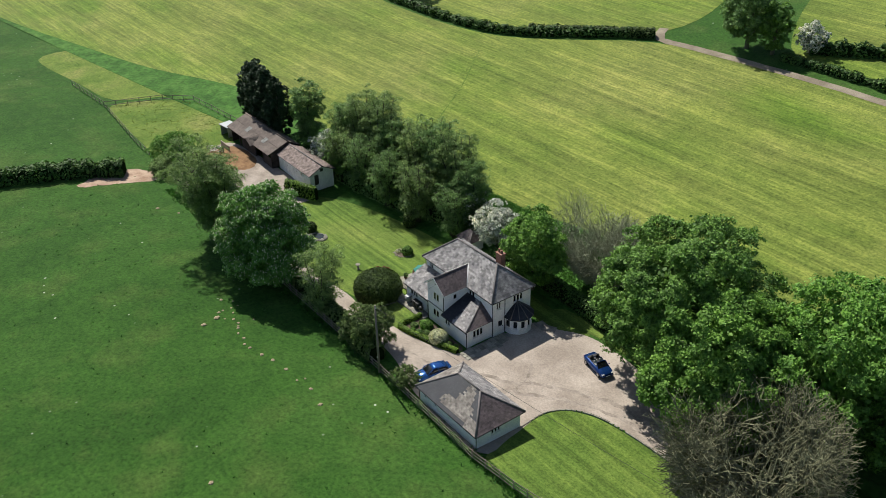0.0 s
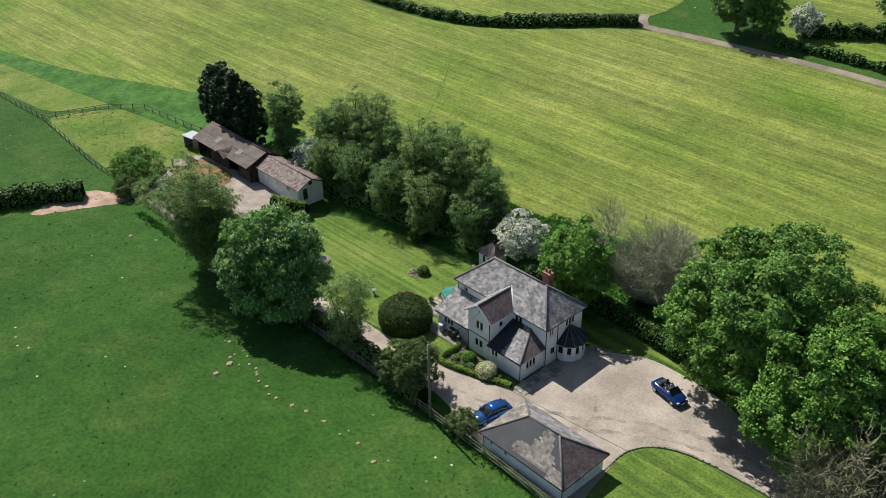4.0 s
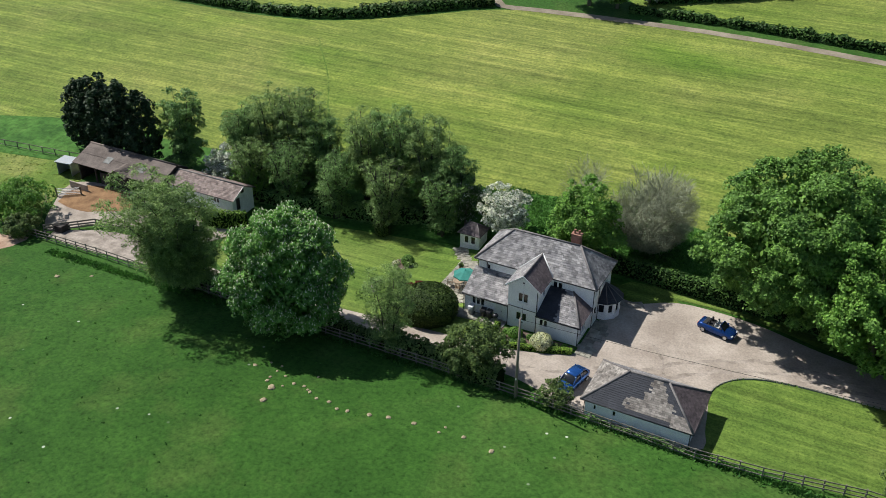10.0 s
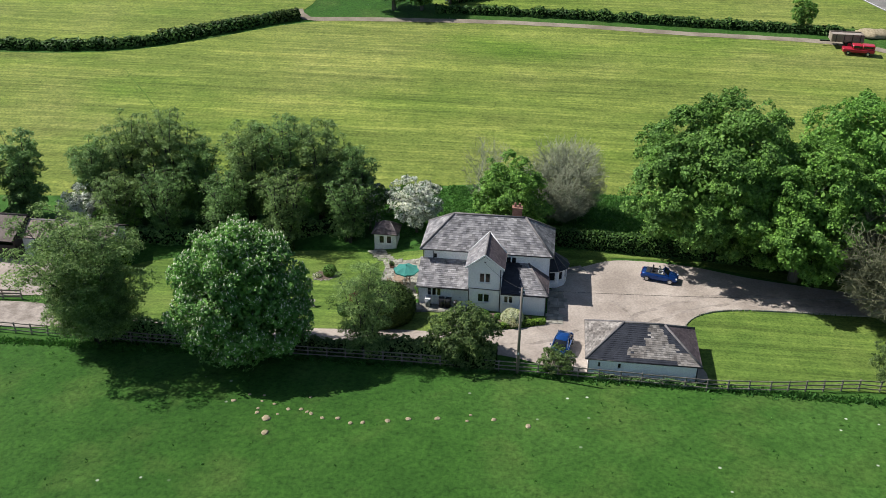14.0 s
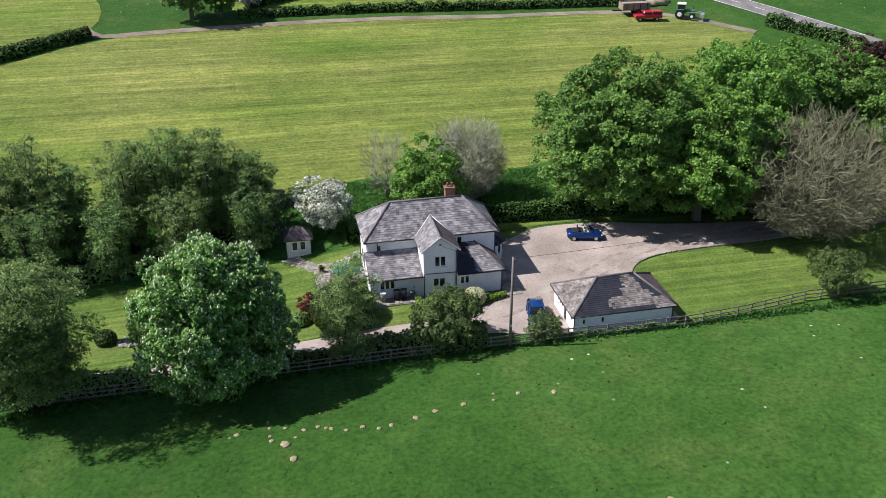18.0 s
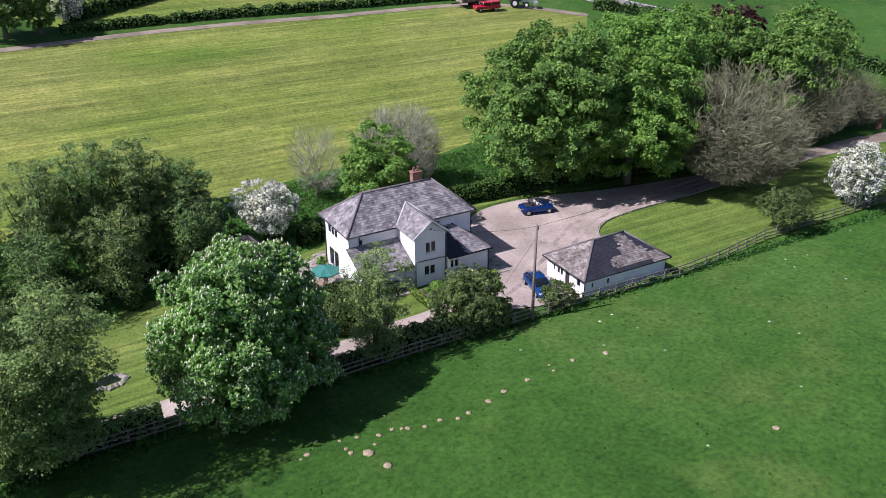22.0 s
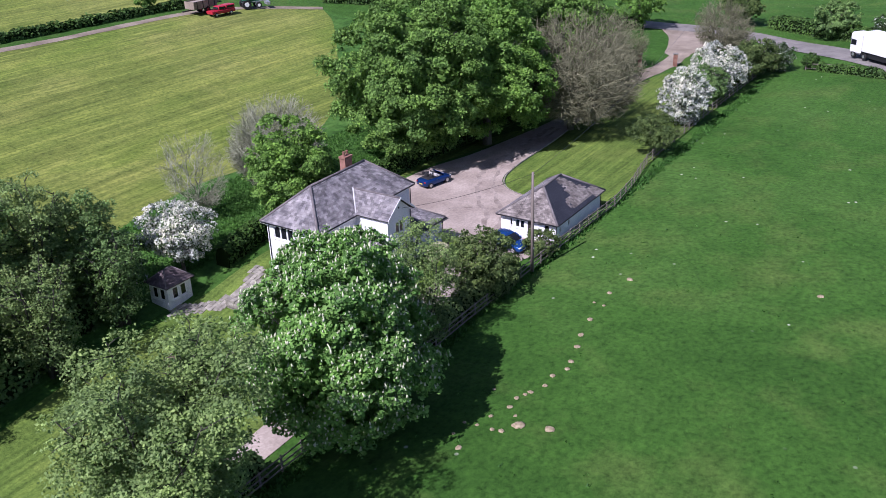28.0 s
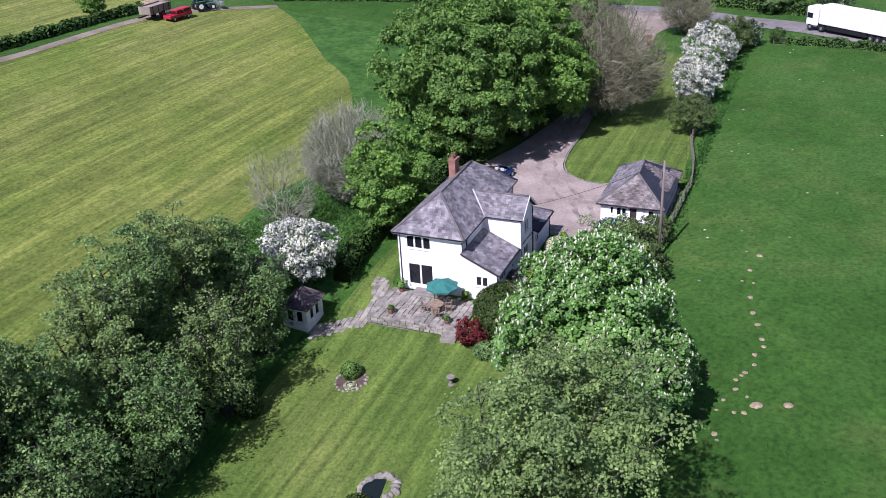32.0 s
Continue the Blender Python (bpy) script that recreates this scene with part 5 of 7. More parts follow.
hedge("wild_hedge", [(-41, 0.3), (-36, 0.2), (-30, -0.1)], 1.8, 1.9, M_ALDERDARK, "rough brambles along the lane fence", 79, 45, 0.16, 0.45)
hedge("wild_hedge", [(-21, -0.2), (-17, -0.3), (-14, -0.3)], 1.2, 1.3, M_HOLLY, "low brambles beneath the fence", 80, 50, 0.15, 0.45)
hedge("roadside_hedge", [(80, -7.5), (78, -15), (75, -23), (64, -38)], 1.5, 1.1, M_HEDGE, "low hedge between pasture and road", 81, 26, 0.18, 0.4)
hedge("roadside_hedge", [(113, 8), (106, -4), (92, -21), (76, -40)], 3.2, 2.4, M_HEDGE, "tall hedge on the far side of the road", 82, 14, 0.24, 0.3)
hedge("roadside_hedge", [(74, 82), (80, 74), (88, 62), (96, 44), (100, 28)], 2.2, 2.0, M_HEDGE, "hedge along the main road", 83, 12, 0.24, 0.4)
hedge("bed_shrubs", [(-52, 22.3), (-40, 23.4), (-30, 25.0), (-22, 27.5)], 2.2, 2.0, M_ALDERDARK, "shady shrubs beneath the alders", 84, 30, 0.18, 0.5, category="shrubs")
hedge("garage_weeds", [(8.5, -1.75), (12, -1.85), (17.5, -2.0)], 0.5, 0.5, M_ALDERDARK, "weeds growing along the garage fence", 85, 90, 0.09, 0.6, core=False, category="weeds")


def dome(name, x, y, radius, tall, leaf, label, seed, leaves, size, category="topiary", flat_top=0.0):
    rng = np.random.default_rng(seed)
    t = thing(name, label, category, (x, y, height(x, y) - 0.05))
    # solid core under the leaves, its shade painted in as near-black
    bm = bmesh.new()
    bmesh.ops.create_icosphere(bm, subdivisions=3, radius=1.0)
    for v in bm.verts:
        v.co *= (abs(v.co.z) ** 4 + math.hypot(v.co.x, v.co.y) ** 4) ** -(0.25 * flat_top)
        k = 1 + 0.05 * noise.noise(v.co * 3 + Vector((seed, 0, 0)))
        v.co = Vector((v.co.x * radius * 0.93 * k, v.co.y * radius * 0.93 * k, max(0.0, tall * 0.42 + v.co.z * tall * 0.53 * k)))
    part("shade_core", bm, M_SHADOWCORE, t)
    d = rng.normal(size=(leaves, 3))
    d /= np.linalg.norm(d, axis=1)[:, None]
    d *= ((np.abs(d[:, 2:3]) ** 4 + np.hypot(d[:, 0:1], d[:, 1:2]) ** 4) ** -(0.25 * flat_top))
    p = d * np.array([radius, radius, tall * 0.58]) * rng.uniform(0.93, 1.03, (leaves, 1)) + np.array([0, 0, tall * 0.42])
    p[:, 2] = np.maximum(p[:, 2], 0.03)
    n = d + rng.normal(scale=0.45, size=(leaves, 3))
    n /= np.linalg.norm(n, axis=1)[:, None]
    a = np.cross(n, rng.normal(size=(leaves, 3)))
    a /= np.linalg.norm(a, axis=1)[:, None]
    b = np.cross(n, a)
    s = size * rng.uniform(0.6, 1.4, (leaves, 1))
    q = np.stack([p - a * s, p - b * s * 0.6, p + a * s, p + b * s * 0.6], 1)
    mesh_np("foliage", q.reshape(-1, 3), np.arange(leaves * 4).reshape(-1, 4), leaf, t, stuff=True)
    return t


dome("clipped_yew", -12.4, 6.9, 3.05, 3.3, M_YEW, "broad clipped yew dome beside the terrace", 90, 14000, 0.1, flat_top=0.55)
dome("clipped_bush", -20.8, 17.1, 0.8, 1.3, M_OAKLEAF, "small clipped bush in the round bed", 91, 1500, 0.07)
dome("clipped_bush", -27.3, 22.0, 1.0, 1.9, M_YEW, "round clipped bush at the lawn edge", 92, 1800, 0.08)
dome("clipped_bush", -34.6, 9.4, 1.0, 1.5, M_YEW, "round clipped bush near the rockery", 93, 1800, 0.08)
dome("white_flowers", -22.1, 16.5, 0.5, 0.45, M_CREAM, "patch of white bedding flowers in the round bed", 94, 700, 0.06, "flowers")
dome("variegated_shrub", 0.5, 6.9, 1.15, 1.55, M_CREAM, "cream variegated shrub in the front bed", 95, 3800, 0.085, "shrub")
dome("bed_shrub", -2.6, 7.4, 0.8, 1.0, M_MAPLELEAF, "leafy green shrub in the front bed", 96, 1800, 0.08, "shrub")
dome("bed_shrub", -3.7, 6.4, 0.5, 0.6, M_ALDER, "low green plant in the front bed", 97, 900, 0.07, "shrub")
for k, (x, y, r, tall, mt) in enumerate(((-3.6, 7.5, 0.45, 0.5, M_MAPLELEAF), (-1.6, 6.6, 0.5, 0.55, M_ALDER), (-1.0, 7.6, 0.4, 0.6, M_OAKLEAF), (1.9, 7.3, 0.5, 0.6, M_HOLLY), (2.7, 7.8, 0.35, 0.45, M_MAPLELEAF), (-2.4, 6.2, 0.4, 0.4, M_ALDERDARK), (-3.2, 5.8, 0.35, 0.35, M_MAPLELEAF))):
    dome("bed_shrub", x, y, r, tall, mt, "low leafy plant in the front bed", 140 + k, 700, 0.06, "shrub")
tree("red_maple", -15.4, 9.2, 2.5, 1.35, M_RED, "dark red dwarf maple beside the terrace steps", 98, 4400, 0.085, 30, 0.07, 0.05, category="shrub", tuft=0.22)
dome("bed_shrub", -16.6, 7.6, 1.0, 1.2, M_ALDERDARK, "grey-green shrub under the red maple", 99, 1800, 0.08, "shrub")
tree("wild_shrub", -70.5, 3.2, 5.2, 4.3, M_LIMELEAF, "spreading olive shrub at the paddock gate", 100, 14000, 0.13, 50, 0.2, 0.02, category="shrub", tuft=0.4)
tree("dark_bush", -66.5, -0.3, 3.0, 2.4, M_HOLLY, "dark bush at the pasture gate", 101, 7000, 0.13, 36, 0.14, 0.02, category="bush", tuft=0.35)
tree("hawthorn", -53.0, 23.0, 6.0, 3.0, M_HAWTHORN, "hawthorn in blossom beside the stable", 102, 11000, 0.13, 40, 0.15, 0.05, tuft=0.35)
tree("elder", -48.5, 23.5, 5.4, 3.0, M_MAPLELEAF, "green elder behind the stable", 103, 11000, 0.14, 40, 0.15, 0.04, tuft=0.4)
tree("field_tree", -28.0, 99.0, 12.5, 5.2, M_ALDERDARK, "tall tree where the farm track bends", 104, 18000, 0.22, 50, 0.35, 0.08, tuft=0.6)
tree("field_tree", -22.8, 99.5, 10.0, 3.4, M_OAKLEAF, "dark tree beside the track bend", 105, 10000, 0.22, 40, 0.3, 0.08, tuft=0.55)
tree("hawthorn", -17.8, 103.5, 6.0, 2.9, M_HAWTHORN, "white flowering hawthorn beyond the track", 106, 8000, 0.17, 36, 0.2, 0.05, tuft=0.4)
tree("field_tree", -8.0, 117.0, 8.0, 3.8, M_ALDERDARK, "lone tree in the far hedge", 107, 7000, 0.24, 36, 0.25, 0.08)
tree("field_tree", -106.0, 77.5, 10.0, 4.5, M_OAKLEAF, "dark tree in the field hedge", 108, 9000, 0.26, 40, 0.3, 0.05)
tree("field_tree", 46, 98.5, 5.5, 2.4, M_MAPLELEAF, "small tree in the track hedge", 109, 4500, 0.2, 30, 0.15, 0.1)
hedge("far_hedge", [(-18, 104), (-4, 112), (10, 120), (30, 133)], 2.4, 2.2, M_HEDGE, "dark hedge beyond the far pasture", 110, 10, 0.3, 0.4)
bare_tree("bare_thorn", 87.5, 9.2, 9.5, 5.2, "brown leafless thorn tree by the entrance", 111, 14, (4, 4, 4, 2))
tree("corner_bush", 75.6, 0.6, 5.6, 3.6, M_HOLLY, "dark thorn bush at the pasture corner", 115, 11000, 0.14, 40, 0.16, 0.02, category="bush", tuft=0.4)
tree("corner_bush", 79.4, -1.2, 4.6, 3.0, M_MAY, "thorn bush with a little blossom at the pasture corner", 116, 9000, 0.13, 40, 0.16, 0.02, category="bush", tuft=0.4)
tree("corner_bush", 81.2, -6.0, 2.4, 1.5, M_HEDGE, "small round bush beside the field gate", 117, 4000, 0.12, 24, 0.1, 0.02, category="bush", tuft=0.3)
tree("roadside_tree", 100.5, 29.0, 10.0, 4.6, M_LIMELEAF, "fresh green tree beside the road junction", 118, 12000, 0.2, 40, 0.25, 0.05, tuft=0.5)
tree("roadside_tree", 112.0, 14.0, 7.0, 4.4, M_HOLLY, "olive thorn tree on the far side of the road", 119, 9000, 0.2, 40, 0.2, 0.02, tuft=0.45)
tree("roadside_tree", 104.5, -4.5, 6.5, 4.0, M_ALDERDARK, "leafy thorn tree on the far side of the road", 125, 9000, 0.2, 40, 0.2, 0.02, tuft=0.45)
tree("roadside_tree", 99.0, -13.5, 5.0, 3.0, M_MAY, "thorn tree with some blossom beyond the road", 126, 7000, 0.18, 36, 0.2, 0.02, tuft=0.4)
tree("hawthorn", 58.2, 2.0, 5.6, 3.0, M_ALDERDARK, "hawthorn in leaf on the paddock fence", 112, 11000, 0.14, 40, 0.16, 0.04, tuft=0.4)
tree("hawthorn", 71.5, 1.4, 5.6, 3.2, M_HOLLY, "dark thorn bush at the paddock corner", 113, 9000, 0.14, 40, 0.16, 0.04, category="bush", tuft=0.4)
bare_tree("bare_thorn", 52.0, 15.6, 8.0, 4.0, "leafless thorn hanging over the drive edge", 114, 10, (4, 4, 4, 2), trunk=0.22)


# ---------------------------------------------------------------- ground details
sheet("paddock", spline([(-66.5, 1.2), (-82, 2.0), (-106, 4), (-102, 13.8), (-96, 17.6), (-82, 18.5), (-73.5, 19.5), (-72, 12), (-70, 6)], True, 2.0), M_ROUGH, 0.03, "rough olive paddock grass with bare tufts", "grassland", 2.0)
sheet("far_rough", spline([(-66, 20.5), (-80, 20), (-97, 19.5), (-104, 14.5), (-110, 6), (-124, 4), (-150, 2), (-150, 12), (-125, 17), (-104, 23.5), (-84, 28.5), (-66, 28)], True, 2.5), M_ROUGH, 0.03, "rank green grass beyond the paddock", "grassland", 3.0)
sheet("stable_yard", spline([(-69.4, 6.8), (-64.8, 2.2), (-60.2, 6.4), (-52, 7.4), (-45.5, 9.5), (-45.5, 16.4), (-57, 15.8), (-72, 14.2)], True, 1.5), M_CONCRETE, 0.06, "worn concrete stable yard", "yard", 1.5)
sheet("muck_patch", spline([(-70.0, 8.6), (-65.2, 8.1), (-61.2, 9.6), (-59.5, 12.0), (-63, 14.6), (-70.2, 13.8)], True, 1.0), M_MUCK, 0.085, "brown strawy muck on the yard", "yard", 1.5, 0.5)
sheet("sand_school", spline([(-63.4, 0.9), (-59.2, 4.9), (-50, 6.0), (-46.5, 4.6), (-46, 1.2)], True, 1.5), M_GRAVELWORN, 0.05, "stony brown pen beside the lane", "yard", 1.5)
sheet("bare_gateway", spline([(-65.2, -0.4), (-70.3, -2.2), (-72.5, -6.5), (-69.5, -13.5), (-67.2, -9.5), (-65.4, -4.5)], True, 1.0), M_MUD, 0.03, "bare trodden earth at the pasture gateway", "earth", 1.2, 0.6)
sheet("front_bed", spline([(-4.5, 8.0), (-4.4, 5.4), (-2.5, 5.5), (0.2, 6.3), (3.3, 7.4), (3.3, 8.3), (-0.9, 8.3), (-1.2, 8.5)], True, 0.6), M_SOIL, 0.075, "dark earth of the front flower bed", "flower bed", 0.8)
sheet("round_bed", [Vector((-21.4 + 1.3 * math.cos(a), 16.8 + 1.15 * math.sin(a))) for a in np.arange(0, 6.28, 0.35)], M_SOIL, 0.06, "round earth bed in the lawn", "flower bed", 0.8)
sheet("trodden_line", strip(spline([(-67.3, 67.1), (-60, 58.5), (-56.5, 53.8), (-52, 47), (-49.7, 43.2), (-45, 35)], False, 2), 0.22), M_ROUGH, 0.065, "dark trodden line across the hay field", "path", 2.0, 0.3)
sheet("drive_apron", spline([(84, 14.6), (91, 12.5), (97, 7), (105, 14), (104, 25), (95, 21), (84, 17.4)], True, 1.5), M_TRACK, 0.07, "dusty entrance between drive and road", "driveway", 1.5, 0.4)
ROAD = spline([(52, 140), (66, 110), (75, 94), (84, 78), (95, 56), (103, 34), (105.5, 16), (98, 0), (79, -24.5), (56, -54), (30, -90)], False, 3)
sheet("road", strip(ROAD, 6.0), M_ASPHALT, 0.10, "grey asphalt country road", "road", 2.5)
for far_line in ([(52, 140), (20, 210), (-60, 400), (-300, 900)], [(30, -90), (-40, -190), (-180, -400), (-700, -1200)]):
    mids = spline([Vector(c) for c in far_line], False, 12)
    band = strip(mids, 6.0)
    m = len(mids)
    lanes = [(c.x, c.y, height(c.x, c.y) + 0.12) for c in band]
    tagged(obj_of("road", lanes, [(i, i + 1, 2 * m - 2 - i, 2 * m - 1 - i) for i in range(m - 1)], M_ASPHALT), "grey asphalt country road running away", "road", kind="structure")
for off in (-2.7, 2.7):
    side = [p + Vector((-(ROAD[min(i + 1, len(ROAD) - 1)] - ROAD[max(i - 1, 0)]).normalized().y, (ROAD[min(i + 1, len(ROAD) - 1)] - ROAD[max(i - 1, 0)]).normalized().x)) * off for i, p in enumerate(ROAD)]
    sheet("road_edge_line", strip(side[:26], 0.14), M_WHITE, 0.125, "white painted road edge line", "road marking", 3.0)
for i in range(2, 26, 2):
    sheet("road_dash", strip(ROAD[i:i + 2], 0.14), M_WHITE, 0.126, "short white centre line on the road", "road marking", 3.0)

M_MOLE = surface("dry_pale_soil", (0.22, 0.18, 0.105), (0.37, 0.31, 0.2), 3.0, 0.95, fine=14.0, bumpy=0.9)
MOLE = [(-22.6, -9.9, 0.42), (-21.5, -8.8, 0.26), (-20.2, -8.8, 0.24), (-20.1, -9.7, 0.26), (-18.9, -10.0, 0.3), (-20.1, -10.8, 0.32), (-20.0, -11.4, 0.4), (-16.1, -8.6, 0.24), (-17.5, -10.6, 0.36), (-18.2, -11.4, 0.26),
        (-16.4, -10.5, 0.36), (-15.8, -10.8, 0.3), (-15.4, -11.0, 0.36), (-14.3, -11.5, 0.36), (-13.0, -11.4, 0.4), (-11.8, -11.9, 0.38), (-10.8, -11.7, 0.4), (-8.8, -11.2, 0.45), (-7.1, -10.7, 0.45), (-4.7, -10.3, 0.45),
        (-18.5, -14.0, 0.6), (-19.0, -12.1, 0.75), (-2.0, -9.4, 0.26), (-2.2, -10.3, 0.28), (-0.0, -9.8, 0.42), (2.9, -10.3, 0.5), (6.7, -24.3, 0.5), (-53.8, -6.2, 0.6), (-50.5, -4.2, 0.4)]


def molehill(x, y, r, k):
    bm = bmesh.new()
    bmesh.ops.create_icosphere(bm, subdivisions=3, radius=1.0)
    for v in bm.verts:
        n = 1 + 0.35 * noise.noise(v.co * 2.2 + Vector((k * 2.3, 0, 0))) + 0.15 * noise.noise(v.co * 6 + Vector((k, 5, 0)))
        v.co = Vector((v.co.x * r * n, v.co.y * r * n * 0.85, v.co.z * r * 0.38 * n))
    ob = part("molehill", bm, M_MOLE, smooth=True)
    ob.matrix_world = pose(x, y, height(x, y) + 0.01, 0, 0, k * 40)
    tagged(ob, "dry pale mound of crumbled earth on the pasture" if r > 0.29 else "small dry pale earth mound on the pasture", "molehill", "molehills")


for k, (x, y, r) in enumerate(MOLE):
    molehill(x, y, r * 0.54, k)


def tufts(name, inside, count, size, leaf, label, seed, upright=0.9):
    """Low clumps of blades strewn over a stretch of land."""
    rng = np.random.default_rng(seed)
    pts = []
    while len(pts) < count:
        p = inside(rng)
        if p is not None:
            pts.append((*p, height(*p)))
    base = np.repeat(np.array(pts), 5, 0)
    n = len(base)
    base[:, :2] += rng.normal(scale=size * 0.5, size=(n, 2))
    a = rng.normal(size=(n, 3))
    a[:, 2] = 0
    a /= np.linalg.norm(a, axis=1)[:, None]
    up = rng.normal(scale=1 - upright + 0.35, size=(n, 3))
    up[:, 2] = 1
    s = size * rng.uniform(0.5, 1.3, (n, 1))
    p = np.stack([base - a * s * 0.35, base + a * s * 0.35, base + up * s * 0.7 + a * s * 0.1, base + up * s * 0.7 - a * s * 0.1], 1)
    ob = mesh_np(name, p.reshape(-1, 3), np.arange(n * 4).reshape(-1, 4), leaf)
    return tagged(ob, label, "grass", kind="stuff")


M_BLADE = leaf_mat("pasture_blades", (0.036, 0.11, 0.018), (0.062, 0.165, 0.03), 0.3)
M_BANK = leaf_mat("bank_weed_leaves", (0.045, 0.13, 0.022), (0.085, 0.2, 0.04), 0.4)
M_BLADE2 = leaf_mat("hay_blades", (0.13, 0.18, 0.03), (0.2, 0.24, 0.05), 0.3)
tufts("pasture_tufts", lambda r: (r.uniform(-75, 60), -2.5 - 42 * r.random() ** 1.3), 420, 0.17, M_BLADE, "low darker tufts in the pasture", 120)
tufts("bank_weeds", lambda r: (r.uniform(-16, 30), r.uniform(25.2, 36.5)), 9000, 0.26, M_BANK, "nettles and cow parsley on the bank", 121)
tufts("bank_weeds", lambda r: (r.uniform(-46, -16), r.uniform(30, 35)), 4500, 0.28, M_BANK, "rank grass behind the alders", 122)
tufts("field_edge_grass", lambda r: (lambda x: (x, r.normal() * 0.3 - 1.9))(r.uniform(-60, 74)), 3500, 0.28, M_BLADE, "long grass under the fence", 123)
tufts("paddock_tufts", lambda r: (r.uniform(-105, -72), r.uniform(4, 18)), 350, 0.2, M_BLADE2, "pale tufts in the paddock", 124)


# ---------------------------------------------------------------- vehicles
M_BLUE = plain("metallic_blue_paint", (0.012, 0.05, 0.20), 0.12, 0.55, 0.7)
M_PALEBLUE = plain("light_metallic_blue_paint", (0.02, 0.09, 0.30), 0.1, 0.6, 0.7)
M_REDPAINT = plain("red_paint", (0.42, 0.02, 0.04), 0.3, 0.1, 0.5)
M_TYRE = plain("black_rubber", (0.012, 0.012, 0.012), 0.8)
M_ALLOY = plain("silver_alloy", (0.55, 0.56, 0.58), 0.3, 0.8)
M_SEAT = plain("dark_upholstery", (0.02, 0.02, 0.022), 0.7)
M_SEATPALE = plain("pale_upholstery", (0.5, 0.48, 0.45), 0.7)
M_LAMP = plain("clear_headlamp", (0.7, 0.72, 0.74), 0.1, 0.2, 0.8)
M_TAIL = plain("red_tail_lamp", (0.35, 0.01, 0.01), 0.2)
M_STEEL = plain("galvanised_steel", (0.42, 0.44, 0.45), 0.45, 0.6)
M_GREENPAINT = plain("green_tractor_paint", (0.04, 0.16, 0.09), 0.4)
M_CANVAS = surface("teal_canvas", (0.028, 0.15, 0.125), (0.042, 0.20, 0.165), 2.0, 0.85)
M_TEAK = surface("weathered_teak", (0.20, 0.14, 0.09), (0.32, 0.24, 0.17), 3.0, 0.7, fine=20.0)
M_GREYPLASTIC = plain("grey_plastic", (0.30, 0.32, 0.34), 0.5)
M_ROOFSHEET = surface("weathered_roof_sheet", (0.11, 0.11, 0.105), (0.19, 0.19, 0.18), 2.0, 0.7)
M_BOARD = surface("white_painted_boards", (0.62, 0.63, 0.63), (0.76, 0.76, 0.75), 1.5, 0.7, fine=12.0)
M_SHEETROOF = surface("brown_fibre_cement_sheets", (0.085, 0.066, 0.057), (0.15, 0.12, 0.105), 0.7, 0.85, fine=6.0, per_piece=0.15)
M_PINKTILE = surface("pinkish_brown_tiles", (0.13, 0.095, 0.085), (0.25, 0.195, 0.175), 2.0, 0.8, fine=9.0, per_piece=0.35)


def loft(sections, material, parent, name, label="", cap=True):
    """A smooth body through closed cross sections of equal length."""
    n = len(sections[0])
    vs = [p for s in sections for p in s]
    fs = [(i * n + k, i * n + (k + 1) % n, (i + 1) * n + (k + 1) % n, (i + 1) * n + k) for i in range(len(sections) - 1) for k in range(n)]
    if cap:
        fs += [tuple(range(n))[::-1], tuple(range((len(sections) - 1) * n, len(sections) * n))]
    return obj_of(name, vs, fs, material, parent, label, smooth=True)


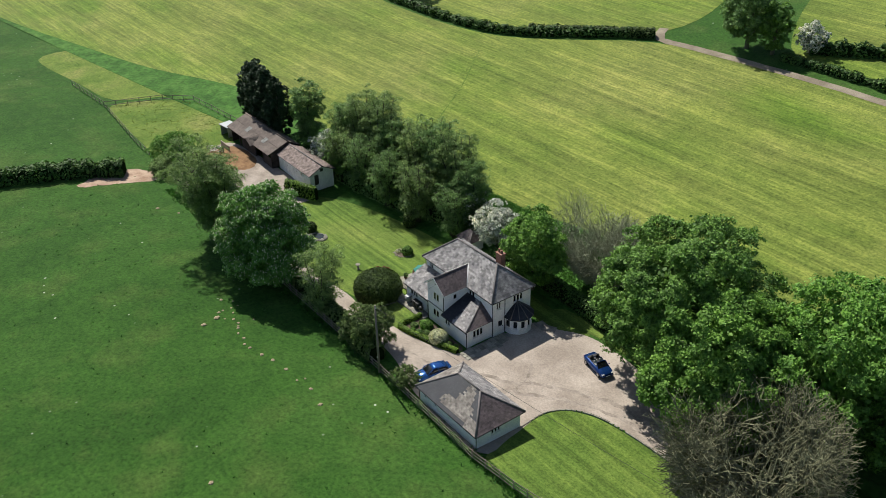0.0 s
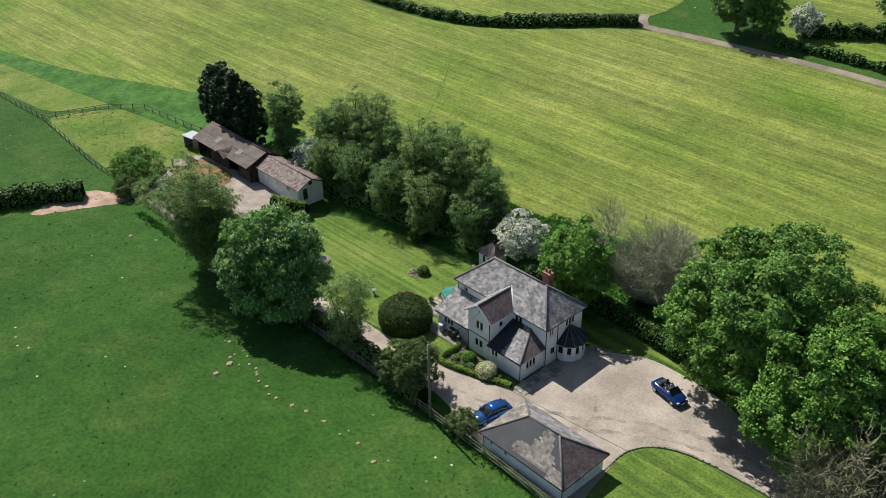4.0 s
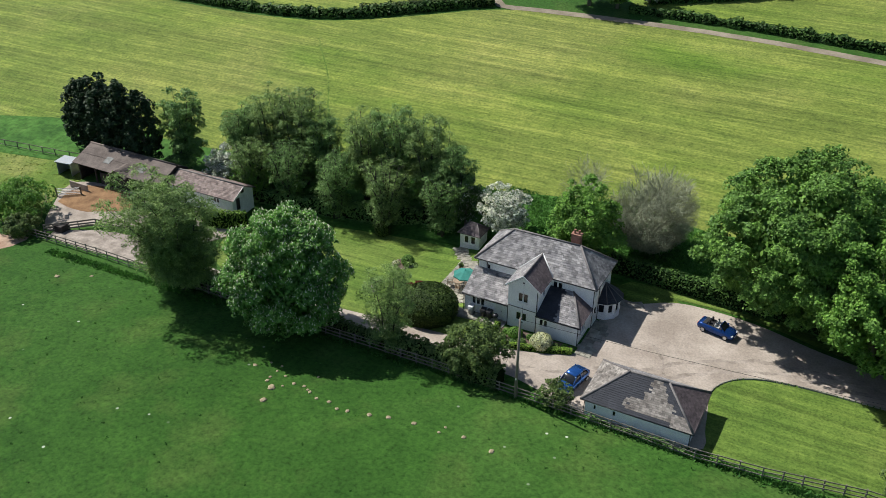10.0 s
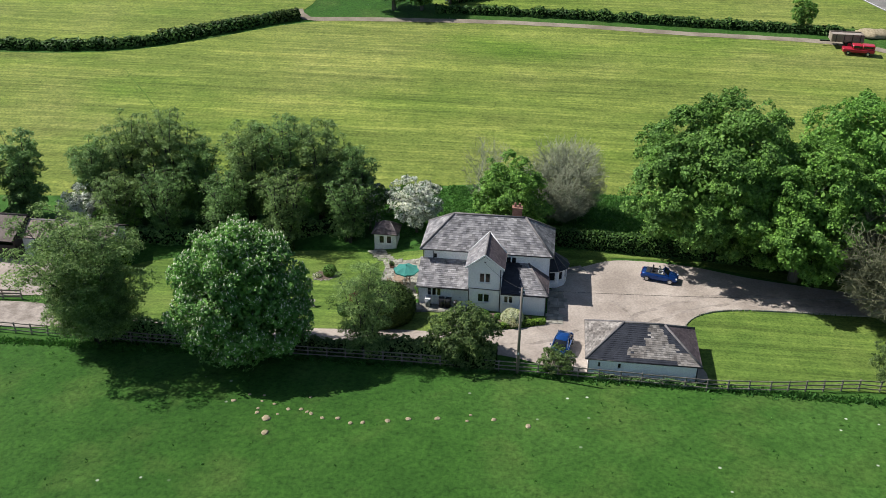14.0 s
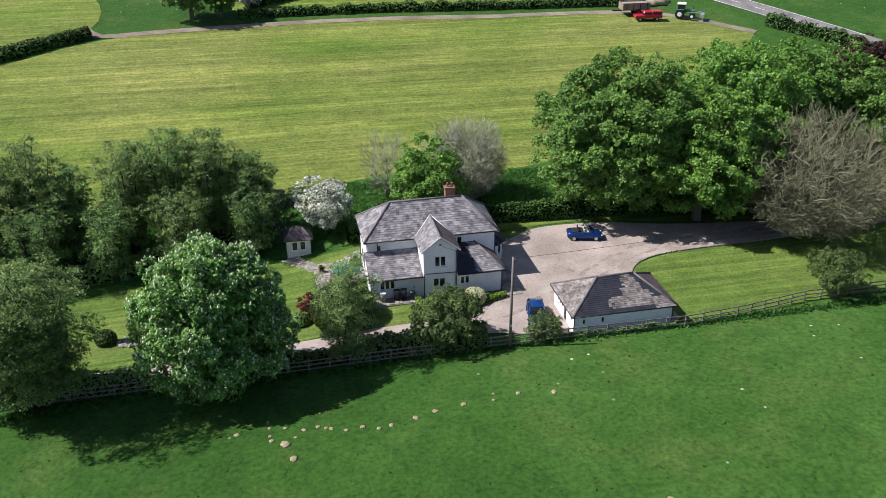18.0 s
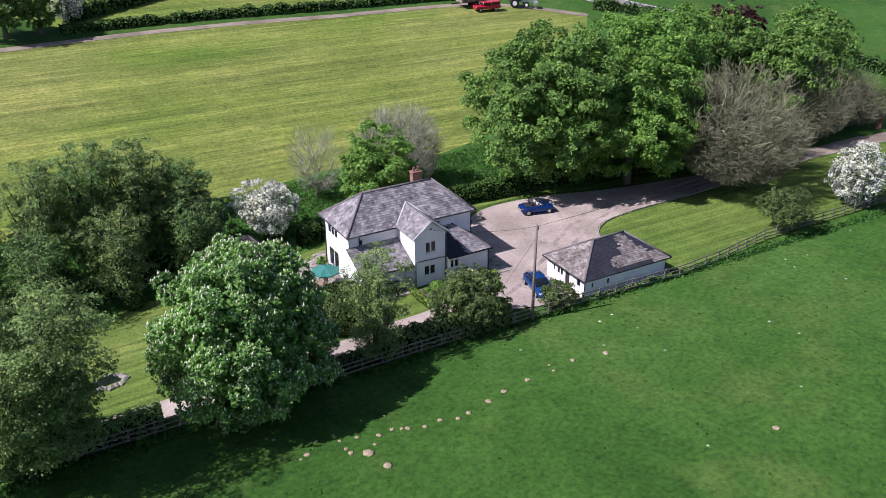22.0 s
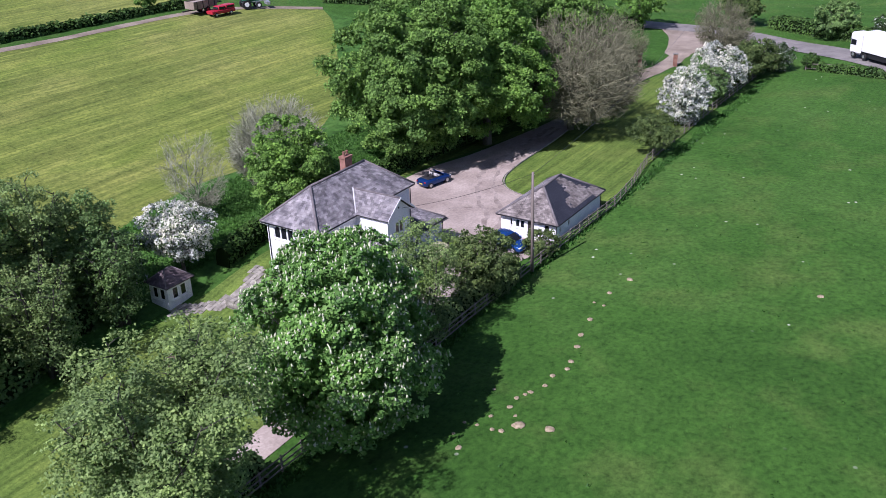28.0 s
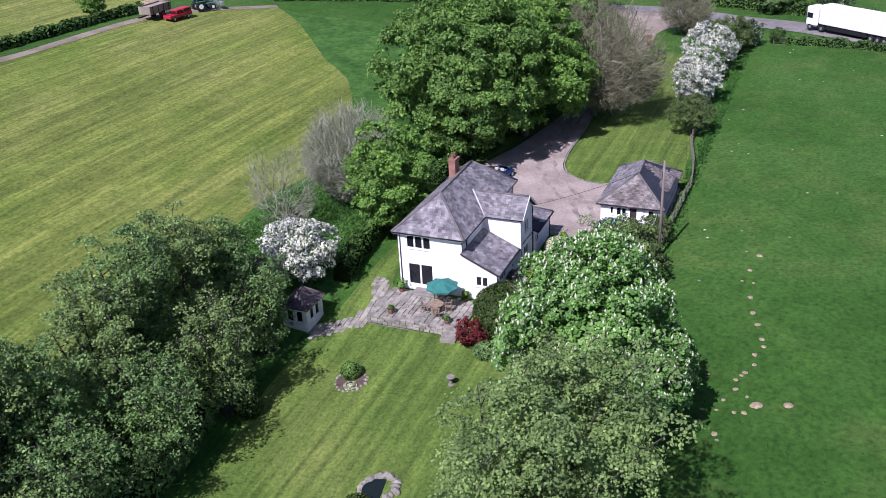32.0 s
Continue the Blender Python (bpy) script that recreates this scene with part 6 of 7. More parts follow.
def car(name, x, y, turn, paint, label, length=4.0, width=1.68, open_top=False, category="car"):
    """A small car: lofted body, glasshouse or open cabin, wheels, lamps, plates and mirrors. It faces +x."""
    t = thing(name, label, category, (x, y, height(x, y) + 0.06), turn)
    hl, hw = length / 2, width / 2
    prof = [(-hl, 0.42, 0.72, 0.80), (-hl + 0.12, 0.28, 0.90, 0.90), (-hl + 0.6, 0.22, 0.95, 0.97), (-0.5, 0.20, 0.94, 1.0), (0.4, 0.20, 0.92, 1.0), (0.85, 0.20, 0.89, 1.0), (hl - 0.5, 0.22, 0.78, 0.97), (hl - 0.14, 0.28, 0.66, 0.9), (hl, 0.36, 0.56, 0.78)]
    secs = []
    for px, zb, zt, k in prof:
        w = hw * k
        zm = (zb + zt) / 2
        secs.append([(px, -w * 0.92, zb), (px, -w, zm), (px, -w * 0.97, zt - 0.1), (px, -w * 0.86, zt), (px, 0, zt + 0.035), (px, w * 0.86, zt), (px, w * 0.97, zt - 0.1), (px, w, zm), (px, w * 0.92, zb), (px, 0, zb - 0.02)])
    loft(secs, paint, t, "body")
    if open_top:
        part("cabin_tub", box_bm(-0.95, 0.62, -hw * 0.76, hw * 0.76, 0.90, 0.985, 0.03), M_SEAT, t, "dark open cabin")
        for sx in (-0.55, 0.12):
            for sy in (-0.36, 0.36):
                bm = box_bm(sx - 0.22, sx + 0.24, sy - 0.24, sy + 0.24, 0.97, 1.04, 0.03)
                seat = part("seat", bm, M_SEATPALE if sx > 0 else M_SEAT, t)
                part("seat_back", box_bm(sx - 0.3, sx - 0.16, sy - 0.23, sy + 0.23, 1.0, 1.32, 0.04), M_SEATPALE if sx > 0 else M_SEAT, seat)
                part("headrest", box_bm(sx - 0.31, sx - 0.2, sy - 0.12, sy + 0.12, 1.33, 1.46, 0.03), M_SEAT, seat)
        vs = [(0.95, -hw * 0.8, 0.93), (0.95, hw * 0.8, 0.93), (0.42, hw * 0.66, 1.36), (0.42, -hw * 0.66, 1.36)]
        vs += [(a - 0.03, b, c + 0.01) for a, b, c in vs]
        obj_of("windscreen", vs, [(0, 1, 2, 3), (7, 6, 5, 4), (0, 4, 5, 1), (1, 5, 6, 2), (2, 6, 7, 3), (3, 7, 4, 0)], M_GLASS, t, "dark glass")
        for a, b in ((vs[0], vs[3]), (vs[1], vs[2]), (vs[3], vs[2])):
            v, f = tube([Vector(a), Vector(a).lerp(Vector(b), 0.5), Vector(b)], [0.035] * 3, 6)
            obj_of("windscreen_frame", v, f, paint, t)
        part("folded_roof", box_bm(-1.45, -0.98, -hw * 0.72, hw * 0.72, 0.93, 1.04, 0.05), M_SEAT, t)
        v, f = tube([(0.35, 0.36, 1.1), (0.3, 0.36, 1.14), (0.26, 0.36, 1.18)], [0.16, 0.17, 0.16], 10)
        obj_of("steering_wheel", v, f, M_SEAT, t)
    else:
        cab = []
        for px, zt, k in ((-hl + 0.42, 0.95, 0.84), (-hl + 0.62, 1.24, 0.74), (-0.85, 1.41, 0.70), (-0.1, 1.43, 0.70), (0.35, 1.36, 0.70), (1.0, 0.94, 0.82)):
            w = hw * k
            cab.append([(px, -hw * 0.88, 0.90), (px, -w, zt - 0.05), (px, -w * 0.8, zt), (px, w * 0.8, zt), (px, w, zt - 0.05), (px, hw * 0.88, 0.90)])
        loft(cab, M_GLASS, t, "glasshouse", "dark glass")
        top = []
        for px, zt, k in ((-hl + 0.66, 1.275, 0.72), (-0.85, 1.435, 0.70), (-0.1, 1.455, 0.70), (0.33, 1.385, 0.69)):
            w = hw * k
            top.append([(px, -w, zt - 0.04), (px, -w * 0.8, zt + 0.01), (px, w * 0.8, zt + 0.01), (px, w, zt - 0.04)])
        loft(top, paint, t, "roof")
        for sy in (-1, 1):
            for a, b in (((1.02, 0.84, 0.93), (0.33, 0.70, 1.37)), ((-0.35, 0.89, 0.92), (-0.3, 0.71, 1.42)), ((-hl + 0.45, 0.85, 0.93), (-hl + 0.66, 0.73, 1.27))):
                v, f = tube([(a[0], sy * hw * a[1], a[2]), ((a[0] + b[0]) / 2, sy * hw * (a[1] + b[1]) / 2, (a[2] + b[2]) / 2 + 0.02), (b[0], sy * hw * b[1], b[2])], [0.045] * 3, 6)
                obj_of("pillar", v, f, paint, t)
    for wx in (-hl + 0.72, hl - 0.78):
        for sy in (-1, 1):
            cy = sy * (hw - 0.09)
            v, f = tube([(wx, cy - 0.1, 0.3), (wx, cy, 0.3), (wx, cy + 0.1, 0.3)], [0.28, 0.31, 0.28], 16)
            wheel = obj_of("wheel", v, f, M_TYRE, t, smooth=True)
            v, f = tube([(wx, cy + sy * 0.085, 0.3), (wx, cy + sy * 0.1, 0.3), (wx, cy + sy * 0.112, 0.3)], [0.2, 0.2, 0.12], 10)
            obj_of("rim", v, f, M_ALLOY, wheel)
    for sy in (-1, 1):
        part("headlight", box_bm(hl - 0.3, hl - 0.05, sy * hw * 0.66 - 0.16, sy * hw * 0.66 + 0.16, 0.55, 0.68, 0.04), M_LAMP, t, "clear lamp")
        part("tail_light", box_bm(-hl + 0.0, -hl + 0.12, sy * hw * 0.7 - 0.1, sy * hw * 0.7 + 0.1, 0.62, 0.82, 0.03), M_TAIL, t, "red lamp")
        part("door_mirror", box_bm(0.68, 0.82, sy * (hw + 0.06) - 0.08, sy * (hw + 0.06) + 0.08, 0.92, 1.03, 0.03), paint, t)
        part("door_handle", box_bm(-0.42, -0.24, sy * hw - 0.02, sy * hw + 0.02, 0.76, 0.79), M_BLACK, t)
    part("number_plate", box_bm(hl - 0.04, hl + 0.01, -0.26, 0.26, 0.38, 0.48), M_WHITE, t, "plain pale plate")
    part("number_plate", box_bm(-hl - 0.01, -hl + 0.04, -0.26, 0.26, 0.5, 0.6), M_CREAMPLATE, t, "plain yellow plate")
    part("bumper", box_bm(hl - 0.22, hl + 0.02, -hw * 0.74, hw * 0.74, 0.26, 0.36, 0.03), M_BLACK, t)
    return t


M_CREAMPLATE = plain("yellow_plate", (0.6, 0.45, 0.05), 0.5)
car("convertible_car", 15.8, 17.7, -12, M_BLUE, "blue convertible with its roof folded on the drive", 3.95, 1.7, True)
car("saloon_car", 5.45, 2.6, -102, M_PALEBLUE, "metallic blue hatchback parked beside the garage", 4.2, 1.72)


def pickup(x, y, turn):
    t = thing("pickup_truck", "red pickup with a hard canopy on the field edge", "pickup", (x, y, height(x, y) + 0.05), turn)
    part("body", box_bm(-2.5, 2.5, -0.88, 0.88, 0.5, 1.08, 0.1), M_REDPAINT, t)
    part("cab", box_bm(-0.5, 1.05, -0.8, 0.8, 1.06, 1.75, 0.16), M_REDPAINT, t)
    part("canopy", box_bm(-2.45, -0.52, -0.82, 0.82, 1.08, 1.78, 0.1), M_REDPAINT, t)
    for sy in (-1, 1):
        part("side_window", box_bm(-0.4, 0.85, sy * 0.8 - 0.02, sy * 0.8 + 0.02, 1.25, 1.62), M_GLASS, t, "dark glass")
        part("side_window", box_bm(-2.2, -0.7, sy * 0.82 - 0.02, sy * 0.82 + 0.02, 1.3, 1.62), M_GLASS, t, "dark glass")
        for wx in (-1.5, 1.6):
            v, f = tube([(wx, sy * 0.8 - 0.13, 0.38), (wx, sy * 0.8, 0.38), (wx, sy * 0.8 + 0.13, 0.38)], [0.35, 0.38, 0.35], 14)
            w = obj_of("wheel", v, f, M_TYRE, t)
            v, f = tube([(wx, sy * 0.9, 0.38), (wx, sy * 0.93, 0.38), (wx, sy * 0.95, 0.38)], [0.2, 0.2, 0.1], 8)
            obj_of("rim", v, f, M_ALLOY, w)
    part("windscreen", box_bm(1.0, 1.12, -0.68, 0.68, 1.2, 1.6, 0.03), M_GLASS, t, "dark glass")


pickup(52.9, 87.2, 172)


def wheel_at(parent, x, y, z, r, w, rim=M_REDPAINT):
    v, f = tube([(x, y - w / 2, z), (x, y - w * 0.3, z), (x, y + w * 0.3, z), (x, y + w / 2, z)], [r * 0.9, r, r, r * 0.9], 16)
    o = obj_of("wheel", v, f, M_TYRE, parent)
    v, f = tube([(x, y - w * 0.54, z), (x, y, z), (x, y + w * 0.54, z)], [r * 0.5] * 3, 10)
    obj_of("rim", v, f, rim, o)


def farm_trailer(x, y, turn):
    t = thing("farm_trailer", "muddy grey farm trailer standing on the track", "trailer", (x, y, height(x, y) + 0.08), turn)
    bm = bmesh.new()
    for a in ((-2.6, 2.6, -1.2, 1.2, 1.0, 1.1), (-2.6, 2.6, -1.22, -1.14, 1.1, 2.3), (-2.6, 2.6, 1.14, 1.22, 1.1, 2.3), (-2.62, -2.54, -1.2, 1.2, 1.1, 2.3), (2.54, 2.62, -1.2, 1.2, 1.1, 2.3)):
        add_box(bm, *a)
    part("body", bm, M_TRACK, t)
    part("load", box_bm(-2.5, 2.5, -1.1, 1.1, 1.7, 2.15, 0.2), M_CONCRETE, t, "pale load")
    part("chassis", box_bm(-2.4, 4.2, -0.12, 0.12, 0.75, 0.95), M_BLACK, t)
    for sx in (-2.0, -0.7, 0.6, 1.9):
        for sy in (-1.25, 1.25):
            part("rib", box_bm(sx - 0.05, sx + 0.05, sy - 0.04, sy + 0.04, 1.0, 2.32), M_BLACK, t)
    for sy in (-1.0, 1.0):
        wheel_at(t, -0.4, sy, 0.62, 0.62, 0.45)


def tractor(x, y, turn):
    t = thing("tractor", "green tractor with a loader on the farm track", "tractor", (x, y, height(x, y) + 0.08), turn)
    part("bonnet", box_bm(0.3, 2.1, -0.42, 0.42, 0.95, 1.6, 0.12), M_GREENPAINT, t)
    cabp = part("cab", box_bm(-1.1, 0.3, -0.72, 0.72, 1.1, 2.5, 0.08), M_GLASS, t, "glazed cab")
    part("cab_roof", box_bm(-1.2, 0.4, -0.8, 0.8, 2.5, 2.68, 0.06), M_WHITE, cabp)
    for sx in (-1.06, 0.26):
        for sy in (-0.7, 0.7):
            part("cab_post", box_bm(sx - 0.05, sx + 0.05, sy - 0.05, sy + 0.05, 1.1, 2.5), M_GREENPAINT, cabp)
    for sy in (-0.95, 0.95):
        wheel_at(t, -0.6, sy, 0.85, 0.85, 0.5, M_WHITE)
        wheel_at(t, 1.6, sy, 0.55, 0.55, 0.4, M_WHITE)
        part("mudguard", box_bm(-1.3, 0.1, sy - 0.26, sy + 0.26, 1.6, 1.7, 0.03), M_GREENPAINT, t)
        part("loader_arm", box_bm(0.6, 3.2, sy * 0.62 - 0.06, sy * 0.62 + 0.06, 1.1, 1.25), M_STEEL, t)
    part("bucket", box_bm(3.1, 3.8, -1.0, 1.0, 0.4, 1.0, 0.05), M_STEEL, t)
    v, f = tube([(1.7, 0.3, 1.6), (1.7, 0.3, 2.0), (1.7, 0.3, 2.3)], [0.05] * 3, 6)
    obj_of("exhaust_pipe", v, f, M_BLACK, t)


farm_trailer(51.6, 90.6, 178)
tractor(60.0, 87.5, -30)


def lorry(x, y, turn):
    t = thing("lorry", "white box lorry passing on the road", "lorry", (x, y, height(x, y) + 0.12), turn)
    part("box_body", box_bm(-9.6, 3.9, -1.25, 1.25, 1.2, 4.2, 0.06), M_WHITE, t)
    part("cab", box_bm(4.3, 6.6, -1.2, 1.2, 0.6, 3.7, 0.25), M_WHITE, t)
    part("windscreen", box_bm(6.52, 6.64, -1.0, 1.0, 1.9, 2.9, 0.03), M_GLASS, t, "dark glass")
    part("chassis", box_bm(-9.4, 6.2, -0.9, 0.9, 0.6, 1.2), M_BLACK, t)
    for sy in (-1.21, 1.21):
        part("cab_window", box_bm(5.2, 6.3, sy - 0.02, sy + 0.02, 1.9, 2.7, 0.01), M_GLASS, t, "dark glass")
        part("side_skirt", box_bm(-5.0, 2.4, sy - 0.03, sy + 0.03, 0.5, 1.1, 0.02), M_BLACK, t)
    for sx in (-8.2, -7.0, -5.8, 3.4, 5.6):
        for sy in (-1.05, 1.05):
            wheel_at(t, sx, sy, 0.5, 0.5, 0.3, M_ALLOY)


lorry(86.0, -15.5, 52)
bm = bmesh.new()
bmesh.ops.create_icosphere(bm, subdivisions=3, radius=1.0)
for v in bm.verts:
    k = 1 + 0.3 * noise.noise(v.co * 2.1)
    v.co = Vector((v.co.x * 3.4 * k, v.co.y * 2.2 * k, max(-0.1, v.co.z * 1.1 * k)))
ob = part("rubble_heap", bm, M_MOLE, smooth=True)
ob.matrix_world = pose(57.8, 96.6, height(57.8, 96.6))
tagged(ob, "pale heap of sand beside the farm track", "heap")


# ---------------------------------------------------------------- farm buildings
def sheeted(name, quad, parent, material, rows=3, cols=12):
    """A roof of large overlapping sheets, each lifted a little over the next."""
    a, b, c, d = (Vector(p) for p in quad)
    nrm = (b - a).cross(d - a).normalized()
    slab("roof_deck", quad, parent, M_DARKWOOD, 0.08)
    rnd = random.Random(cols)
    for r in range(rows):
        for k in range(cols):
            s0, s1, u0, u1 = r / rows, min(1, (r + 1.06) / rows), k / cols, (k + 1) / cols
            lift = nrm * (0.04 + rnd.uniform(0, 0.02))
            p = [a.lerp(b, u).lerp(d.lerp(c, u), s) for u, s in ((u0, s0), (u1, s0), (u1, s1), (u0, s1))]
            w = [p[0] + lift, p[1] + lift, p[2] + nrm * 0.01, p[3] + nrm * 0.01, p[0], p[1]]
            obj_of(name, w, [(0, 1, 2, 3), (4, 5, 1, 0)], material, parent)


def barn():
    t = thing("barn", "dark open-fronted barn with a brown sheeted roof", "barn")
    x0, x1, y0, y1 = -72.6, -57.2, 14.4, 20.2
    z = height(-66, 15) - 0.1
    ez, rz, bz, ry = z + 2.7, z + 4.2, z + 3.0, 18.3
    bm = bmesh.new()
    add_box(bm, x0, x1, y1 - 0.15, y1, z - 0.3, bz)
    part("back_wall", bm, M_DARKWOOD, t)
    for xx in (x0, x1 - 0.15):
        bm = bmesh.new()
        vs = [(xx, y0 + 0.6, z - 0.3), (xx, y1, z - 0.3), (xx, y1, bz), (xx, ry, rz - 0.1), (xx, y0 + 0.6, ez)]
        n = len(vs)
        o = [bm.verts.new(v) for v in vs]
        q = [bm.verts.new((v[0] + 0.15, v[1], v[2])) for v in vs]
        bm.faces.new(o[::-1])
        bm.faces.new(q)
        for i in range(n):
            bm.faces.new((o[i], o[(i + 1) % n], q[(i + 1) % n], q[i]))
        part("end_wall", bm, M_DARKWOOD, t)
    for k in range(6):
        xx = x0 + 0.2 + (x1 - x0 - 0.4) * k / 5
        part("post", box_bm(xx - 0.1, xx + 0.1, y0 + 0.55, y0 + 0.75, z - 0.3, ez), M_DARKWOOD, t)
    for a, b in ((x0 + 4.0, x0 + 9.2), (x0 + 12.0, x1)):
        part("front_boarding", box_bm(a, b, y0 + 0.6, y0 + 0.7, z - 0.3, z + 1.9), M_DARKWOOD, t)
    sheeted("roof_sheet", [(x0 - 0.4, y0, ez), (x1, y0, ez), (x1, ry, rz), (x0 - 0.4, ry, rz)], t, M_SHEETROOF, 2, 13)
    sheeted("roof_sheet", [(x1, y1 + 0.3, bz - 0.1), (x0 - 0.4, y1 + 0.3, bz - 0.1), (x0 - 0.4, ry, rz), (x1, ry, rz)], t, M_SHEETROOF, 1, 13)
    ridge_line("ridge_cap", (x0 - 0.4, ry, rz + 0.02), (x1, ry, rz + 0.02), t, M_SHEETROOF, 0.14)
    for sx in (x0 + 4.3, x0 + 10.4):
        q = [Vector((sx, y0 + 1.2, 0)), Vector((sx + 1.1, y0 + 1.2, 0)), Vector((sx + 1.1, y0 + 2.3, 0)), Vector((sx, y0 + 2.3, 0))]
        for p in q:
            p.z = ez + (rz - ez) * (p.y - y0) / (ry - y0) + 0.085
        obj_of("rooflight", q + [p - Vector((0, 0, 0.03)) for p in q], [(0, 1, 2, 3), (0, 4, 5, 1), (1, 5, 6, 2), (2, 6, 7, 3), (3, 7, 4, 0)], M_ROOFSHEET, t, "greyed clear roof sheet")
    # small gabled dormer hood over the opening
    gx, gz = x0 + 8.2, z + 3.5
    for s in (-1, 1):
        a, b = (gx + s * 1.6, y0 - 0.5, z + 2.55), (gx, y0 - 0.5, gz)
        c, d = (gx, y0 + 2.2, gz + 0.1), (gx + s * 1.6, y0 + 2.2, z + 3.1)
        quad = [a, b, c, d] if s < 0 else [b, a, d, c]
        sheeted("hood_sheet", quad, t, M_SHEETROOF, 1, 3)


def stable():
    t = thing("stable", "low white boarded stable with a mossy pinkish roof", "stable")
    x0, x1, y0, y1 = -57.0, -46.4, 16.2, 20.4
    z = -1.45
    ez, rz, ry = z + 2.3, z + 3.35, (y0 + y1) / 2
    holes = [(2.0, 3.1, z + 0.1, z + 2.05), (5.0, 6.1, z + 0.1, z + 2.05), (7.4, 8.4, z + 1.1, z + 1.9)]
    wall("wall", t, (x0, y0), (x1, y0), z - 0.8, ez, holes, 0.15, M_BOARD)
    for h in holes[:2]:
        door(t, (x0, y0), (x1, y0), *h, M_BOARD, False, "stable_door")
    window(t, (x0, y0), (x1, y0), *holes[2], 2, 0.15)
    e = [(1.3, 2.0, z + 2.2, z + 2.75), (0.7, 1.6, z + 0.2, z + 2.0)]
    wall("wall", t, (x1, y0), (x1, y1), z - 0.8, ez, e[1:], 0.15, M_BOARD, top=(((y1 - y0) / 2, rz - 0.08),))
    door(t, (x1, y0), (x1, y1), *e[1], M_DARKWOOD, False)
    part("loft_hatch", box_bm(x1 - 0.02, x1 + 0.03, ry - 0.3, ry + 0.3, z + 2.3, z + 2.85), M_BLACK, t)
    for k in range(9):
        part("board", box_bm(x1 + 0.002, x1 + 0.03, y0 + 1.75, y1 - 0.05, z - 0.2 + k * 0.27, z + 0.03 + k * 0.27), M_BOARD, t)
    wall("wall", t, (x1, y1), (x0, y1), z - 0.8, ez, (), 0.15, M_BOARD)
    wall("wall", t, (x0, y1), (x0, y0), z - 0.8, ez, (), 0.15, M_BOARD, top=(((y1 - y0) / 2, rz - 0.08),))
    roof_plane([(x0, y0 - 0.35, ez - 0.12), (x1 + 0.35, y0 - 0.35, ez - 0.12), (x1 + 0.35, ry, rz), (x0, ry, rz)], t, M_PINKTILE, 201, None, 0.3, 0.4)
    roof_plane([(x1 + 0.35, y1 + 0.35, ez - 0.12), (x0, y1 + 0.35, ez - 0.12), (x0, ry, rz), (x1 + 0.35, ry, rz)], t, M_PINKTILE, 202, None, 0.3, 0.4)
    ridge_line("ridge_tile", (x0, ry, rz + 0.02), (x1 + 0.35, ry, rz + 0.02), t, M_RIDGE, 0.11)
    for s, yy in ((-1, y0 - 0.3), (1, y1 + 0.3)):
        v, f = tube([(x1 + 0.36, yy, ez - 0.14), (x1 + 0.36, (yy + ry) / 2, (ez + rz) / 2 - 0.08), (x1 + 0.36, ry, rz - 0.02)], [0.07] * 3, 4)
        obj_of("bargeboard", v, f, M_BLACK, t)


def shed():
    t = thing("field_shelter", "small open steel shed with a pale roof behind the barn", "shed", (-75.6, 15.8, height(-75.6, 15.8)), 8)
    bm = bmesh.new()
    for a in ((-1.2, -1.12, -1.0, 1.0, 0, 2.0), (1.12, 1.2, -1.0, 1.0, 0, 2.0), (-1.2, 1.2, 0.92, 1.0, 0, 2.0)):
        add_box(bm, *a)
    part("wall", bm, M_STEEL, t)
    part("roof", box_bm(-1.35, 1.35, -1.2, 1.1, 2.0, 2.08), M_GREYPLASTIC, t, "pale sheet roof")


def yard_gate(x, y, turn, width, label):
    z = height(x, y)
    t = thing("field_gate", label, "gate", (x, y, z), turn)
    part("post", box_bm(-0.08, 0.08, -0.08, 0.08, -0.2, 1.35), M_WOOD, t)
    part("post", box_bm(width - 0.08, width + 0.08, -0.08, 0.08, -0.2, 1.35), M_WOOD, t)
    for k in range(5):
        part("bar", box_bm(0.1, width - 0.1, -0.02, 0.02, 0.2 + k * 0.23, 0.28 + k * 0.23), M_BOARD, t)
    v, f = tube([(0.15, 0.03, 0.24), (width / 2, 0.03, 0.7), (width - 0.15, 0.03, 1.15)], [0.03] * 3, 4)
    obj_of("brace", v, f, M_BOARD, t)


barn()
stable()
shed()
yard_gate(-71.4, 9.6, 35, 3.2, "white five-bar gate between paddock and yard")
yard_gate(-66.0, 0.0, 180, 3.0, "white five-bar gate beside the bare gateway")
part("muck_bay", box_bm(-63.9, -62.4, 2.2, 3.6, -1.75, -0.75, 0.04), M_DARKWOOD)
tagged(bpy.data.objects["muck_bay"], "dark boarded muck bay at the yard fence", "bay")
part("yard_wall", box_bm(-71.9, -68.6, 12.4, 12.6, -2.2, -0.9, 0.03), M_CONCRETE)
tagged(bpy.data.objects["yard_wall"], "low grey block wall beside the barn", "wall")


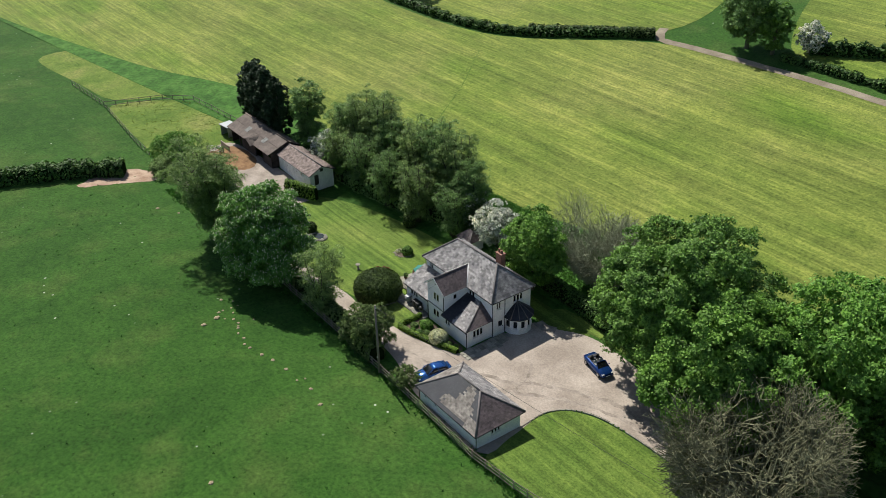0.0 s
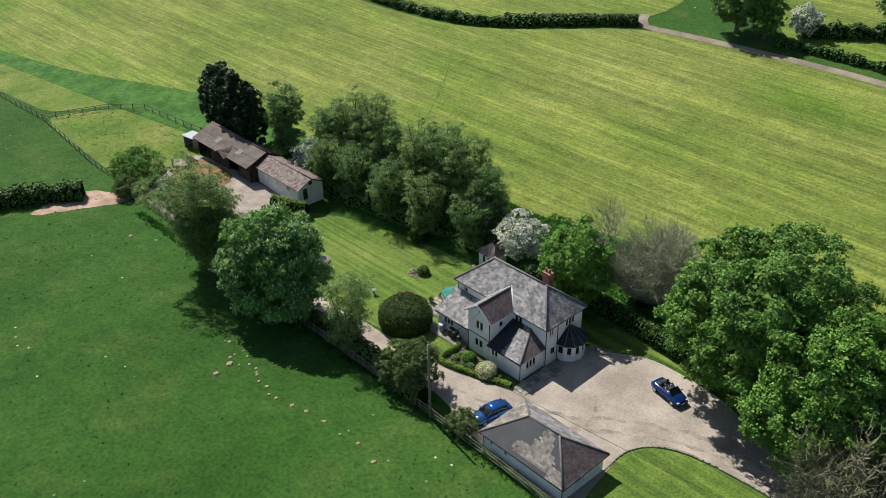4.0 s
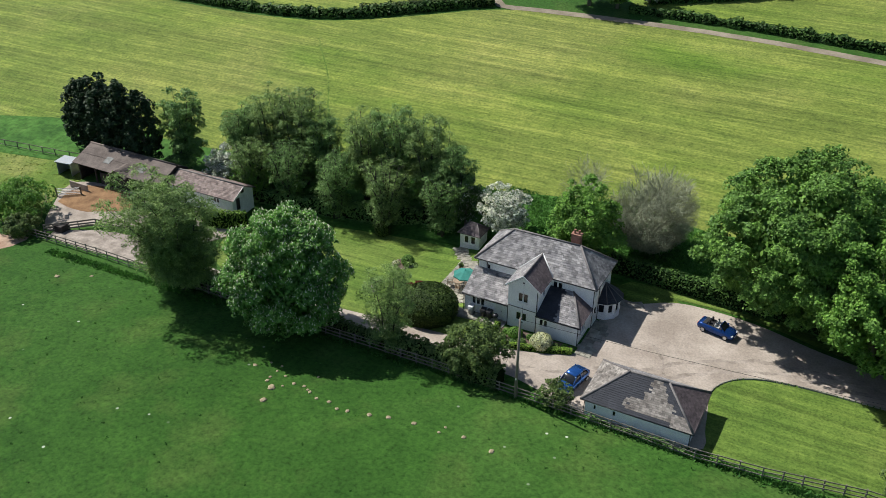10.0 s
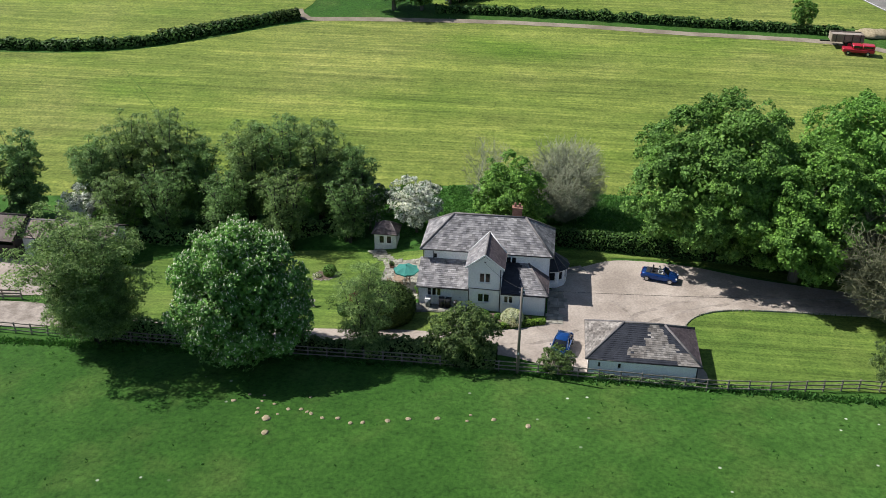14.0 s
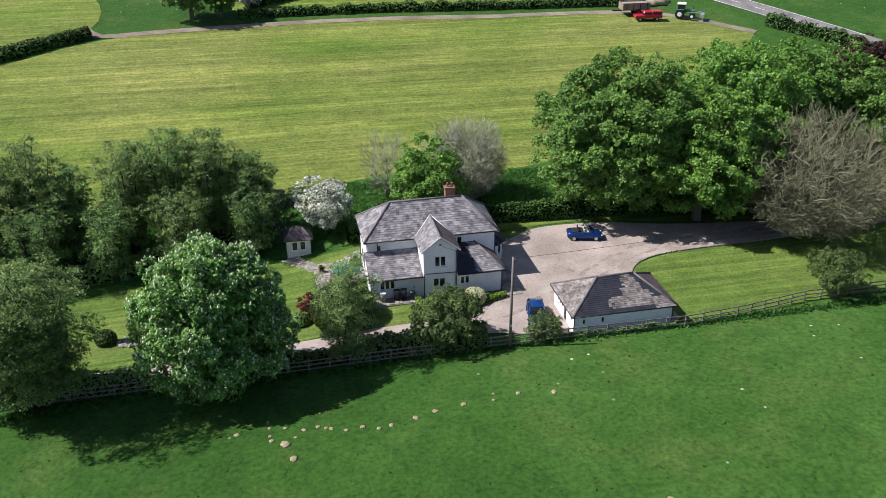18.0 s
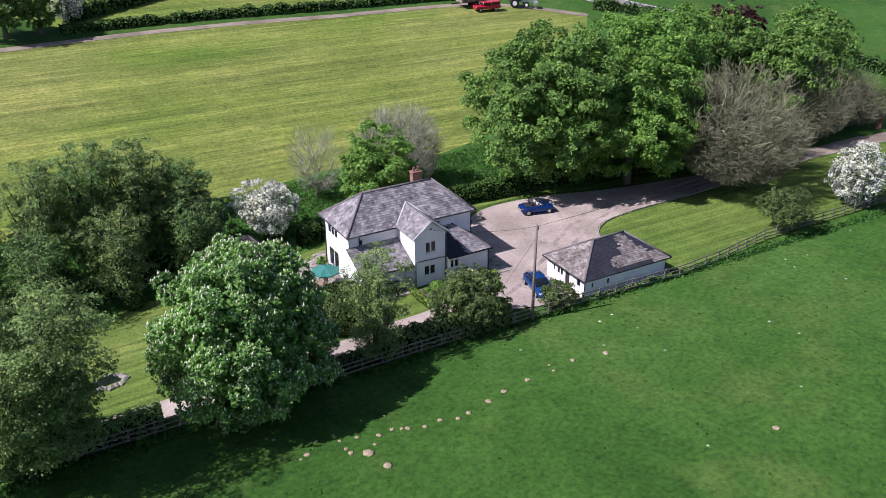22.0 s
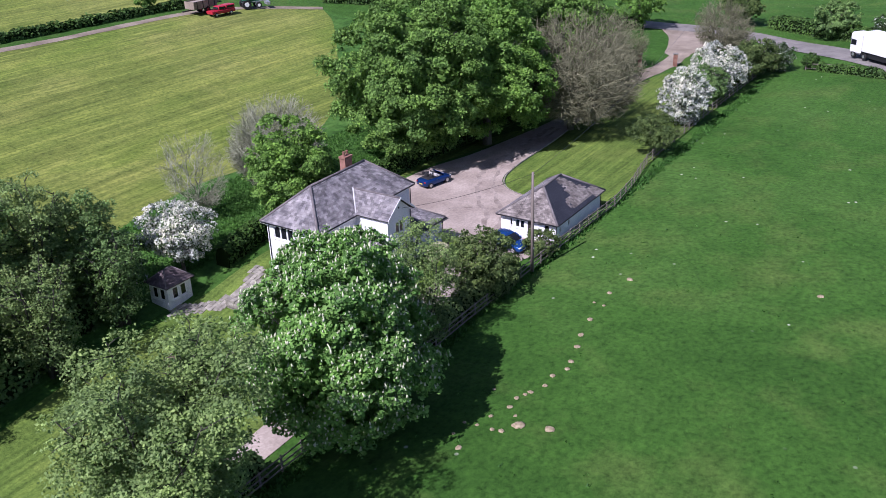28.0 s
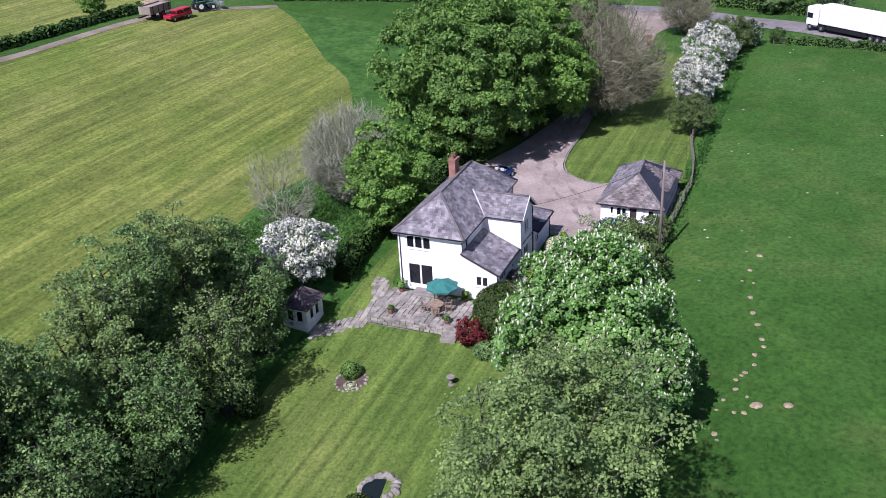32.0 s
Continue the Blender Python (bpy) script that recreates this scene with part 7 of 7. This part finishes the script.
# ---------------------------------------------------------------- summerhouse, terrace and garden furniture
def summerhouse():
    x0, y0, w, d = -16.8, 23.1, 2.6, 2.3
    z = height(-15.9, 23.6)
    t = thing("summerhouse", "small white summerhouse with a brown tiled roof", "summerhouse")
    P = [(x0, y0), (x0 + w, y0), (x0 + w, y0 + d), (x0, y0 + d)]
    ez = z + 2.2
    for i in range(4):
        a, b = P[i], P[(i + 1) % 4]
        ln = (Vector(b) - Vector(a)).length
        holes = [(ln / 2 - 0.78, ln / 2 - 0.1, z + 0.75, z + 1.85), (ln / 2 + 0.1, ln / 2 + 0.78, z + 0.75, z + 1.85)] if i in (0, 3) else []
        wall("wall", t, a, b, z - 0.6, ez, holes, 0.1, M_BOARD)
        for h in holes:
            window(t, a, b, *h, 1, 0.1)
    e = 0.28
    c = [(x0 - e, y0 - e, ez - 0.08), (x0 + w + e, y0 - e, ez - 0.08), (x0 + w + e, y0 + d + e, ez - 0.08), (x0 - e, y0 + d + e, ez - 0.08)]
    ra, rb = (x0 + 0.9, y0 + d / 2, ez + 1.0), (x0 + w - 0.9, y0 + d / 2, ez + 1.0)
    roof_plane([c[0], c[1], rb, ra], t, M_TILE, 211, None, 0.2, 0.25)
    roof_plane([c[1], c[2], rb, rb], t, M_TILE, 212, None, 0.2, 0.25)
    roof_plane([c[2], c[3], ra, rb], t, M_TILE, 213, None, 0.2, 0.25)
    roof_plane([c[3], c[0], ra, ra], t, M_TILE, 214, None, 0.2, 0.25)
    for p, q in ((ra, rb), (ra, c[0]), (ra, c[3]), (rb, c[1]), (rb, c[2])):
        ridge_line("ridge_tile", p, q, t, M_RIDGE, 0.06)


summerhouse()


def parasol(x, y, z):
    t = thing("parasol", "open teal garden parasol over the terrace table", "parasol", (x, y, z))
    v, f = tube([(0, 0, 0.0), (0, 0, 1.2), (0, 0, 2.5)], [0.028] * 3, 8)
    obj_of("pole", v, f, M_TEAK, t)
    v, f = tube([(0, 0, 0), (0, 0, 0.06), (0, 0, 0.1)], [0.28, 0.28, 0.1], 14)
    obj_of("base", v, f, M_CONCRETE, t)
    n, r = 8, 1.4
    for k in range(n):
        a, b = 2 * math.pi * k / n, 2 * math.pi * (k + 1) / n
        m = (a + b) / 2
        tip, pa, pb = Vector((0, 0, 2.5)), Vector((r * math.cos(a), r * math.sin(a), 2.0)), Vector((r * math.cos(b), r * math.sin(b), 2.0))
        mid = (pa + pb) / 2 + Vector((0, 0, -0.02)) - Vector((math.cos(m), math.sin(m), 0)) * 0.06
        lo = [q + Vector((0, 0, -0.14)) for q in (pa, mid, pb)]
        vs = [tip, pa, mid, pb] + lo
        obj_of("canopy_panel", vs, [(0, 1, 2), (0, 2, 3), (1, 4, 5, 2), (2, 5, 6, 3)], M_CANVAS, t)
        v, f = tube([tip - Vector((0, 0, 0.03)), tip.lerp(pa, 0.5) - Vector((0, 0, 0.03)), pa - Vector((0, 0, 0.03))], [0.012] * 3, 4)
        obj_of("rib", v, f, M_TEAK, t)
    v, f = tube([(0, 0, 2.48), (0, 0, 2.56), (0, 0, 2.62)], [0.06, 0.05, 0.015], 8)
    obj_of("finial", v, f, M_CANVAS, t)


def garden_table(x, y, z):
    t = thing("garden_table", "round weathered teak garden table", "table", (x, y, z))
    v, f = tube([(0, 0, 0.7), (0, 0, 0.72), (0, 0, 0.74)], [0.62, 0.63, 0.62], 24)
    obj_of("tabletop", v, f, M_TEAK, t)
    for k in range(4):
        a = math.pi / 4 + k * math.pi / 2
        v, f = tube([(0.45 * math.cos(a), 0.45 * math.sin(a), 0), (0.4 * math.cos(a), 0.4 * math.sin(a), 0.35), (0.36 * math.cos(a), 0.36 * math.sin(a), 0.7)], [0.03] * 3, 5)
        obj_of("leg", v, f, M_TEAK, t)


def garden_chair():
    t = thing("garden_chair", "slatted teak garden chair on the terrace", "chair", group="chairs round the terrace table")
    for k in range(5):
        part("seat_slat", box_bm(-0.24 + k * 0.1, -0.16 + k * 0.1, -0.25, 0.25, 0.42, 0.445), M_TEAK, t)
    for k in range(5):
        part("back_slat", box_bm(-0.3, -0.27, -0.22 + k * 0.1, -0.16 + k * 0.1, 0.48, 0.95), M_TEAK, t)
    part("top_rail", box_bm(-0.31, -0.26, -0.27, 0.27, 0.93, 1.0), M_TEAK, t)
    for sx in (-0.27, 0.22):
        for sy in (-0.25, 0.25):
            part("leg", box_bm(sx - 0.025, sx + 0.025, sy - 0.025, sy + 0.025, 0, 0.66 if sx > 0 else 0.95), M_TEAK, t)
    for sy in (-0.26, 0.26):
        part("armrest", box_bm(-0.28, 0.26, sy - 0.03, sy + 0.03, 0.64, 0.67), M_TEAK, t)
    return t


TZ = -0.36
parasol(-11.3, 13.3, TZ)
garden_table(-12.2, 13.5, TZ)
ch = garden_chair()
for k, a in enumerate((20, 110, 200, 290)):
    m = pose(-12.2 + 0.95 * math.cos(radians(a + 180)), 13.5 + 0.95 * math.sin(radians(a + 180)), TZ, 0, 0, a)
    if k == 0:
        ch.matrix_world = m
    else:
        copy_thing(ch, m)


def planter(x, y, r, leaf, label, seed, tall=0.7):
    t = thing("planter", label, "planter", (x, y, TZ))
    v, f = tube([(0, 0, 0), (0, 0, r * 0.6), (0, 0, r * 1.2)], [r * 0.7, r * 0.9, r], 12)
    obj_of("pot", v, f, M_BRICK, t, "clay pot")
    rng = np.random.default_rng(seed)
    v, f, tips = leaf_tufts(rng, [(0, 0, r * 1.2 + tall * 0.4), (r * 0.4, 0, r * 1.2 + tall * 0.25), (-r * 0.3, r * 0.3, r * 1.2 + tall * 0.3)], [tall * 0.45, tall * 0.3, tall * 0.32], 600, 0.075, 0.14, (0, 0, r))
    mesh_np("plant", v, f, leaf, t)


planter(-9.9, 17.7, 0.3, M_LIMELEAF, "clay pot with a yellow-green plant by the patio door", 300, 1.1)
planter(-9.85, 11.9, 0.25, M_MAPLELEAF, "clay pot with a green plant against the wall", 301, 0.8)
planter(-13.7, 12.0, 0.25, M_ALDER, "clay pot at the terrace edge", 302, 0.6)
planter(-13.6, 17.0, 0.28, M_HOLLY, "dark planted pot on the terrace wall", 303, 0.5)


def wheelie_bin(x, y, turn, body, lid, label):
    t = thing("wheelie_bin", label, "bin", (x, y, 0.07), turn, "bins")
    secs = [[(-a, -b, z), (a, -b, z), (a, b, z), (-a, b, z)] for a, b, z in ((0.2, 0.22, 0.04), (0.24, 0.27, 0.55), (0.28, 0.33, 0.98))]
    o = loft(secs, body, t, "body")
    part("lid", box_bm(-0.3, 0.3, -0.36, 0.36, 0.98, 1.06, 0.03), lid, t)
    part("handle", box_bm(-0.24, 0.24, 0.34, 0.4, 0.9, 0.95), body, t)
    for s in (-0.22, 0.22):
        v, f = tube([(s - 0.03, 0.26, 0.1), (s, 0.26, 0.1), (s + 0.03, 0.26, 0.1)], [0.1] * 3, 10)
        obj_of("wheel", v, f, M_TYRE, t)


wheelie_bin(-8.3, 8.75, 0, M_GREYPLASTIC, M_LEAD, "grey wheelie bin with a pale lid at the kitchen wall")
wheelie_bin(-6.9, 8.8, 5, M_BLACK, M_BLACK, "black wheelie bin beside the kitchen wall")
wheelie_bin(-6.2, 8.8, -6, M_BLACK, M_BLACK, "black wheelie bin next to its twin")


def barbecue():
    t = thing("barbecue", "covered black barbecue beside the bins", "barbecue", (-5.4, 8.6, 0.07))
    v, f = tube([(0, 0, 0.5), (0, 0, 0.75), (0, 0, 0.95)], [0.2, 0.33, 0.22], 14)
    obj_of("lid", v, f, M_BLACK, t, smooth=True)
    for k in range(3):
        a = k * 2.1
        v, f = tube([(0.32 * math.cos(a), 0.32 * math.sin(a), 0), (0.2 * math.cos(a), 0.2 * math.sin(a), 0.3), (0.14 * math.cos(a), 0.14 * math.sin(a), 0.55)], [0.02] * 3, 5)
        obj_of("leg", v, f, M_STEEL, t)


barbecue()


def bird_bath(x, y):
    t = thing("bird_bath", "small grey stone bird bath on the lawn", "bird bath", (x, y, height(x, y) + 0.03))
    v, f = tube([(0, 0, 0), (0, 0, 0.08), (0, 0, 0.12), (0, 0, 0.55)], [0.22, 0.22, 0.12, 0.09], 12)
    obj_of("pedestal", v, f, M_STONEWALL, t)
    v, f = tube([(0, 0, 0.55), (0, 0, 0.65), (0, 0, 0.72)], [0.1, 0.3, 0.33], 16)
    obj_of("basin", v, f, M_STONEWALL, t)


bird_bath(-20.6, 8.9)


def gate_pier(x, y, label):
    t = thing("gate_pier", label, "gate pier", (x, y, height(x, y)), 20, "gate piers")
    part("shaft", box_bm(-0.32, 0.32, -0.32, 0.32, -0.2, 1.9, 0.015), M_BRICK, t)
    part("cap", box_bm(-0.42, 0.42, -0.42, 0.42, 1.9, 2.05, 0.04), M_STONEWALL, t)


gate_pier(74.7, 18.2, "tall red brick gate pier at the entrance")
gate_pier(77.3, 13.4, "second red brick gate pier at the entrance")


def stone_mesh(seed, sx, sy, sz):
    bm = bmesh.new()
    bmesh.ops.create_icosphere(bm, subdivisions=1, radius=1.0)
    for v in bm.verts:
        k = 1 + 0.35 * noise.noise(v.co * 1.7 + Vector((seed * 3.3, 0, 0)))
        v.co = Vector((v.co.x * sx * k, v.co.y * sy * k, v.co.z * sz * k))
    me = bpy.data.meshes.new("stone")
    bm.to_mesh(me)
    bm.free()
    me.materials.append(M_STONE)
    return me


ROCKS = [stone_mesh(k, 0.3, 0.22, 0.2) for k in range(5)]


def ring_of_stones(name, x, y, r, n, label, scale=1.0, arc=(0, 360)):
    t = thing(name, label, "stones")
    rnd = random.Random(n)
    for k in range(n):
        a = radians(arc[0] + (arc[1] - arc[0]) * k / n)
        px, py = x + r * math.cos(a) * rnd.uniform(0.94, 1.06), y + r * 0.9 * math.sin(a) * rnd.uniform(0.94, 1.06)
        o = new("stone", ROCKS[k % 5])
        o.parent = t
        s = scale * rnd.uniform(0.7, 1.3)
        o.matrix_local = pose(px, py, height(px, py) + 0.05 * s, 0, 0, rnd.uniform(0, 360)) @ Matrix.Diagonal((s, s, s, 1))


ring_of_stones("bed_edging", -21.4, 16.8, 1.3, 20, "ring of pale stones round the bed", 0.6)
ring_of_stones("rockery", -32.2, 9.2, 1.3, 20, "pale rockery stones round a small pond", 1.2)
v, f = tube([(0, 0, 0), (0, 0, 0.03), (0, 0, 0.05)], [1.0, 1.05, 1.0], 20)
M_WATER = plain("dark_pond_water", (0.01, 0.016, 0.012), 0.05, 0, 0.6)
ob = obj_of("pond", v, f, M_WATER)
ob.matrix_world = pose(-32.2, 9.2, height(-32.2, 9.2) + 0.04)
tagged(ob, "small dark garden pond ringed with stones", "pond", kind="structure")


# ---------------------------------------------------------------- terrace paving, piece by piece
def flags(parent, inside, x0, x1, y0, y1, z_of, seed, size=0.62, name="flagstone"):
    """Uneven flagstones with open joints over a stretch of ground."""
    rnd = random.Random(seed)
    y = y0
    while y < y1:
        h = size * rnd.uniform(0.75, 1.2)
        x = x0 - rnd.uniform(0, size)
        while x < x1:
            w = size * rnd.uniform(0.7, 1.6)
            if inside(x + w / 2, y + h / 2):
                j = 0.025
                c = [(x + j, y + j), (x + w - j, y + j), (x + w - j, y + h - j), (x + j, y + h - j)]
                c = [(a + rnd.uniform(-0.04, 0.04), b + rnd.uniform(-0.04, 0.04)) for a, b in c]
                up = rnd.uniform(0.0, 0.02)
                vs = [(a, b, z_of(a, b) + 0.09 + up) for a, b in c] + [(a, b, z_of(a, b) - 0.05) for a, b in c]
                obj_of(name, vs, [(0, 1, 2, 3), (0, 4, 5, 1), (1, 5, 6, 2), (2, 6, 7, 3), (3, 7, 4, 0)], M_STONE, parent)
            x += w
        y += h


def block(name, x0, x1, y0, y1, z0, z1, material, label, category):
    return tagged(part(name, box_bm(x0, x1, y0, y1, z0, z1, 0.02), material), label, category, kind="structure")


terrace = block("terrace", -14.2, -9.2, 10.6, 18.9, -1.8, -0.43, M_STONEWALL, "raised stone terrace in front of the patio door", "terrace")
flags(terrace, lambda x, y: -14.1 < x < -9.5 and 10.7 < y < 18.8, -14.1, -9.3, 10.7, 18.8, lambda x, y: -0.45, 401, 0.5)
rnd = random.Random(7)
for row in range(3):
    yy = 10.6
    while yy < 18.7:
        w = rnd.uniform(0.35, 0.7)
        obj = part("wall_stone", box_bm(-14.32 - rnd.uniform(0, 0.04), -14.1, yy + 0.015, min(yy + w, 18.9) - 0.015, -1.12 + row * 0.24, -0.9 + row * 0.24, 0.02), M_STONE, terrace)
        yy += w
for k in range(3):
    st = part("step", box_bm(-14.3 - 0.34 * (k + 1), -14.3 - 0.34 * k, 10.7, 12.0, -1.7, -0.55 - 0.17 * k, 0.02), M_STONE, terrace)
kitchen_path = block("kitchen_path", -11.0, -4.3, 7.9, 9.2, -0.4, 0.05, M_STONEWALL, "paved path along the kitchen wall", "path")
flags(kitchen_path, lambda x, y: True, -10.9, -4.9, 7.95, 8.95, lambda x, y: 0.02, 402, 0.6)
doorstep = block("doorstep", -9.9, -9.2, 13.6, 16.6, -0.8, -0.1, M_STONEWALL, "stone step below the patio door", "step")
part("tread", box_bm(-10.25, -9.92, 13.8, 16.4, -0.6, -0.22, 0.02), M_STONE, doorstep)
PATHS = [(-16.4, 22.5), (-15.4, 21.2), (-14.2, 19.8), (-12.6, 19.2), (-10.6, 19.4), (-9.0, 20.2)]
garden_path = sheet("garden_path", strip(spline(PATHS, False, 0.7), 1.7), M_STONEWALL, 0.03, "worn stone path from the terrace to the summerhouse", "path", 0.8)
PATHLINE = spline(PATHS, False, 0.3)
flags(garden_path, lambda x, y: min((Vector((x, y)) - p).length for p in PATHLINE) < 0.78, -18, -8, 18.2, 23.6, height, 403, 0.42)
front_path = block("front_path", 3.9, 5.6, 7.2, 14.0, -0.3, 0.07, M_STONEWALL, "dark paved strip along the front wall", "path")
flags(front_path, lambda x, y: True, 4.3, 5.1, 7.3, 13.6, lambda x, y: 0.03, 404, 0.6)
bay_path = sheet("bay_path", strip(spline([(5.0, 18.4), (6.4, 18.3), (7.6, 18.9)], False, 0.5), 1.3), M_STONEWALL, 0.1, "short stone path beside the bay window", "path", 0.8)
# kerb stones round the front lawn
kerb = thing("lawn_kerb", "line of small edging stones round the front lawn", "kerb")
KL = spline([(17.7, 4.5), (17.7, 8.6), (20.1, 11.45), (25, 12.65), (36, 13.15), (46, 14.2)], False, 0.5)
km = bpy.data.meshes.new("kerb_stone")
bm = box_bm(-0.22, 0.22, -0.07, 0.07, -0.1, 0.09, 0.02)
bm.to_mesh(km)
bm.free()
km.materials.append(M_STONE)
for p, q in list(zip(KL, KL[1:]))[:110]:
    o = new("kerb_stone", km)
    o.parent = kerb
    o.matrix_local = pose(p.x, p.y, height(p.x, p.y) + 0.06, 0, 0, math.degrees(math.atan2((q - p).y, (q - p).x)))
